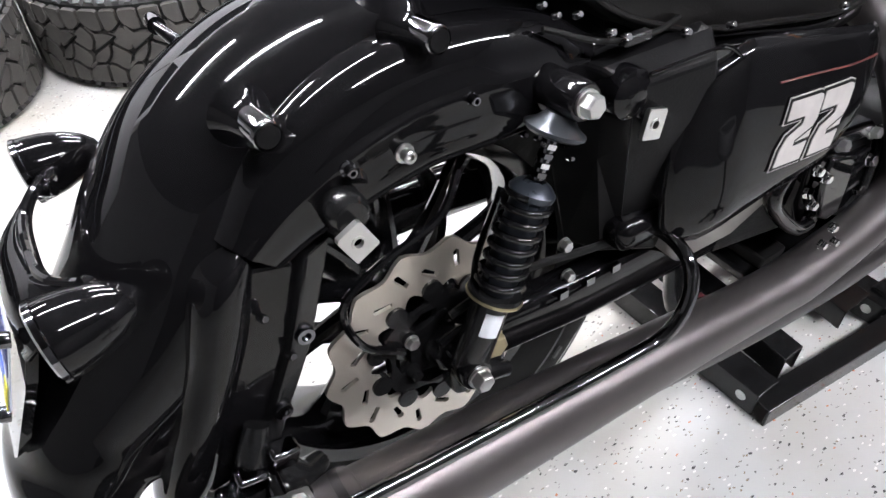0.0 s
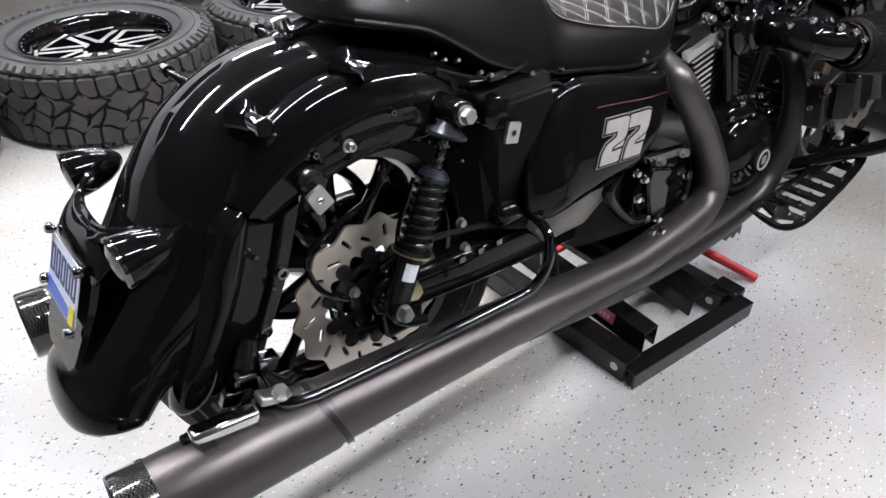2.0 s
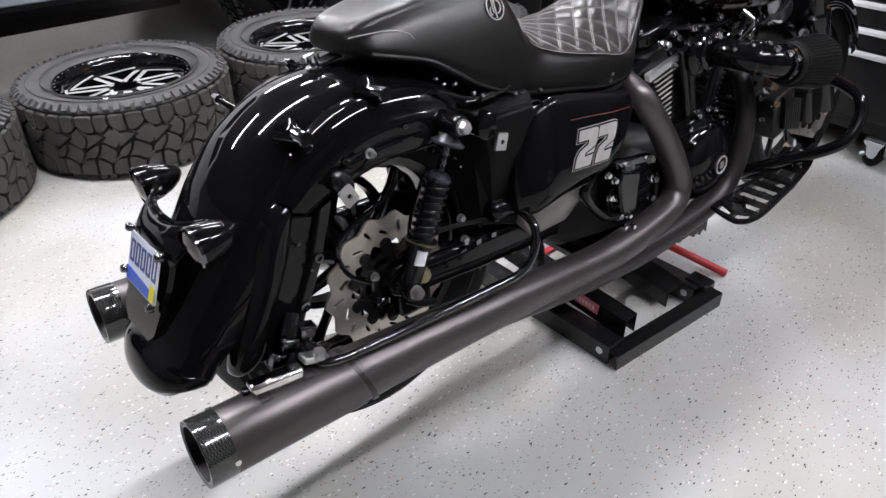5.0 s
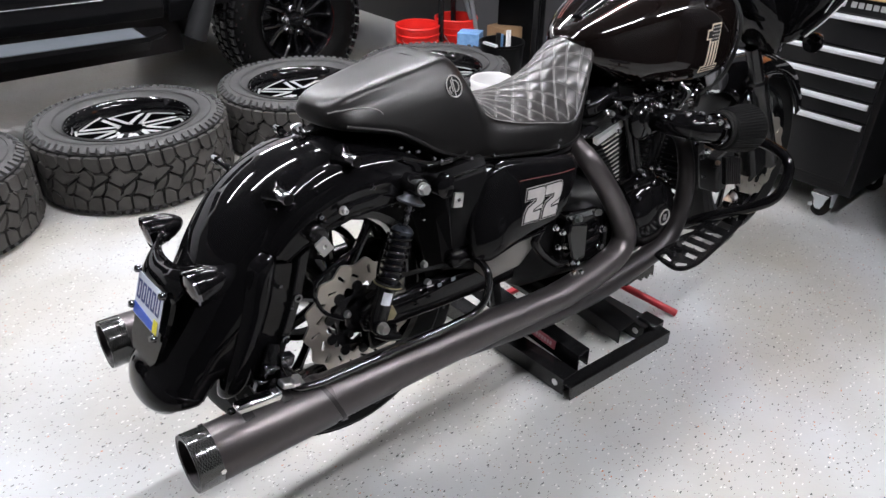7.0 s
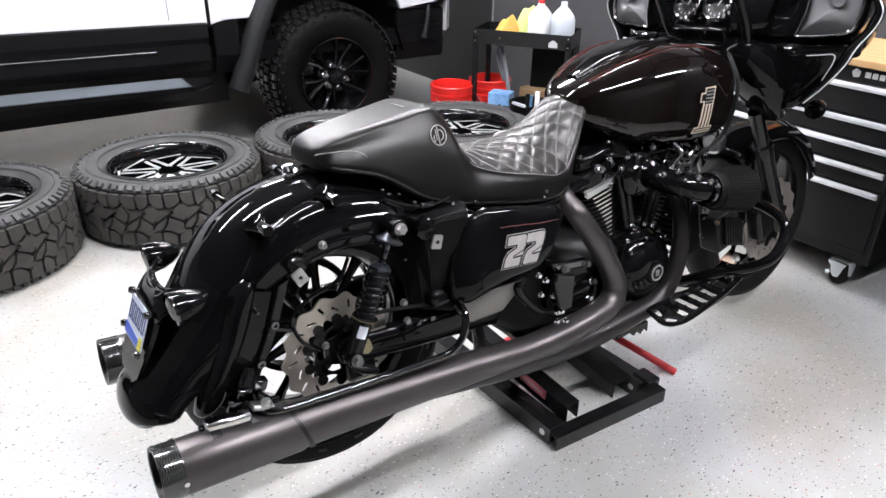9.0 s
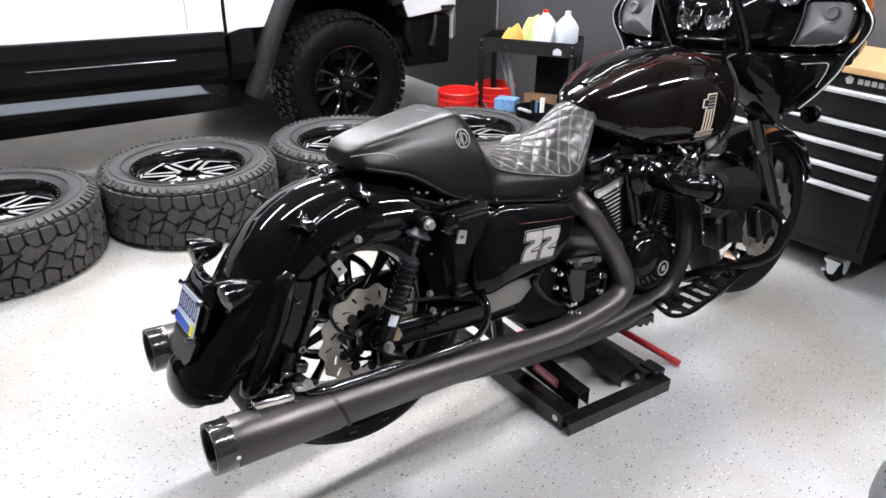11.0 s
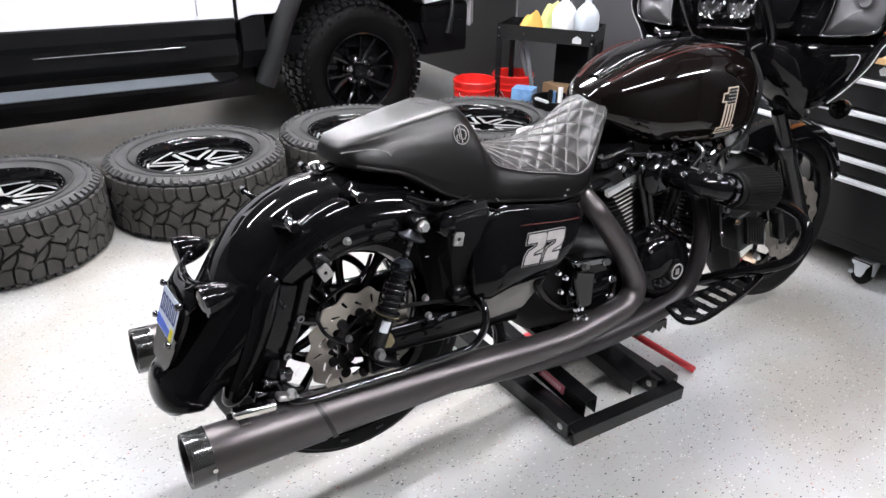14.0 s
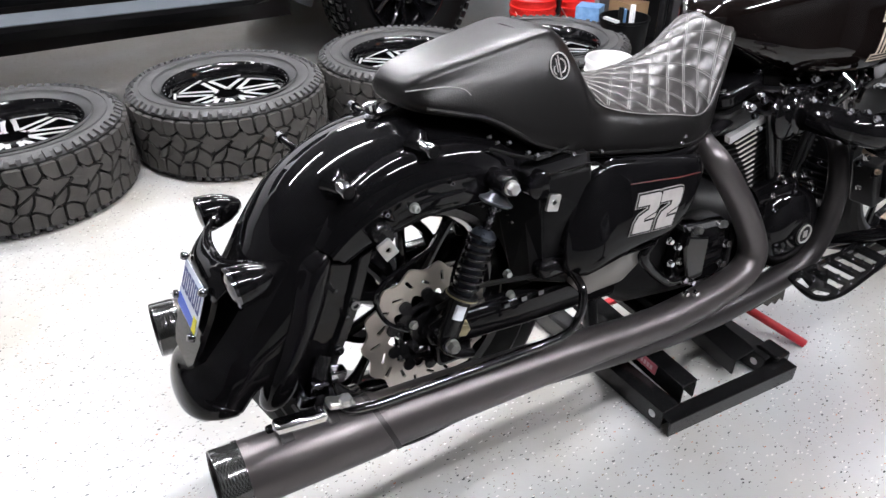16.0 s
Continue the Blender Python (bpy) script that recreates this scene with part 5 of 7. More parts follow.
part("elbow_flange", lathe([(0.034, 0), (0.046, 0.001), (0.048, 0.004), (0.048, 0.012), (0.044, 0.015), (0.034, 0.016)], (0.985, -0.150, 0.716), (0, -1, 0), 32), GLOSS_TRIM, elbow, "gloss black intake flange")
for k in range(3):
    a = radians(25 + 55 * k)
    part("flange_bolt", hexbolt((0.985 + 0.041 * math.cos(a), -0.164, 0.716 + 0.041 * math.sin(a)), (0, -1, 0), 0.005, 0.008), CHROME, elbow)
part("elbow_clamp", lathe([(0.0415, 0), (0.0445, 0.001), (0.0445, 0.011), (0.0415, 0.012)], (1.055, -0.294, 0.694), (1, -0.13, -0.17), 28), BLACK_CHROME, elbow)
AXF = Vector((0.97, -0.10, -0.14)).normalized()
cone = []
for r, h in ((0.046, 0), (0.050, 0.004), (0.050, 0.016), (0.054, 0.018)):
    cone.append((r, h))
filt = part("cone_filter", lathe(cone + [(0.064, 0.135), (0.060, 0.145), (0.040, 0.150), (0, 0.150)], (1.072, -0.297, 0.690), AXF, 32), DARK_RUBBER, elbow, "black pleated cone air filter")
a1 = AXF.orthogonal().normalized()
b1 = AXF.cross(a1)
for k in range(48):
    a = 2 * math.pi * k / 48
    w = a1 * math.cos(a) + b1 * math.sin(a)
    part("pleat", tube([tuple(Vector((1.072, -0.297, 0.690)) + AXF * h + w * r) for h, r in ((0.020, 0.0545), (0.132, 0.0645))], 0.0022, 5), MATTE, filt, smooth=False)
for x, y, z in ((1.045, -0.318, 0.722), (1.015, -0.300, 0.735), (0.99, -0.255, 0.744), (1.06, -0.33, 0.708), (1.03, -0.27, 0.738), (0.965, -0.225, 0.735)):
    part("elbow_bolt", hexbolt((x, y, z), (0, -0.7, 0.7), 0.007, 0.008), CHROME, elbow)
part("backing_plate", lathe([(0, 0.012), (0.05, 0.012), (0.062, 0.006), (0.064, 0)], (0.95, -0.15, 0.725), (0, -1, 0), 28), GLOSS, elbow)
part("wire_loom", tube([(0.84, -0.12, 0.79), (0.93, -0.16, 0.785), (1.03, -0.15, 0.775), (1.14, -0.13, 0.78)], 0.007, 10), GLOSS, bike)
part("vent_tube", tube([(1.03, -0.20, 0.74), (1.05, -0.215, 0.78), (1.045, -0.19, 0.805)], 0.006, 10), CHROME, bike)

# forks, front wheel and fender
def fork(s):
    hi, lo = Vector((1.532, s * 0.125, 0.82)), Vector((FX + 0.010, s * 0.125, FZ - 0.02))
    fk = part("fork_leg", lathe([(0, 0), (0.028, 0), (0.031, 0.012), (0.031, 0.34), (0.034, 0.345), (0.034, 0.38), (0.0245, 0.385), (0.0245, (hi - lo).length)], lo, hi - lo, 24), BLACK_METAL, bike, "black front fork leg")
    part("fork_shroud", loft([sup(x, w, zt, zb, 3, 20, s * y) for x, y, w, zt, zb in ((1.37, 0.13, 0.05, 1.06, 0.98), (1.43, 0.145, 0.075, 1.05, 0.90), (1.50, 0.155, 0.085, 1.03, 0.83), (1.57, 0.15, 0.06, 0.98, 0.79), (1.60, 0.14, 0.04, 0.92, 0.80))]), GLOSS, fk, "gloss black fork shroud")
    softened(part("front_caliper", box((FX - 0.105, s * 0.115, FZ + 0.03), (0.085, 0.06, 0.13), m=Euler((0, radians(-20), 0)).to_matrix().to_4x4()), BLACK_METAL, fk), 0.012, 3)


both(fork)
fw = part("front_wheel", lathe([(0.235, -0.045), (0.255, -0.048), (0.250, -0.03), (0.238, 0), (0.250, 0.03), (0.255, 0.048), (0.235, 0.045), (0.225, 0)], (FX, 0, FZ), (0, 1, 0), 48, closed=True), RIM_BLACK, bike, "black cast front wheel")
part("tyre", lathe([(0.250, -0.048), (0.285, -0.062), (0.305, -0.055), (FR - 0.006, -0.03), (FR, 0), (FR - 0.006, 0.03), (0.305, 0.055), (0.285, 0.062), (0.250, 0.048), (0.245, 0)], (FX, 0, FZ), (0, 1, 0), 64, closed=True), DARK_RUBBER, fw, "black road tyre")
for k in range(9):
    a = 2 * math.pi * (k + 0.2) / 9
    part("spoke", tube([(FX + r * math.cos(a + t), 0, FZ + r * math.sin(a + t)) for r, t in ((0.04, -0.2), (0.13, -0.03), (0.235, 0.06))], [0.014, 0.009, 0.013], 8, 3), RIM_BLACK, fw)
part("hub", lathe([(0, -0.09), (0.035, -0.09), (0.04, -0.05), (0.03, 0), (0.04, 0.05), (0.035, 0.09), (0, 0.09)], (FX, 0, FZ), (0, 1, 0), 24), RIM_BLACK, fw)
wave_rotor(FX, FZ, -0.094, 0.152, fw)
wave_rotor(FX, FZ, 0.089, 0.152, fw)
rings = []
for a in np.linspace(radians(20), radians(130), 22):
    c, s_ = math.cos(a), math.sin(a)
    rings.append([(FX + (0.355 - d) * c, y, FZ + (0.355 - d) * s_) for y, d in ((-0.078, 0.075), (-0.078, 0.04), (-0.07, 0.016), (-0.045, 0.003), (0, 0), (0.045, 0.003), (0.07, 0.016), (0.078, 0.04), (0.078, 0.075))])
ff = part("front_fender", loft(rings, closed=False), GLOSS, bike, "gloss black front fender")
tk = ff.modifiers.new("thickness", "SOLIDIFY")
tk.thickness = 0.004

fs = part("front_turn_signal", lathe([(0, 0.004), (0.026, 0.002), (0.029, 0.0), (0.030, 0.005), (0.029, 0.016), (0.024, 0.036), (0.014, 0.052), (0, 0.058)], (1.60, -0.275, 0.838), (0.96, 0.1, 0.05), 24), GLOSS, bike, "gloss black front turn signal")
part("stem", tube([(1.63, -0.27, 0.84), (1.62, -0.22, 0.845), (1.60, -0.17, 0.85)], 0.008, 10), GLOSS, fs)
# frame tubes under the tank and the fairing
part("down_tube", tube([(1.33, 0, 0.90), (1.28, 0, 0.74), (1.23, 0, 0.52), (1.17, 0, 0.33), (1.05, 0, 0.285)], 0.024, 14), BLACK_METAL, bike)
both(lambda s: part("lower_rail", tube([(1.20, s * 0.11, 0.36), (1.05, s * 0.14, 0.285), (0.80, s * 0.15, 0.275), (0.45, s * 0.14, 0.30), (0.40, s * 0.13, 0.42)], 0.017, 12), BLACK_METAL, bike))
cooler = part("oil_cooler", box((1.27, -0.03, 0.50), (0.04, 0.20, 0.20), m=Euler((0, radians(-12), 0)).to_matrix().to_4x4()), MATTE, bike, "black finned oil cooler", smooth=False)
for k in range(9):
    part("cooler_fin", box((1.248, -0.03, 0.42 + 0.02 * k), (0.01, 0.20, 0.006)), MATTE, cooler, smooth=False)
softened(part("horn_bracket", box((1.285, -0.175, 0.600), (0.040, 0.03, 0.085), m=Euler((0, radians(14), 0)).to_matrix().to_4x4()), TAN, bike, "warm bare metal bracket"), 0.004)
reg = softened(part("regulator", box((1.37, -0.15, 0.47), (0.10, 0.07, 0.13), m=Euler((0, radians(-14), 0)).to_matrix().to_4x4()), WRINKLE, bike, "black ribbed regulator"), 0.008, 3)
for k in range(7):
    softened(part("regulator_rib", box((1.345 + 0.014 * k, -0.192, 0.475 - 0.0035 * k), (0.006, 0.02, 0.10), m=Euler((0, radians(-14), 0)).to_matrix().to_4x4()), BLACK_METAL, reg), 0.002)
part("regulator_bolt", hexbolt((1.30, -0.20, 0.60), (0, -1, 0), 0.012, 0.016), ZINC, bike)

# engine guard, floorboards and pegs
def engine_guard(s):
    g = part("engine_guard", tube([(1.30, s * 0.07, 0.60), (1.315, s * 0.20, 0.605), (1.325, s * 0.32, 0.595), (1.325, s * 0.385, 0.565), (1.305, s * 0.405, 0.520), (1.265, s * 0.400, 0.470), (1.225, s * 0.360, 0.440), (1.17, s * 0.26, 0.395), (1.12, s * 0.15, 0.335)], 0.0155, 14, 7), GLOSS, bike, "gloss black engine guard bar")
    return g


both(engine_guard)


def floorboard(s):
    def at(u, v, w):
        x, y = 1.062 + u * 0.88, 0.290 + v
        return (x, s * y, 0.352 + w + 0.20 * (u + 0.02) ** 1 * 0.45 + (0.30 * max(0, u - 0.09)))
    outline = [(-0.150, -0.046), (-0.172, -0.004), (-0.182, 0.036), (-0.155, 0.060), (-0.07, 0.066), (0.155, 0.055), (0.225, 0.036), (0.258, 0.010), (0.252, -0.018), (0.215, -0.030), (0.04, -0.036), (-0.115, -0.048)]
    lo = lambda u: -0.036 + 0.06 * (u + 0.12)
    hi = lambda u: 0.052 - 0.055 * (u + 0.12)
    holes = []
    for k in range(6):
        u0 = -0.100 + 0.053 * k
        holes.append([(u0, lo(u0)), (u0 + 0.034, lo(u0) + 0.001), (u0 + 0.028, hi(u0)), (u0 - 0.006, hi(u0))][::-1])
    holes.append([(-0.152, -0.030), (-0.117, -0.034), (-0.142, 0.006), (-0.160, 0.006)][::-1])
    holes.append([(-0.164, 0.016), (-0.137, 0.018), (-0.121, 0.050), (-0.152, 0.050), (-0.168, 0.034)][::-1])
    holes.append([(0.219, -0.016), (0.243, -0.010), (0.245, 0.008), (0.219, 0.024)][::-1])
    fb = part("floorboard", slab(dense(outline, 0.02), 0.009, holes, place=at), BLACK_METAL, bike, "black cut-out floorboard with studs", smooth=False)
    for k in range(7):
        u0 = -0.112 + 0.053 * k
        for f in (0.0, 0.33, 0.66, 1.0):
            v = lo(u0) - 0.004 + f * (hi(u0) - lo(u0) + 0.008)
            part("grip_stud", lathe([(0, 0.007), (0.0026, 0.007), (0.0034, 0)], at(u0, v, 0.009), (0, 0, 1), 8), STUD, fb)
    part("rim", tube([at(u, v, 0.006) for u, v in outline + outline[:1]], 0.0048, 8, 4), GLOSS, fb)
    part("board_arm", tube([(1.0, s * 0.16, 0.33), (1.0, s * 0.25, 0.335), (1.0, s * 0.29, 0.348)], 0.012, 10), BLACK_METAL, fb)
    part("board_arm", tube([(1.16, s * 0.14, 0.33), (1.17, s * 0.22, 0.35), (1.17, s * 0.27, 0.372)], 0.012, 10), BLACK_METAL, fb)
    teeth = [(-0.03, 0), (0.10, 0.0), (0.10, -0.035), (0.085, -0.02), (0.07, -0.035), (0.055, -0.02), (0.04, -0.03), (0.02, -0.015), (-0.03, -0.02)]
    part("toothed_bracket", slab(teeth, 0.012, place=lambda u, v, w: (0.885 + u, s * (0.196 + w), 0.278 + v)), BLACK_METAL, bike, smooth=False)


both(floorboard)
pedal = part("brake_pedal", tube([(1.02, -0.22, 0.34), (1.15, -0.26, 0.36), (1.24, -0.29, 0.41)], 0.010, 10), BLACK_METAL, bike)
part("pedal_pad", box((1.255, -0.29, 0.435), (0.05, 0.06, 0.014), m=Euler((0, radians(-25), 0)).to_matrix().to_4x4()), CHROME, pedal, smooth=False)

# fairing
FAIR = [  # x, half width, top, bottom of the outer shell
    (1.475, 0.405, 1.235, 1.05), (1.50, 0.415, 1.262, 1.02), (1.57, 0.385, 1.305, 0.98), (1.68, 0.345, 1.33, 0.95), (1.81, 0.32, 1.33, 0.92), (1.92, 0.26, 1.27, 0.95), (1.98, 0.14, 1.18, 1.00)]
fair = part("fairing", loft([sup(x, w, t, b, 2.6, 40, mid=0.45) for x, w, t, b in spline(FAIR, 4)], caps=False), GLOSS, bike, "gloss black shark-nose fairing with speakers", angle=70)
part("inner_fairing", loft([sup(x, w, t, b, 2.6, 40, mid=0.45) for x, w, t, b in ((1.477, 0.425, 1.245, 1.055), (1.53, 0.40, 1.22, 1.08), (1.58, 0.20, 1.18, 1.11))]), GLOSS, fair)


def speaker(s):
    shape = spline([(0.290, 1.197), (0.345, 1.201), (0.395, 1.198), (0.419, 1.176), (0.426, 1.149), (0.422, 1.117), (0.405, 1.086), (0.345, 1.074), (0.280, 1.069), (0.267, 1.074), (0.274, 1.098), (0.280, 1.137), (0.281, 1.185), (0.290, 1.197)], 4)[:-1]
    cy, cz = 0.352, 1.137

    def ring(k, x):
        return [(x + 0.20 * (z - cz), s * (cy + (y - cy) * k), cz + (z - cz) * k) for y, z in shape]
    pod = part("speaker_pod", loft([ring(0.60, 1.60), ring(1.02, 1.53), ring(1.15, 1.485), ring(1.13, 1.466), ring(1.07, 1.459), ring(1.02, 1.461), ring(0.995, 1.470)]), GLOSS, fair, "gloss black speaker pod", angle=60)
    # gloss trim; bright metal stands in for the glints on its bevel
    part("bezel_glint", tube(ring(1.035, 1.459) + ring(1.035, 1.459)[:1], 0.0034, 8, 1), STUD, pod, "gloss trim bezel in bright metal for its glints")
    part("speaker_grille", loft([ring(1.0, 1.468), ring(0.86, 1.464), ring(0.45, 1.461), ring(0.08, 1.460)]), SPEAKER, pod, "grey speaker grille", angle=80)
    part("speaker_dome", lathe([(0, 0.0035), (0.013, 0.003), (0.0165, 0.0055), (0.019, 0.004), (0.021, 0.0)], (1.462, s * 0.366, 1.163), (-0.97, 0, 0.2), 28), SPEAKER, pod)
    inner = [(0.354, 1.222), (0.394, 1.207), (0.436, 1.170), (0.449, 1.139), (0.434, 1.091), (0.400, 1.050), (0.372, 0.995), (0.325, 0.928), (0.285, 0.885)]
    outer = [(0.376, 1.232), (0.422, 1.213), (0.452, 1.180), (0.474, 1.140), (0.463, 1.097), (0.425, 1.042), (0.401, 0.991), (0.351, 0.926), (0.304, 0.878)]
    rows = spline([(*a, *b) for a, b in zip(inner, outer)], 4)
    edge = part("fairing_edge", loft([[(1.482, s * a, b), (1.470, s * (a * 0.55 + c * 0.45), b * 0.55 + d * 0.45), (1.472, s * (a * 0.1 + c * 0.9), b * 0.1 + d * 0.9), (1.478, s * c, d), (1.505, s * (c - 0.006), d), (1.505, s * a, b)] for a, b, c, d in rows]), GLOSS, fair, "gloss black rolled fairing edge", angle=60)
    # highlight on the rolled edge, drawn as a thin pale tube
    part("edge_glint", tube([(1.4735, s * (c + 0.001), d) for a, b, c, d in rows[2:]], 0.0019, 6, 1), ALLOY, edge, "pale painted glint along the edge")
    lower = part("fairing_wing", loft([[(x, s * y, z) for x, y, z in q] for q in (
        ((1.465, 0.10, 1.045), (1.465, 0.28, 1.050), (1.475, 0.445, 1.085), (1.56, 0.46, 1.08), (1.58, 0.12, 1.05)),
        ((1.470, 0.10, 0.985), (1.470, 0.26, 0.985), (1.480, 0.385, 0.995), (1.56, 0.41, 0.99), (1.58, 0.12, 0.98)),
        ((1.480, 0.12, 0.92), (1.480, 0.22, 0.915), (1.490, 0.315, 0.915), (1.56, 0.33, 0.91), (1.57, 0.14, 0.92)),
        ((1.495, 0.14, 0.845), (1.495, 0.19, 0.835), (1.505, 0.245, 0.83), (1.55, 0.25, 0.83), (1.55, 0.16, 0.84)))]), GLOSS, fair, "gloss black lower fairing wing")
    rounded(lower, 2)
    part("wing_stripe", tube([(1.4585, s * 0.300, 1.014), (1.4585, s * 0.340, 1.019), (1.459, s * 0.376, 1.022), (1.460, s * 0.377, 1.000), (1.463, s * 0.353, 0.950)], 0.0013, 6), ALLOY, lower)
    softened(part("wing_vent", box((1.455, s * 0.165, 1.025), (0.03, 0.10, 0.028)), GLOSS, fair), 0.006)


both(speaker)
both(lambda s: softened(part("fairing_bridge", box((1.525, s * 0.26, 1.045), (0.05, 0.30, 0.07)), GLOSS, fair), 0.012, 3))
part("gauge_nacelle", loft([sup(x, w, t, b, 3.4, 28) for x, w, t, b in ((1.375, 0.105, 1.185, 1.055), (1.40, 0.125, 1.215, 1.04), (1.46, 0.17, 1.26, 1.03), (1.52, 0.20, 1.27, 1.03))]), GLOSS, fair, "gloss black gauge nacelle", angle=60)
for y in (-0.053, 0.053):
    g = part("gauge", lathe([(0, 0.004), (0.040, 0.004), (0.041, 0.012), (0.045, 0.014), (0.048, 0.008), (0.048, -0.05)], (1.378, y, 1.145), (-0.9, 0, 0.42), 32), STUD, fair, "round chrome-rimmed gauge")
    part("dial", lathe([(0, 0.0045), (0.0395, 0.0045)], (1.378, y, 1.145), (-0.9, 0, 0.42), 32), GAUGE, g)
    part("dial_centre", lathe([(0, 0.0065), (0.018, 0.006), (0.019, 0.0045)], (1.378, y, 1.145), (-0.9, 0, 0.42), 24), DECAL_DARK, g)
    part("needle", tube([(1.372, y, 1.147), (1.364, y - 0.018, 1.165)], 0.0012, 6), SILVER, g)
    for k in range(12):
        t = radians(30 * k)
        part("dial_tick", box((1.3735 + 0.030 * math.cos(t) * 0.42, y + 0.030 * math.sin(t), 1.147 + 0.030 * math.cos(t) * 0.9), (0.002, 0.002, 0.006)), SILVER, g, smooth=False)
for y, z in ((-0.235, 1.205), (0.235, 1.205), (0.03, 1.228)):
    g = part("small_gauge", lathe([(0, 0.004), (0.026, 0.004), (0.027, 0.010), (0.030, 0.011), (0.032, 0.004), (0.032, -0.05)], (1.455 if abs(y) > 0.1 else 1.40, y, z), (-0.9, 0, 0.42), 28), STUD, fair, "small chrome-rimmed gauge")
    part("dial", lathe([(0, 0.0045), (0.0255, 0.0045)], (1.455 if abs(y) > 0.1 else 1.40, y, z), (-0.9, 0, 0.42), 28), GAUGE, g)
    part("dial_centre", lathe([(0, 0.006), (0.013, 0.0055), (0.014, 0.0045)], (1.455 if abs(y) > 0.1 else 1.40, y, z), (-0.9, 0, 0.42), 20), DECAL_DARK, g)
panel = softened(part("switch_panel", box((1.375, 0, 1.065), (0.03, 0.19, 0.05), m=Euler((0, radians(-25), 0)).to_matrix().to_4x4()), GLOSS, fair), 0.008)
for k in range(6):
    part("switch", box((1.358, -0.065 + 0.026 * k, 1.070), (0.012, 0.018, 0.016), m=Euler((0, radians(-25), 0)).to_matrix().to_4x4()), BLACK_CHROME, panel, smooth=False)
bars = part("handlebar", tube([(1.00, -0.45, 1.43), (1.10, -0.43, 1.44), (1.17, -0.31, 1.44), (1.18, -0.19, 1.42), (1.20, -0.168, 1.36), (1.25, -0.165, 1.255), (1.37, -0.163, 1.065), (1.39, -0.10, 1.03), (1.39, 0.04, 1.03), (1.37, 0.105, 1.065), (1.25, 0.103, 1.255), (1.20, 0.106, 1.36), (1.18, 0.13, 1.42), (1.17, 0.25, 1.44), (1.10, 0.37, 1.44), (1.00, 0.39, 1.43)], 0.0155, 12), GLOSS, bike, "black tall handlebar with twin risers")

# clips and wires under the seat
for x, y, z, r in ((0.135, -0.150, 0.838, 0.0035), (0.150, -0.152, 0.826, 0.0035), (0.172, -0.155, 0.822, 0.004), (0.205, -0.165, 0.800, 0.0045), (0.222, -0.168, 0.792, 0.005), (0.245, -0.168, 0.786, 0.004), (0.30, -0.172, 0.778, 0.005), (0.36, -0.178, 0.772, 0.004), (0.585, -0.165, 0.735, 0.005), (0.600, -0.158, 0.745, 0.004)):
    part("clip_screw", lathe([(0, 0.004), (r * 0.7, 0.004), (r, 0.001), (r, -0.004), (0, -0.004)], (x, y, z), (0.1, -1, 0.5), 10), CHROME, bike)
part("seat_wire", tube([(0.14, -0.145, 0.815), (0.20, -0.160, 0.792), (0.26, -0.165, 0.786), (0.30, -0.16, 0.79)], 0.003, 8), DARK_RUBBER, bike)
softened(part("wire_clip", box((0.235, -0.166, 0.788), (0.035, 0.012, 0.010)), BLACK_METAL, bike), 0.002)

# hoses, brackets and fasteners round the engine; random bolts added for small highlights
clutter = random.Random(11)
part("cable", tube([(1.38, -0.10, 1.02), (1.30, -0.20, 0.93), (1.27, -0.19, 0.80), (1.20, -0.16, 0.74)], 0.006, 8), DARK_RUBBER, bike)
part("cable", tube([(1.38, 0.04, 1.02), (1.33, -0.05, 0.85), (1.30, -0.10, 0.74), (1.22, -0.14, 0.70)], 0.006, 8), DARK_RUBBER, bike)
part("horn", lathe([(0, 0.02), (0.03, 0.022), (0.042, 0.016), (0.045, 0.0), (0.03, -0.015), (0, -0.02)], (1.26, -0.16, 0.775), (-0.3, -1, 0.3), 24), CHROME, bike, "chrome horn cover")
part("oil_line", tube([(0.84, -0.13, 0.50), (0.80, -0.16, 0.46), (0.78, -0.17, 0.40)], 0.007, 10), BLACK_METAL, bike)
for k in range(26):
    x = clutter.uniform(0.80, 1.24)
    y, z = -clutter.uniform(0.135, 0.17), clutter.uniform(0.70, 0.80)
    part("glint_bolt", hexbolt((x, y, z), (clutter.uniform(-0.4, 0.2), -1, clutter.uniform(0, 0.7)), clutter.uniform(0.005, 0.008), 0.010), clutter.choice((CHROME, BLACK_CHROME, BLACK_METAL)), bike)
for k in range(7):
    x = 0.82 + 0.06 * k
    part("hose", tube([(x, -0.12, 0.76 + 0.02 * (k % 2)), (x + 0.03, -0.16, 0.745), (x + 0.07, -0.15, 0.77), (x + 0.09, -0.10, 0.78)], clutter.uniform(0.005, 0.008), 8), GLOSS, bike)
for k in range(14):
    x, z = clutter.uniform(1.20, 1.34), clutter.uniform(0.40, 0.66)
    part("glint_bolt", hexbolt((x, -clutter.uniform(0.13, 0.2), z), (-0.3, -1, 0.3), clutter.uniform(0.005, 0.009), 0.010), clutter.choice((CHROME, BLACK_CHROME, TAN)), bike)

# small fasteners and clips on the rear frame and the crankcase
small = random.Random(23)
for k in range(26):
    a = radians(35 + 115 * k / 25)
    r = small.uniform(0.245, 0.262)
    x, z = AX + r * math.cos(a) * 1.02, AZ + r * math.sin(a)
    part("frame_screw", lathe([(0, 0.005), (0.0022, 0.005), (0.0034, 0.003), (0.0034, -0.006), (0, -0.006)], (x, -0.1285, z), (small.uniform(-0.3, 0.3), -1, small.uniform(0.1, 0.7)), 8), small.choice((CHROME, BLACK_CHROME, BLACK_CHROME)), bike)
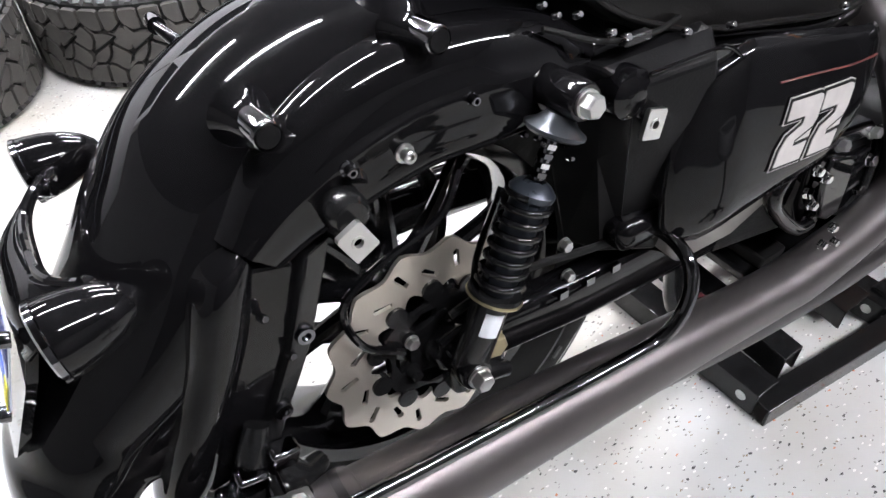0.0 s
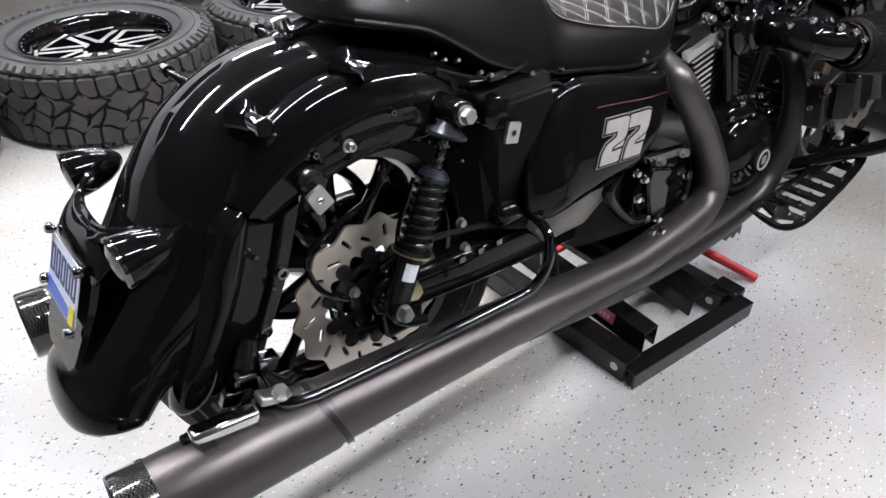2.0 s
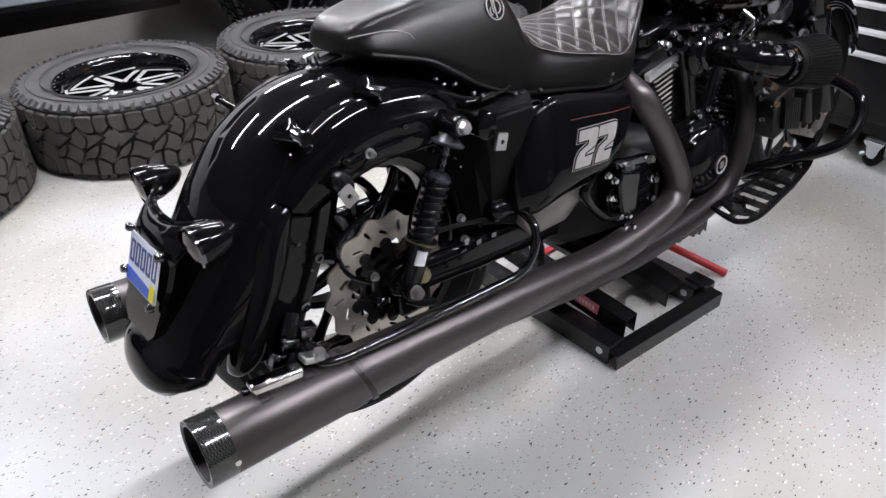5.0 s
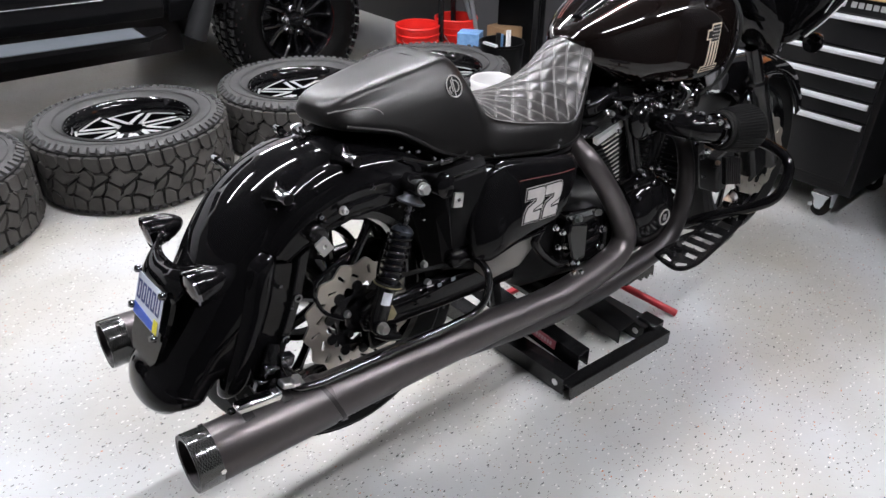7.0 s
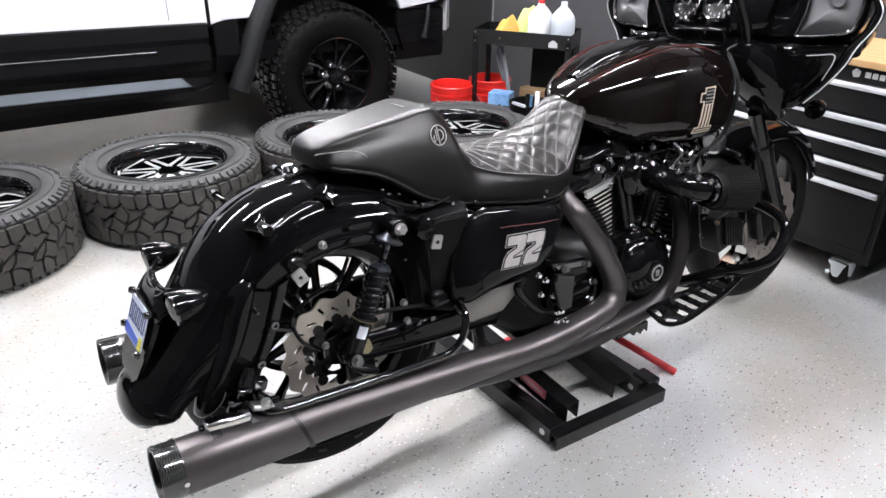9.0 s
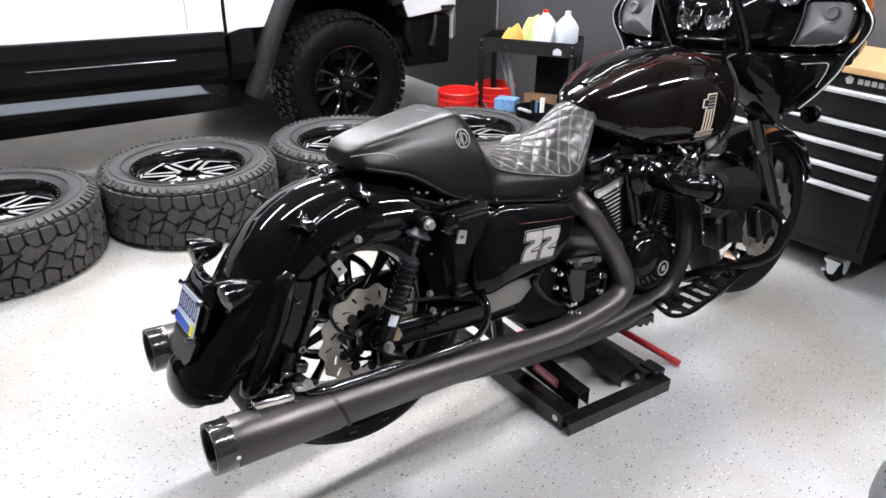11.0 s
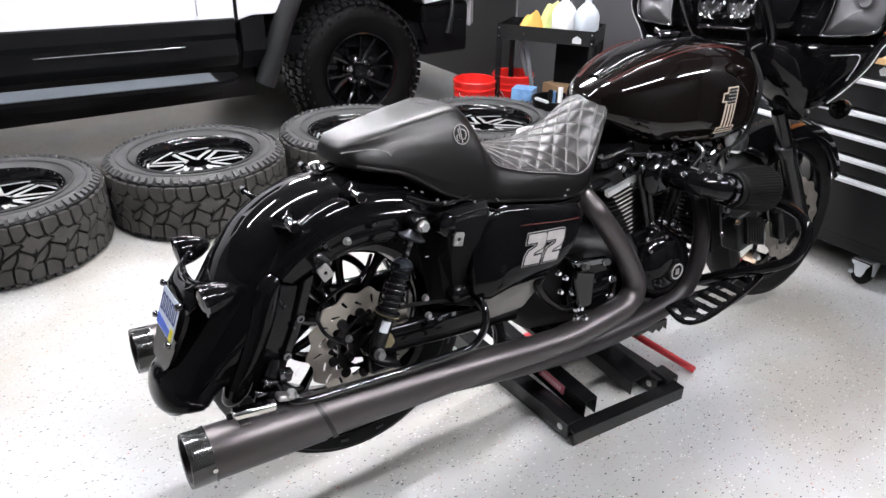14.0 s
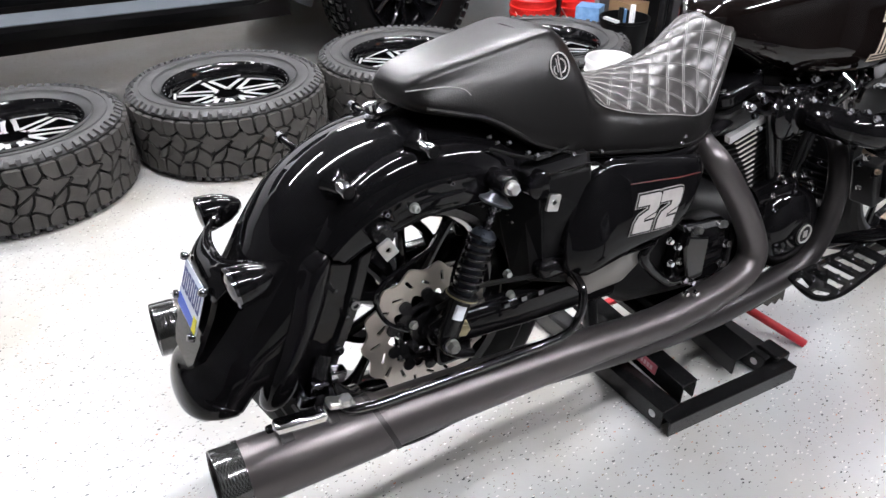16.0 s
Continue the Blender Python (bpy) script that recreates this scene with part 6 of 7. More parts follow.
for x, z in ((-0.165, 0.640), (-0.150, 0.585), (-0.170, 0.520), (-0.195, 0.470)):
    part("frame_screw", lathe([(0, 0.005), (0.003, 0.005), (0.0042, 0.003), (0.0042, -0.008), (0, -0.008)], (x, -0.149, z), (0.2, -1, 0.4), 8), CHROME, bike)
part("hub_cable", tube([(0.05, -0.135, 0.70), (0.02, -0.142, 0.66), (-0.05, -0.142, 0.635), (-0.09, -0.138, 0.60), (-0.075, -0.135, 0.54), (-0.03, -0.130, 0.50)], 0.0045, 8), GLOSS, bike)
part("hub_cable", tube([(0.10, -0.135, 0.66), (0.06, -0.146, 0.60), (0.05, -0.146, 0.55), (0.03, -0.140, 0.51)], 0.0038, 8), GLOSS, bike)
for k in range(22):
    x, z = small.uniform(0.86, 1.08), small.uniform(0.36, 0.60)
    part("case_screw", hexbolt((x, -0.176, z), (small.uniform(-0.3, 0.2), -1, small.uniform(0.1, 0.6)), small.uniform(0.003, 0.005), 0.010), small.choice((CHROME, BLACK_CHROME)), bike)


# ---- the jack under the motorcycle ----
jack = root("floor_jack", pose(0.84, 0.0, 0), "black steel motorcycle jack with a red handle", "jack")


def channel(a, b, w, h, t=0.006):
    """A U-shaped rail from a to b, open side down."""
    a, b = Vector(a), Vector(b)
    d = (b - a).normalized()
    s = d.cross(Vector((0, 0, 1))).normalized()
    prof = [(-w, 0), (-w, h), (w, h), (w, 0), (w - t, 0), (w - t, h - t), (-w + t, h - t), (-w + t, 0)]
    return loft([[tuple(p + s * u + Vector((0, 0, v))) for u, v in prof] for p in (a, b)])


for x0 in (-0.20, 0.175):
    rail = softened(part("side_rail", channel((x0, -0.165, 0.006), (x0 - 0.015, 0.42, 0.006), 0.030, 0.058), BLACK_METAL, jack, "black steel side rail", smooth=False), 0.002)
    part("rail_bolt", lathe([(0, 0.004), (0.010, 0.003), (0.012, 0)], (x0 - 0.031 + 0.002, -0.135, 0.036), (-1, 0, 0), 14), ZINC, rail)
softened(part("front_foot", channel((-0.225, -0.170, 0.0), (0.215, -0.195, 0.0), 0.022, 0.048), BLACK_METAL, jack, "black steel cross foot", smooth=False), 0.002)
softened(part("foot_end", box((0.195, -0.15, 0.045), (0.055, 0.07, 0.05)), BLACK_METAL, jack), 0.006)
softened(part("lift_arm", channel((-0.128, -0.150, 0.040), (-0.145, 0.36, 0.085), 0.026, 0.060), BLACK_METAL, jack, "black lift arm", smooth=False), 0.002)
softened(part("lift_arm", channel((0.108, -0.130, 0.020), (0.090, 0.36, 0.085), 0.042, 0.050), BLACK_METAL, jack, "black lift arm", smooth=False), 0.002)
softened(part("link_bar", box((-0.05, 0.20, 0.105), (0.13, 0.022, 0.014)), RED_PAINT, jack, "red link bar"), 0.003)
softened(part("link_bar", box((0.055, 0.21, 0.125), (0.05, 0.04, 0.025)), RED_PAINT, jack, "red link bar"), 0.005)
part("pivot", rod((0.018, 0.20, 0.105), (0.050, 0.20, 0.105), 0.011), BRASS, jack)
softened(part("lift_platform", box((0.0, 0.06, 0.235), (0.38, 0.22, 0.02)), BLACK_METAL, jack, "black lift platform"), 0.004)
for x in (-0.13, 0.13):
    softened(part("saddle_pad", box((x, 0.06, 0.258), (0.06, 0.22, 0.026)), DARK_RUBBER, jack, "rubber saddle pad"), 0.004)
turn = Euler((radians(5), 0, radians(1.9))).to_matrix().to_4x4()
spot = Vector((-0.1592, -0.010, 0.0915))
tag = softened(part("maker_label", box(spot, (0.004, 0.110, 0.032), m=turn), RED_TAG, jack, "faded red maker label", smooth=False), 0.001)
for k in range(8):
    part("label_bar", box(spot + turn @ Vector((-0.0024, -0.0385 + 0.011 * k, 0)), (0.0014, 0.0070, 0.014), m=turn), TAG_INK, tag, smooth=False)
hd = part("handle", rod((0.352, -0.150, 0.014), (0.21, 0.18, 0.115), 0.0125, 16), RED_PAINT, jack, "red steel jack handle")
for x in (-0.20, 0.17):
    part("rear_wheel", lathe([(0, -0.012), (0.028, -0.012), (0.032, -0.006), (0.032, 0.006), (0.028, 0.012), (0, 0.012)], (x, 0.40, 0.032), (1, 0, 0), 20), MATTE, jack)


# ---- truck tyres lying on the floor ----
def truck_wheel():
    """A knobbly tyre with a black alloy rim, its axis upright, resting on z = 0."""
    W = 0.30
    t = root("truck_tyre", pose(0, 0, 0), "knobbly off-road tyre on a machined black rim", "tyre", "tyres lying on the floor")
    prof = [(0.262, 0.045), (0.30, 0.012), (0.345, 0.0), (0.385, 0.010), (0.402, 0.035), (0.404, 0.15), (0.402, W - 0.035), (0.385, W - 0.010), (0.345, W), (0.30, W - 0.012), (0.262, W - 0.045), (0.255, W - 0.06), (0.255, 0.06)]
    part("carcass", lathe(prof, (0, 0, 0), (0, 0, 1), 72, closed=True), SIDEWALL, t, "dusty black sidewall")
    part("tread_base", lathe([(0.400, 0.028), (0.4042, 0.036), (0.4055, 0.15), (0.4042, W - 0.036), (0.400, W - 0.028)], (0, 0, 0), (0, 0, 1), 72), DARK_RUBBER, t)
    rnd = random.Random(5)
    tread = bmesh.new()

    def block(loop, r0=0.3985, r1=0.4190, gap=0.0042):
        """A raised piece inside an outline of (angle, height), its edges drawn in by the groove's half width."""
        pts = [Vector((a * r1, z)) for a, z in loop]
        pts = [p for q, r in zip(pts, pts[1:] + pts[:1]) for p in (q * 0.80 + r * 0.20, q * 0.20 + r * 0.80)]
        n = len(pts)
        turn = 1 if sum(pts[q].x * pts[(q + 1) % n].y - pts[(q + 1) % n].x * pts[q].y for q in range(n)) > 0 else -1

        def drawn(by):
            out = []
            for q in range(n):
                e0, e1 = (pts[q] - pts[q - 1]).normalized(), (pts[(q + 1) % n] - pts[q]).normalized()
                n0, n1 = Vector((-e0.y, e0.x)) * turn, Vector((-e1.y, e1.x)) * turn
                m = n0 + n1
                out.append(pts[q] + m * min(by / max(m.dot(n0), 0.3), by * 1.6))
            return out
        lo = [tread.verts.new((r0 * math.cos(p.x / r1), r0 * math.sin(p.x / r1), p.y)) for p in drawn(gap * 0.75)]
        hi = [tread.verts.new((r1 * math.cos(p.x / r1), r1 * math.sin(p.x / r1), p.y)) for p in drawn(gap * 1.25)]
        for q in range(n):
            w = (q + 1) % n
            tread.faces.new((lo[q], lo[w], hi[w], hi[q]))
        tread.faces.new(hi)

    N = 44
    st = 2 * math.pi / N
    jit = [rnd.uniform(-0.07, 0.07) for _ in range(N + 1)]
    jit[N] = jit[0]
    edge = lambda k: (k + jit[k % N]) * st                       # shoulder cuts
    low = lambda k: 0.078 + (0.020 if k % 2 else -0.004)         # wavy seams between the rows
    mid = lambda k: 0.150 + (0.020 if k % 2 else -0.020)
    for k in range(N):
        for flip in (0, 1):
            f = (lambda z: W - z) if flip else (lambda z: z)
            o = 0.45 * st if flip else 0.0
            a, b = edge(k) + o, edge(k + 1) + o
            block([(a, f(0.030)), (b, f(0.030)), (b, f(0.055)), (b + 0.06 * st, f(low(k + 1))), ((a + b) / 2, f(0.100)), (a + 0.06 * st, f(low(k))), (a, f(0.055))])
        # hooked centre pieces leaning across the two middle rows
        a, b = edge(k), edge(k + 1)
        l0, l1, m0, m1 = low(k), low(k + 1), mid(k), mid(k + 1)
        p, q = a + 0.06 * st, b + 0.06 * st
        block([(p, l0), ((a + b) / 2, 0.100), (q, l1), (q + 0.42 * st, l1 + (m1 - l1) * 0.45), (b + 0.62 * st, m1), (a + 0.62 * st, m0), (p + 0.42 * st, l0 + (m0 - l0) * 0.45)])
        u0, u1, o = W - l0, W - l1, 0.51 * st
        block([(a + 0.62 * st, m0), (b + 0.62 * st, m1), (b + 1.02 * st, m1 + (u1 - m1) * 0.55), (b + o, u1), ((a + b) / 2 + 0.45 * st, W - 0.100), (a + o, u0), (a + 1.02 * st, m0 + (u0 - m0) * 0.55)])
    part("tread", tread, RUBBER, t, "dusty tread blocks", kind="stuff", smooth=False)
    lugs = bmesh.new()
    for k in range(68):
        a = 2 * math.pi * k / 68
        for zt, sg in ((W - 0.012, 1), (0.012, -1)):
            m = Matrix.Rotation(a, 4, "Z") @ Matrix.Translation((0.392, 0, zt)) @ Matrix.Rotation(sg * radians(32), 4, "Y")
            bmesh.ops.create_cube(lugs, size=1, matrix=m @ Matrix.Diagonal((0.034 if k % 2 else 0.024, 0.020, 0.014, 1)))
    part("shoulder_tread", lugs, SIDEWALL, t, kind="stuff", smooth=False)
    for r in (0.300, 0.352):
        part("sidewall_ring", lathe([(r, W - 0.006), (r + 0.002, W + 0.0025), (r + 0.004, W - 0.006)], (0, 0, 0), (0, 0, 1), 64), SIDEWALL, t)
    rim = part("rim", lathe([(0.262, W - 0.030), (0.268, W - 0.022), (0.262, W - 0.018), (0.250, W - 0.030), (0.240, W - 0.055), (0.236, W - 0.13), (0.232, 0.06), (0.262, 0.04)], (0, 0, 0), (0, 0, 1), 64), RIM_BLACK, t, "deep gloss black rim")
    zf = W - 0.092
    part("rim_back", lathe([(0, zf - 0.05), (0.10, zf - 0.055), (0.236, zf - 0.07)], (0, 0, 0), (0, 0, 1), 48), RIM_BLACK, rim)
    for k in range(8):
        a = 2 * math.pi * k / 8
        bars = [((0.066, a + d * 4.6), (0.150, a + d * 1.9), (0.233, a + d)) for d in (-0.078, 0.078)]
        bars += [((0.231, a + 0.10), (0.224, a + math.pi / 8), (0.231, a + math.pi / 4 - 0.10))]
        for n_, pts in enumerate(bars):
            c = [Vector((r * math.cos(q), r * math.sin(q), zf + 0.018 - 0.007 * i)) for i, (r, q) in enumerate(pts)]
            rings = []
            for i, p in enumerate(c):
                d = (c[min(i + 1, 2)] - c[max(i - 1, 0)]).normalized()
                sd = d.cross(Vector((0, 0, 1))).normalized()
                w = (0.0100, 0.0085, 0.0110)[i] if n_ < 2 else 0.0055
                rings.append([tuple(p + sd * w), tuple(p - sd * w), tuple(p - sd * w * 1.4 - Vector((0, 0, 0.032))), tuple(p + sd * w * 1.4 - Vector((0, 0, 0.032)))])
            spoke = part("spoke", loft(rings), RIM_BLACK, rim, smooth=False)
            face = [[tuple(Vector(r[0]) + Vector((0, 0, 0.0012 + 0.0004 * (n_ > 1)))), tuple(Vector(r[1]) + Vector((0, 0, 0.0012 + 0.0004 * (n_ > 1)))), tuple(Vector(r[1]) - Vector((0, 0, 0.002))), tuple(Vector(r[0]) - Vector((0, 0, 0.002)))] for r in rings]
            part("machined_face", loft(face), ALLOY, rim, "machined bright spoke face", smooth=False)
    part("hub_cap", lathe([(0.075, zf - 0.03), (0.072, zf + 0.012), (0.05, zf + 0.02), (0.045, zf - 0.01), (0, zf - 0.012)], (0, 0, 0), (0, 0, 1), 32), RIM_BLACK, rim)
    for k in range(6):
        a = 2 * math.pi * k / 6
        part("hub_spot", lathe([(0, 0.004), (0.008, 0.003), (0.010, 0)], (0.060 * math.cos(a), 0.060 * math.sin(a), zf + 0.015), (0, 0, 1), 10), ALLOY, rim)
    for k in range(40):
        a = 2 * math.pi * k / 40
        part("rim_rivet", lathe([(0, 0.0015), (0.0014, 0.0012), (0.002, 0)], (0.255 * math.cos(a), 0.255 * math.sin(a), W - 0.024), (0, 0, 1), 6), ALLOY, rim)
    return t


tyre = truck_wheel()
tyre.matrix_world = pose(0.21, 2.06, 0, 0, 0, 10)
for x, y, r in ((-0.632, 2.03, 47), (1.06, 2.02, 80), (1.76, 1.83, 23)):
    copy_thing(tyre, pose(x, y, 0, 0, 0, r))


# ---- the parked truck ----
TY = 2.60  # near flank
truck = root("pickup_truck", pose(0, 0, 0), "white pickup truck with black lower cladding and flares", "truck")
WX, WZ = 1.385, 0.43


ARCH = [(0.735, 0.44), (0.775, 0.53), (0.865, 0.75), (0.975, 0.97), (1.07, 1.075), (1.20, 1.115), (1.36, 1.12), (1.52, 1.115), (1.66, 1.075), (1.75, 0.98), (1.845, 0.77), (1.93, 0.56)]
flank = [(-3.3, 0.865), (0.66, 0.780), (0.74, 0.80), (0.875, 0.80)] + ARCH[3:-2] + [(1.84, 0.785), (2.20, 0.825), (2.225, 0.95), (2.21, 1.22), (2.05, 1.33), (0.62, 1.36), (-3.3, 1.38)]
wb = part("body", slab(flank, 0.03, place=lambda u, v, w: (u, TY + w, v)), WHITE_PAINT, truck, "white painted body side", smooth=False)
softened(wb, 0.008)
part("bed_cover", box((1.40, TY + 0.98, 1.34), (1.66, 1.9, 0.05)), WHITE_PAINT, truck, smooth=False)
softened(part("far_side", box((-0.55, TY + 1.97, 1.05), (5.5, 0.03, 0.62)), WHITE_PAINT, truck, smooth=False), 0.005)
part("floor_pan", box((-0.55, TY + 0.98, 0.62), (5.4, 1.90, 0.10)), CLADDING, truck, smooth=False)
part("nose", box((-3.3, TY + 0.98, 1.05), (0.05, 1.9, 0.66)), WHITE_PAINT, truck, smooth=False)
cab = part("cab", loft([[(x, TY + dy, z) for x, dy in ((-1.75, i), (0.66 - k, i), (0.66 - k, 1.96 - i), (-1.75, 1.96 - i))] for z, i, k in ((1.36, 0.02, 0), (1.62, 0.10, 0.28), (1.90, 0.18, 0.60))]), WHITE_PAINT, truck, "white cab", smooth=False)
softened(cab, 0.04, 3)
for x0, x1 in ((-1.55, -0.72), (-0.62, 0.28)):
    part("side_window", loft([[(x0, TY + 0.028, 1.42), (x1 + 0.05, TY + 0.028, 1.42), (x1 - 0.15, TY + 0.135, 1.78), (x0 + 0.05, TY + 0.135, 1.78)], [(x0, TY + 0.05, 1.42), (x1 + 0.05, TY + 0.05, 1.42), (x1 - 0.15, TY + 0.16, 1.78), (x0 + 0.05, TY + 0.16, 1.78)]]), GLASS_DARK, cab, "dark tinted window", smooth=False)
for x in (0.652, -0.66):
    part("door_gap", box((x, TY - 0.0015, 1.06), (0.018, 0.005, 0.58)), CLADDING, wb, smooth=False)
part("door_crease", box((0.45, TY - 0.001, 1.08), (0.003, 0.003, 0.52)), STEP, wb, smooth=False)
part("chassis_rail", box((-1.25, TY + 0.32, 0.45), (4.1, 0.12, 0.30)), SATIN_DARK, truck, "dark chassis rail", smooth=False)
clad = part("rocker_cladding", loft([[(x, TY + dy, z + up) for dy, z in ((0.03, 0.80), (-0.012, 0.795), (-0.020, 0.72), (-0.004, 0.690), (-0.012, 0.60), (0.02, 0.545), (0.05, 0.545), (0.05, 0.80))] for x, up in ((-3.3, 0.067), (0.64, 0.0))]), CLADDING, truck, "textured black rocker cladding", smooth=False)
softened(clad, 0.006)
part("cladding_line", tube([(-0.34, TY - 0.018, 0.684), (0.36, TY - 0.018, 0.672)], 0.0016, 6), ZINC, clad)
part("cladding_corner", loft([[(x, TY + dy, z) for dy, z in ((0.03, t), (-0.010, t), (-0.014, 0.62), (0.03, 0.52))] for x, t in ((0.668, 0.78), (0.80, 0.80))]), CLADDING, truck, smooth=False)
step = part("running_board", loft([[(x, y, z + up) for y, z in ((2.40, 0.478), (2.40, 0.500), (2.56, 0.507), (2.60, 0.507), (2.60, 0.430), (2.44, 0.430))] for x, up in ((-3.0, 0.085), (0.48, 0.018))]), CLADDING, truck, "black running board with a grey tread", smooth=False)
part("step_tread", loft([[(x, y, z + up) for y, z in ((2.405, 0.5015), (2.405, 0.504), (2.57, 0.5125), (2.57, 0.509))] for x, up in ((-3.0, 0.085), (0.46, 0.018))]), STEP, step, "grey ribbed step tread", smooth=False)
part("step_end", loft([[(0.48, 2.40, 0.496), (0.48, 2.40, 0.518), (0.48, 2.58, 0.525), (0.48, 2.58, 0.448)], [(0.60, 2.50, 0.494), (0.60, 2.50, 0.511), (0.60, 2.58, 0.516), (0.60, 2.58, 0.456)]]), CLADDING, step, smooth=False)
rings, liner = [], []
ap = spline(ARCH, 8)
for i, p in enumerate(ap):
    d = ap[min(i + 1, len(ap) - 1)] - ap[max(i - 1, 0)]
    d = d / np.hypot(*d)
    n = (d[1], -d[0])
    rings.append([(p[0] + n[0] * k, TY + y, p[1] + n[1] * k) for k, y in ((-0.012, 0.02), (-0.006, -0.035), (0.02, -0.065), (0.075, -0.060), (0.095, -0.02), (0.095, 0.03))])
    liner.append([(p[0] + n[0] * 0.07, TY + y, p[1] + n[1] * 0.07) for y in (0.0, 0.5)])
part("wheel_flare", loft([r for r in rings if r[0][0] < 1.80]), FLARE, truck, "grey-black wheel arch flare", angle=80)
part("arch_liner", loft(liner, closed=False), CLADDING, truck, "black wheel arch liner")
softened(part("rear_bumper", loft([[(2.20, TY + 0.02, z) for z in (0.62, 0.95)] + [(2.28, TY + 0.10, z) for z in (0.95, 0.62)], [(2.20, TY + 1.90, z) for z in (0.62, 0.95)] + [(2.28, TY + 1.85, z) for z in (0.95, 0.62)]]), WHITE_PAINT, truck, "white rear bumper end", smooth=False), 0.01)
softened(part("bumper_valance", box((2.02, TY + 0.95, 0.62), (0.36, 1.82, 0.32)), CLADDING, truck, "black lower bumper valance", smooth=False), 0.03, 3)
part("tow_hook", tube([(2.05, TY + 0.01, 0.79), (2.03, TY - 0.01, 0.70), (2.01, TY - 0.005, 0.60)], [0.012, 0.014, 0.02], 10), FLARE, truck)
softened(part("tail_light", box((2.17, TY + 0.03, 1.03), (0.13, 0.09, 0.20)), TAIL_RED, truck, "dark red tail light"), 0.012, 3)
softened(part("bumper_lip", box((2.135, TY + 0.0, 0.838), (0.10, 0.04, 0.022)), FLARE, truck), 0.006)
softened(part("wheel_house", box((1.6, TY + 1.0, 0.85), (1.0, 0.9, 0.6)), CLADDING, truck, smooth=False), 0.02)
softened(part("body_mount", box((0.955, TY + 0.10, 0.73), (0.05, 0.06, 0.09)), JUG_WHITE, truck), 0.004)


def mounted_wheel(x, name):
    whl = part(name, lathe([(0.225, 0.02), (0.262, 0.0), (0.32, -0.014), (0.375, -0.006), (0.400, 0.02), (0.415, 0.06), (0.42, 0.14), (0.415, 0.22), (0.400, 0.27), (0.26, 0.28)], (x, TY - 0.012, 0.42), (0, 1, 0), 64), MUD_RUBBER, truck, "black mud tyre on a dark rim")
    lug = bmesh.new()
    for k in range(52):
        a = 2 * math.pi * k / 52
        for j, (y, rr, l) in enumerate(((0.022, 0.406, 0.055), (0.085, 0.420, 0.045), (0.14, 0.422, 0.045), (0.20, 0.420, 0.045))):
            m = Matrix.Translation((x, TY - 0.012 + y, 0.42)) @ Matrix.Rotation(-(a + 0.05 * (j % 2)), 4, "Y") @ Matrix.Translation((rr, 0, 0))
            bmesh.ops.create_cube(lug, size=1, matrix=m @ Matrix.Diagonal((0.012, l, 0.036, 1)))
    for k in range(64):
        a = 2 * math.pi * k / 64
        for rr, y, l in ((0.384, -0.002, 0.020), (0.362, -0.012, 0.012)):
            if (k % 2) == (rr > 0.37):
                m = Matrix.Translation((x, TY - 0.012 + y, 0.42)) @ Matrix.Rotation(-a, 4, "Y") @ Matrix.Translation((rr, 0, 0)) @ Matrix.Rotation(radians(-24), 4, "Z") @ Matrix.Rotation(radians(18), 4, "Y")
                bmesh.ops.create_cube(lug, size=1, matrix=m @ Matrix.Diagonal((l, 0.010, 0.016, 1)))
    part("tread", lug, WET_RUBBER, whl, "glossy dressed tread lugs", kind="stuff", smooth=False)
    part("rim_barrel", lathe([(0.232, 0.012), (0.236, -0.002), (0.228, -0.004), (0.215, 0.02), (0.205, 0.10), (0, 0.11)], (x, TY - 0.012, 0.42), (0, 1, 0), 48), RIM_BLACK, whl, "gloss black rim")
    for k in range(6):
        a = 2 * math.pi * (k + 0.25) / 6
        for da in (-0.16, 0.16):
            pts = [(x + r * math.cos(a + q), TY - 0.012 + y, 0.42 + r * math.sin(a + q)) for r, q, y in ((0.05, da, 0.05), (0.13, da, 0.040), (0.215, da * 1.5, 0.018))]
            part("rim_spoke", tube(pts, [0.014, 0.011, 0.013], 6, 3), RIM_BLACK, whl)
        part("lug_nut", hexbolt((x + 0.072 * math.cos(a + 0.5), TY + 0.03, 0.42 + 0.072 * math.sin(a + 0.5)), (0, -1, 0), 0.014, 0.030), CHROME, whl, "chrome lug nut")
    part("rim_hub", lathe([(0, 0.02), (0.045, 0.02), (0.05, 0.06), (0.10, 0.07)], (x, TY - 0.012, 0.42), (0, 1, 0), 28), RIM_BLACK, whl)


mounted_wheel(WX, "rear_wheel")
mounted_wheel(-2.1, "front_wheel")
for x in (WX, -2.1):
    part("far_wheel", lathe([(0, 0.0), (0.38, 0.0), (0.42, 0.05), (0.42, 0.22), (0.38, 0.27), (0, 0.27)], (x, TY + 1.70, 0.42), (0, 1, 0), 40), RUBBER, truck)
    part("axle", rod((x, TY + 0.2, 0.42), (x, TY + 1.8, 0.42), 0.05), CLADDING, truck)


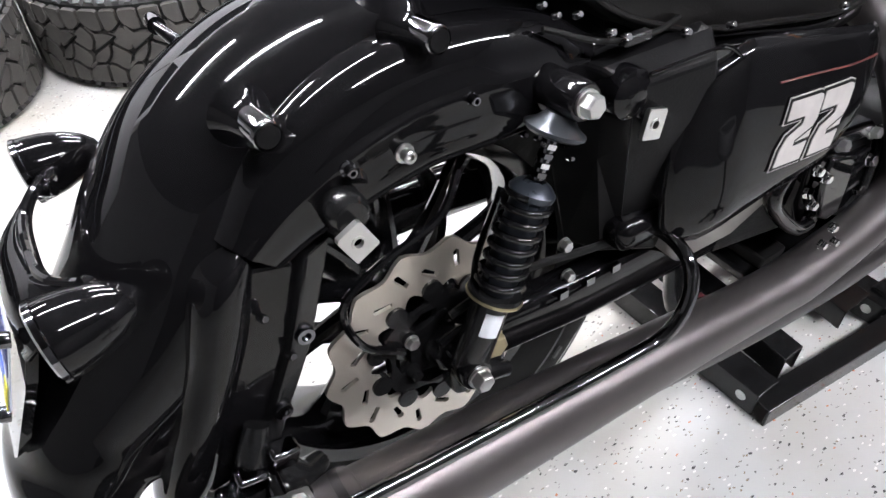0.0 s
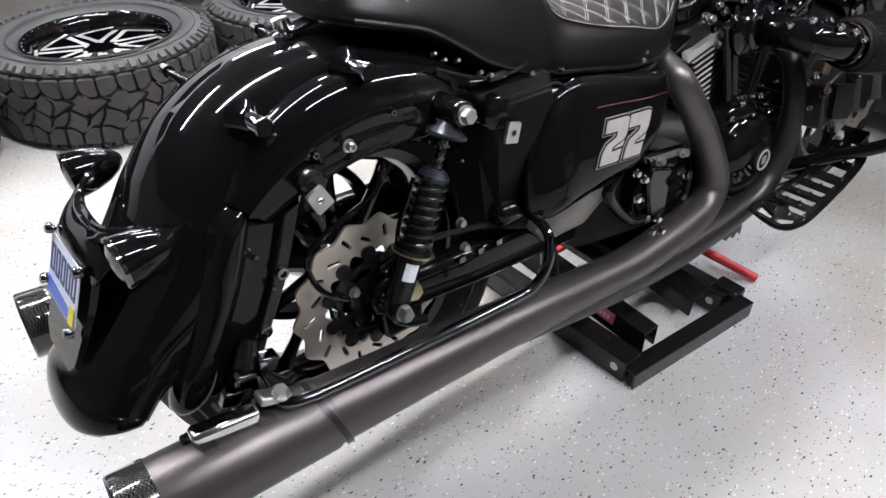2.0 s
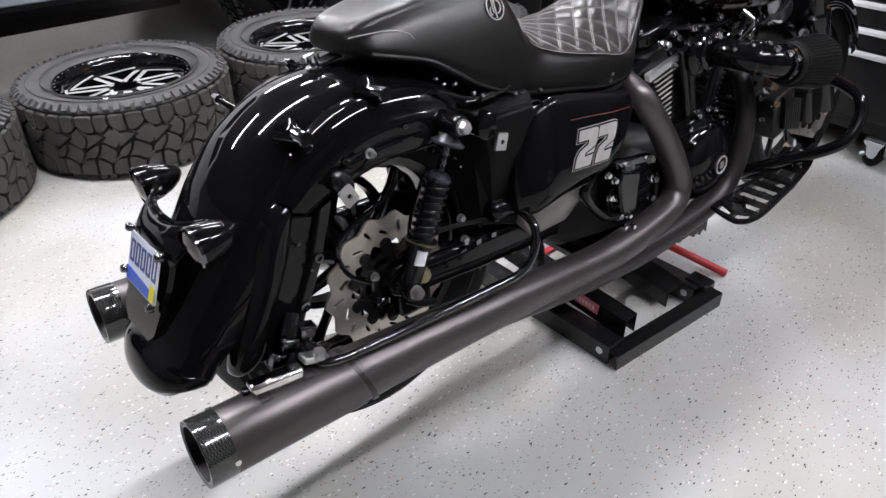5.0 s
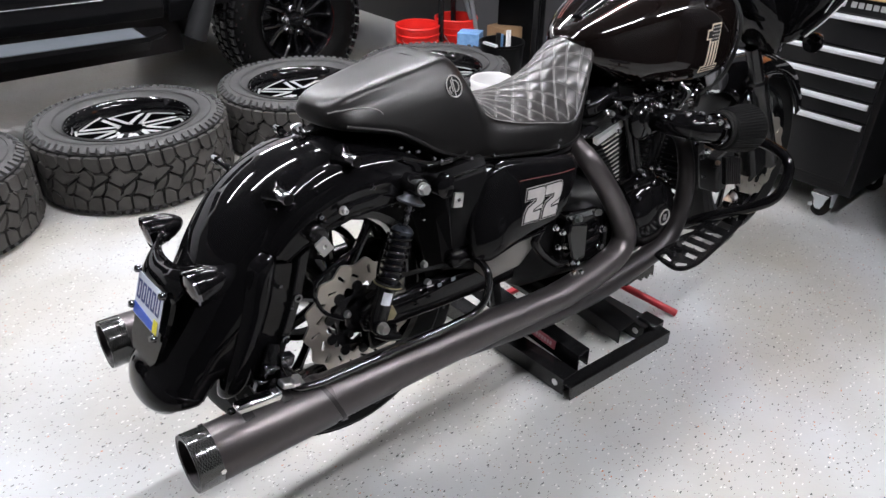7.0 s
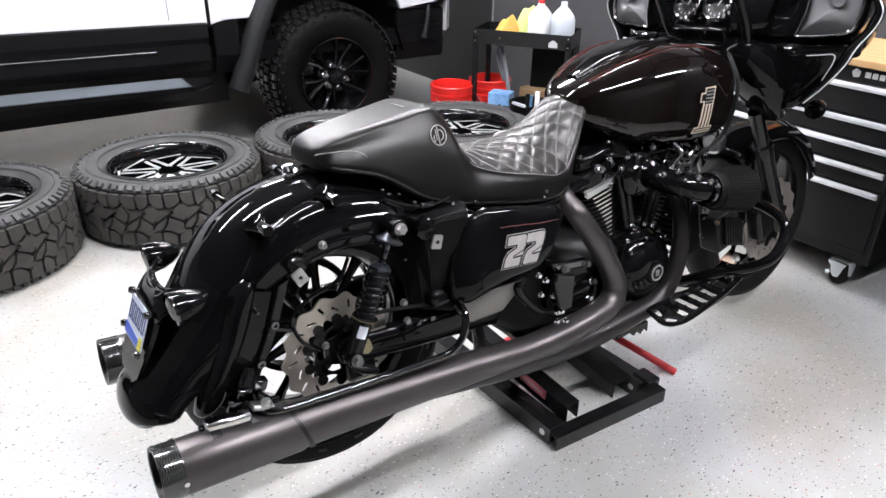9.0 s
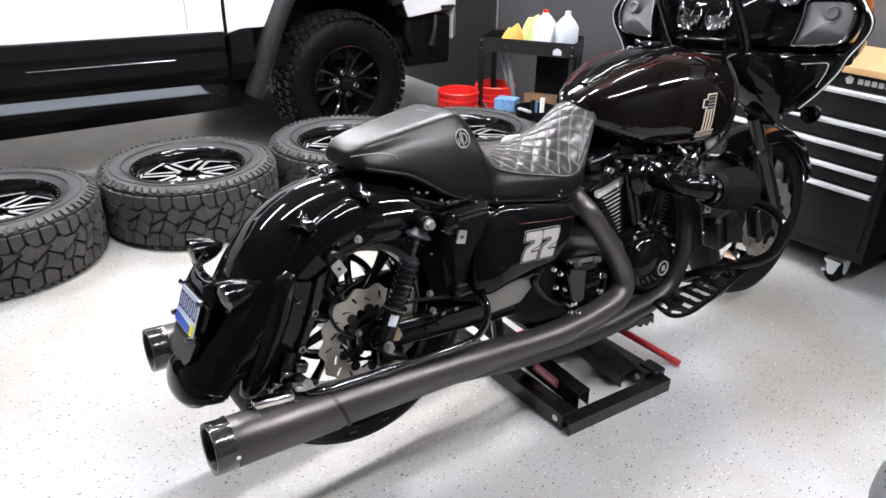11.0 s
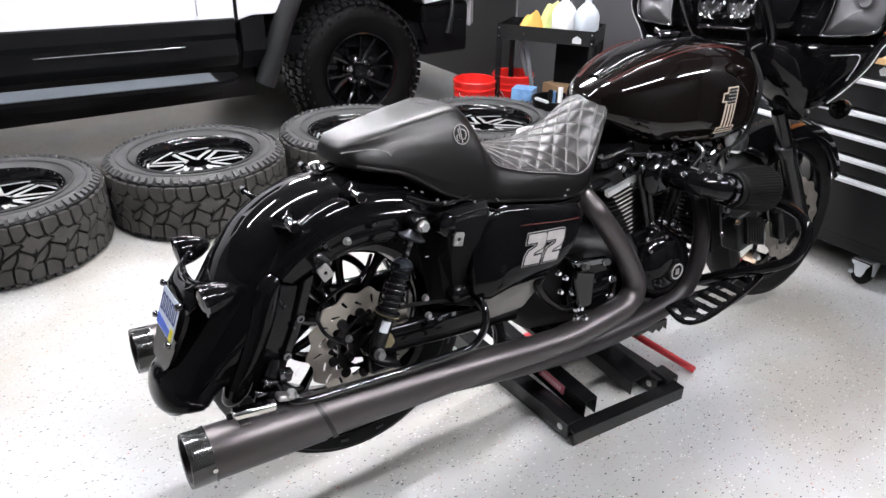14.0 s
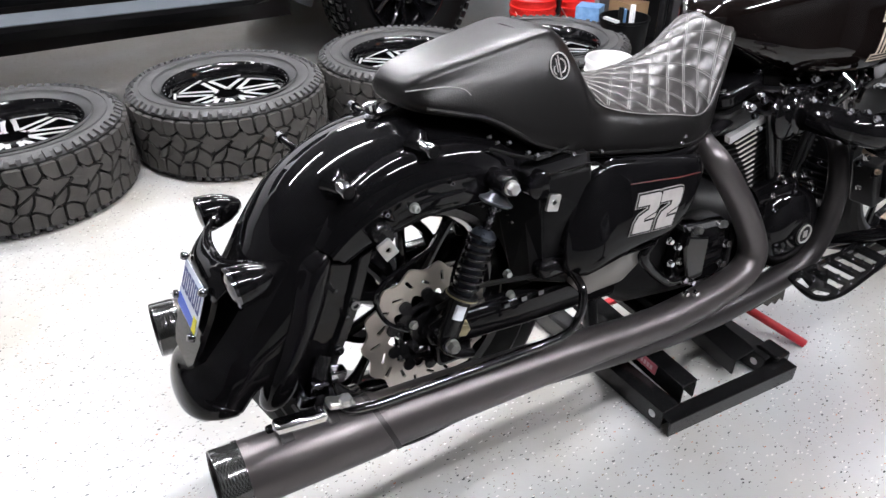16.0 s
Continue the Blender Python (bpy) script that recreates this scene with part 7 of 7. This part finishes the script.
# ---- tool chests on the right ----
chest = root("tool_chest", pose(2.26, -0.21, 0), "black rolling tool chest with silver pulls and wooden top", "tool chest")
CW, CD = 1.02, 0.50
softened(part("body", box((CD / 2, CW / 2, 0.495), (CD, CW, 0.75)), CHEST, chest, "black enamelled steel body", smooth=False), 0.006)
for z0, z1, split in ((0.165, 0.425, 0), (0.432, 0.508, 0), (0.515, 0.598, 0), (0.605, 0.688, 0), (0.695, 0.812, 0)):
    dr = softened(part("drawer", box((-0.006, CW / 2, (z0 + z1) / 2), (0.018, CW - 0.05, z1 - z0)), CHEST, chest, "black drawer front", smooth=False), 0.003)
    prof = [(-0.014, z1 - 0.003), (-0.030, z1 - 0.006), (-0.033, z1 - 0.012), (-0.026, z1 - 0.024), (-0.015, z1 - 0.026)]
    part("pull", loft([[(u, y, v) for u, v in prof] for y in (0.035, CW - 0.035)]), PULL, dr, "brushed silver drawer pull", smooth=False)
part("bottom_line", box((-0.016, CW / 2, 0.178), (0.004, CW - 0.10, 0.005)), FLARE, chest, smooth=False)
softened(part("worktop", box((CD / 2 - 0.005, CW / 2, 0.884), (CD + 0.05, CW + 0.03, 0.026)), WOOD, chest, "pale wooden worktop"), 0.004)
head = part("header_panel", box((-0.004, CW / 2, 0.842), (0.014, CW - 0.01, 0.056)), CHEST, chest, smooth=False)
for k in range(5):
    part("maker_bar", box((-0.0125, 0.090 + 0.026 * (4 - k), 0.845), (0.003, 0.019, 0.020)), SILVER, head, smooth=False)
part("maker_mark", lathe([(0, 0.003), (0.016, 0.002), (0.018, 0)], (-0.011, 0.238, 0.845), (-1, 0, 0), 5), SILVER, head, smooth=False)
part("side_handle", tube([(0.10, -0.004, 0.80), (0.10, -0.035, 0.80), (0.38, -0.035, 0.80), (0.38, -0.004, 0.80)], 0.010, 10, 3), BLACK_CHROME, chest, "dark side handle")


def caster(x, y, parent):
    c = part("caster", lathe([(0, -0.018), (0.045, -0.018), (0.056, -0.010), (0.058, 0), (0.056, 0.010), (0.045, 0.018), (0, 0.018)], (x, y, 0.058), (0.35, 1, 0), 28), DARK_RUBBER, parent, "swivel caster with a zinc brake")
    softened(part("fork_plate", slab([(-0.038, 0.052), (0.036, 0.052), (0.034, 0.040), (0.022, 0.030), (0.016, -0.004), (0.004, -0.016), (-0.012, -0.014), (-0.020, 0.004), (-0.026, 0.030)], 0.005, place=lambda u, v, w: (x - 0.052 - w - v * 0.1, y + u, 0.064 + v)), PALE_ZINC, c, "zinc caster fork", smooth=False), 0.001)
    part("fork_plate", slab([(-0.038, 0.052), (0.036, 0.052), (0.022, 0.030), (0.004, -0.016), (-0.012, -0.014), (-0.026, 0.030)], 0.005, place=lambda u, v, w: (x + u, y - 0.034 - w, 0.064 + v)), PALE_ZINC, c, "zinc caster fork", smooth=False)
    part("brake_lever", tube([(x - 0.036, y + 0.005, 0.062), (x - 0.052, y + 0.040, 0.056)], [0.012, 0.008], 6), PALE_ZINC, c)
    part("swivel_plate", box((x, y, 0.117), (0.09, 0.07, 0.006)), ZINC, c, smooth=False)


for x, y in ((0.02, 0.095), (0.02, CW - 0.095), (CD - 0.06, 0.055), (CD - 0.06, CW - 0.055)):
    caster(x, y, chest)

chest_b = root("storage_cabinet", pose(2.20, -1.36, 0), "tall plain black steel cabinet on casters", "cabinet")
softened(part("body", box((0.28, 0.47, 0.54), (0.56, 0.94, 0.86)), CHEST, chest_b, "plain black steel body", smooth=False), 0.006)
for y0 in (0.02, 0.475):
    softened(part("door", box((-0.008, y0 + 0.222, 0.54), (0.016, 0.44, 0.82)), CHEST, chest_b, smooth=False), 0.003)
for x, y in ((0.05, 0.88), (0.05, 0.06), (0.5, 0.88), (0.5, 0.06)):
    part("foot_caster", lathe([(0, -0.016), (0.048, -0.016), (0.05, 0), (0.048, 0.016), (0, 0.016)], (x, y, 0.05), (0, 1, 0), 20), DARK_RUBBER, chest_b)
    part("caster_post", rod((x, y, 0.06), (x, y, 0.115), 0.02), BLACK_METAL, chest_b)

# ---- a round stool beside the motorcycle ----
def stool(m):
    st = root("stool", m, "dark grey round workshop stool with a ribbed rim", "stool")
    part("cushion", lathe([(0, 0.548), (0.120, 0.550), (0.150, 0.545), (0.158, 0.535), (0.160, 0.500), (0, 0.495)], (0, 0, 0), (0, 0, 1), 48), DAMPER, st, "blue-grey padded cushion")
    rim = part("seat_rim", lathe([(0.157, 0.545), (0.168, 0.553), (0.188, 0.550), (0.200, 0.535), (0.202, 0.500), (0.190, 0.485), (0.157, 0.490)], (0, 0, 0), (0, 0, 1), 56, closed=True), STOOL_GREY, st, "grey ribbed seat rim")
    for k in range(56):
        a = 2 * math.pi * k / 56
        at = lambda r, q, z: (r * math.cos(a + q), r * math.sin(a + q), z)
        part("rib", tube([at(0.163, 0.0, 0.5525), at(0.176, 0.05, 0.5545), at(0.190, 0.10, 0.5505)], [0.0030, 0.0045, 0.0030], 6, 2), STOOL_GREY if k % 2 else SIDEWALL, rim)
    part("column", rod((0, 0, 0.11), (0, 0, 0.50), 0.022), BLACK_METAL, st)
    part("hub", lathe([(0, 0.08), (0.045, 0.08), (0.045, 0.12), (0.026, 0.14), (0, 0.14)], (0, 0, 0), (0, 0, 1), 24), BLACK_METAL, st)
    for k in range(5):
        a = 2 * math.pi * (k + 0.3) / 5
        leg = part("leg", tube([(0.02 * math.cos(a), 0.02 * math.sin(a), 0.10), (0.12 * math.cos(a), 0.12 * math.sin(a), 0.095), (0.20 * math.cos(a), 0.20 * math.sin(a), 0.072)], [0.018, 0.015, 0.012], 10), BLACK_METAL, st)
        part("caster", lathe([(0, -0.012), (0.022, -0.012), (0.027, -0.006), (0.027, 0.006), (0.022, 0.012), (0, 0.012)], (0.20 * math.cos(a), 0.20 * math.sin(a), 0.027), (-math.sin(a), math.cos(a), 0), 20), DARK_RUBBER, leg)
        part("caster_pin", rod((0.20 * math.cos(a), 0.20 * math.sin(a), 0.050), (0.20 * math.cos(a), 0.20 * math.sin(a), 0.080), 0.006), ZINC, leg)
    return st


stool(pose(0.590, -1.182, 0))


# ---- cart, buckets and clutter by the wall ----
cart = root("utility_cart", pose(2.285, 1.975, 0, 0, 0, -56), "black steel utility cart with cleaning supplies", "cart")
L, D, H = 0.59, 0.30, 0.705
tray = part("tray", box((0, D / 2, H - 0.055), (L, D, 0.012)), BLACK_METAL, cart, "black steel tray", smooth=False)
for c, s in (((0, 0, H - 0.045), (L, 0.006, 0.085)), ((0, D, H - 0.045), (L, 0.006, 0.085)), ((-L / 2, D / 2, H - 0.045), (0.006, D, 0.085)), ((L / 2, D / 2, H - 0.045), (0.006, D, 0.085))):
    part("tray_lip", box(c, s), BLACK_METAL, tray, smooth=False)
part("lower_tray", box((0.17, D / 2, 0.12), (0.24, D, 0.014)), BLACK_METAL, cart, "black steel lower tray", smooth=False)
part("lower_rail", box((0, D - 0.012, 0.12), (L, 0.012, 0.02)), BLACK_METAL, cart, smooth=False)
for x in (-L / 2 + 0.012, L / 2 - 0.012):
    for y in (0.012, D - 0.012):
        leg = softened(part("leg", box((x, y, H / 2 - 0.01), (0.03, 0.03, H - 0.06)), BLACK_METAL, cart, smooth=False), 0.004)
        for z in (H - 0.020, H - 0.070):
            part("leg_screw", lathe([(0, 0.004), (0.005, 0.003), (0.006, 0)], (x, y - 0.017, z), (0, -1, 0), 8), CHROME, leg)
        part("wheel", lathe([(0, -0.010), (0.026, -0.010), (0.028, 0), (0.026, 0.010), (0, 0.010)], (x, y, 0.028), (0, 1, 0), 16), DARK_RUBBER, cart)
part("back_panel", box((0.14, D - 0.03, 0.37), (0.26, 0.01, 0.50)), MATTE, cart, smooth=False)
part("maker_mark", slab([(-0.026, -0.018), (0.026, -0.018), (0.026, 0.008), (0.0, 0.024), (-0.026, 0.008)], 0.003, place=lambda u, v, w: (0.195 + u, -0.004 - w, H - 0.058 + v)), SILVER, cart, "pale printed mark", smooth=False)
CM = cart.matrix_world.copy()


def on_cart(x, y, z=H - 0.049):
    return Matrix.Translation(CM @ Vector((x, y, z)))


def jug(m, mat, cap, label):
    j = root("jug", m, label, "jug", "jugs on the cart")
    body = part("body", loft([sup(0, w, 0, 0) and [(w * math.copysign(abs(math.cos(a)) ** 0.45, math.cos(a)), w * math.copysign(abs(math.sin(a)) ** 0.45, math.sin(a)), z) for a in np.linspace(0, 2 * math.pi, 25)[:-1]] for w, z in ((0.066, 0.0), (0.073, 0.008), (0.073, 0.145), (0.062, 0.175), (0.035, 0.212), (0.021, 0.225), (0.019, 0.24))]), mat, j, angle=60)
    part("cap", lathe([(0.021, 0.238), (0.022, 0.24), (0.022, 0.256), (0.020, 0.259), (0, 0.259)], (0, 0, 0), (0, 0, 1), 20), cap, j)
    part("grip", tube([(0.058, 0, 0.172), (0.078, 0, 0.16), (0.080, 0, 0.12), (0.066, 0, 0.10)], 0.011, 10), mat, j)
    return j


jug(on_cart(0.085, 0.10) @ Matrix.Rotation(0.4, 4, "Z") @ Matrix.Scale(0.85, 4), JUG_WHITE, RED, "white plastic gallon jug with a red cap")
jug(on_cart(0.222, 0.09) @ Matrix.Rotation(1.2, 4, "Z") @ Matrix.Scale(0.85, 4), JUG, JUG, "half-full clear plastic gallon jug")


def cloth(name, m, size, mat, label, seed):
    """A crumpled heap of cloth."""
    rnd = random.Random(seed)
    n = 26
    rows = []
    for i in range(n + 1):
        row = []
        for k in range(n + 1):
            u, v = i / n * 2 - 1, k / n * 2 - 1
            r = math.hypot(u, v)
            h = max(0, 1 - r ** 2) * 0.8 + 0.35 * noise.noise(Vector((u * 2.3 + seed, v * 2.3, 0))) * max(0, 1.2 - r)
            wob = 1 + 0.15 * noise.noise(Vector((u * 3, v * 3, seed)))
            row.append((u * size[0] * wob, v * size[1] * wob, max(0.003, size[2] * h)))
        rows.append(row)
    ob = part(name, loft(rows, closed=False), mat, label=label, category="cloth", angle=80)
    ob.matrix_world = m
    sol = ob.modifiers.new("thickness", "SOLIDIFY")
    sol.thickness = 0.003
    return ob


cloth("folded_cloth", on_cart(-0.115, 0.12), (0.115, 0.06, 0.125), CLOTH_YELLOW, "crumpled yellow shop cloth on the cart", 3)
cloth("towel", on_cart(-0.02, 0.22), (0.105, 0.06, 0.19), CLOTH_LIME, "crumpled lime towel on the cart", 8)


def bucket(m, mat, label, r=0.129, h=0.365, stuff=None):
    b = root("bucket", m, label, "bucket", "plastic buckets")
    part("shell", lathe([(0, 0), (r * 0.88, 0), (r * 0.90, 0.01), (r * 0.985, h - 0.10), (r * 1.03, h - 0.098), (r * 1.03, h - 0.088), (r, h - 0.086), (r, h - 0.062), (r * 1.04, h - 0.06), (r * 1.04, h - 0.05), (r * 1.005, h - 0.048), (r * 1.01, h - 0.02), (r * 1.05, h - 0.018), (r * 1.055, h - 0.006), (r * 1.02, h), (r * 0.98, h - 0.002), (r * 0.96, h - 0.08), (r * 0.86, 0.008), (0, 0.008)], (0, 0, 0), (0, 0, 1), 48), mat, b)
    part("bail", tube([(r * 1.06 * math.cos(t), r * 1.06 * math.sin(t), h - 0.07 - 0.13 * math.sin((t - 3.3) / 2.6 * math.pi)) for t in np.linspace(3.3, 5.9, 9)], 0.0025, 6), ZINC, b)
    return b


bucket(pose(2.03, 2.31, 0), RED, "open red plastic bucket on the floor")
bucket(pose(2.315, 2.285, 0), RED, "red plastic bucket under the cart", h=0.375)
bucket(pose(1.685, 1.292, 0), JUG_WHITE, "white plastic bucket on the floor", r=0.10, h=0.355)
part("hose", tube([(2.40, 2.16, 0.02), (2.37, 2.15, 0.26), (2.33, 2.15, 0.44), (2.32, 2.18, 0.555), (2.32, 2.205, 0.575), (2.32, 2.225, 0.545), (2.34, 2.20, 0.42), (2.42, 2.18, 0.20), (2.44, 2.17, 0.02)], 0.013, 12), HOSE, label="grey ribbed vacuum hose looped under the cart", category="hose")
crt = part("carton", box((0, 0, 0.178), (0.13, 0.11, 0.370)), BLUE, label="blue printed carton beside the buckets", category="carton", smooth=False)
crt.matrix_world = pose(2.165, 1.985, 0, 0, 0, -56)
softened(crt, 0.003)
part("cardboard_box", box((2.52, 2.06, 0.163), (0.14, 0.17, 0.326)), CARD, label="brown cardboard box behind the cart", category="box", smooth=False)
tub = root("tool_tub", pose(2.215, 1.77, 0), "black plastic tub with small tools", "tub")
part("shell", lathe([(0, 0.0), (0.105, 0.0), (0.125, 0.33), (0.130, 0.332), (0.130, 0.345), (0.122, 0.346), (0.10, 0.01), (0, 0.01)], (0, 0, 0), (0, 0, 1), 36), MATTE, tub)
part("rim_strip", box((-0.12, -0.03, 0.352), (0.02, 0.10, 0.012)), PULL, tub, smooth=False)
for k, (x, y) in enumerate(((0.02, 0.03), (-0.03, 0.0), (0.0, -0.05))):
    part("tool_grip", tube([(x, y, 0.10), (x + 0.01, y + 0.01, 0.37 + 0.02 * k)], 0.014, 8), (BLUE, DARK_RUBBER, JUG_WHITE)[k], tub)


# grey lettering on the charcoal wall, too little of it in sight to read
sign = root("wall_sign", pose(XE, 1.78, 1.10), "row of raised grey wall letters", "sign")
for y, h in ((-0.10, 0.20), (-0.065, 0.20), (0.0, 0.20), (0.035, 0.20), (0.10, 0.20)):
    softened(part("letter_bar", box((-0.010, y, 0.0), (0.020, 0.024, h)), WALL_PALE, sign, smooth=False), 0.002)
for y in (-0.082, 0.018):
    softened(part("letter_bar", box((-0.0095, y, -0.088), (0.019, 0.05, 0.024)), WALL_PALE, sign, smooth=False), 0.002)
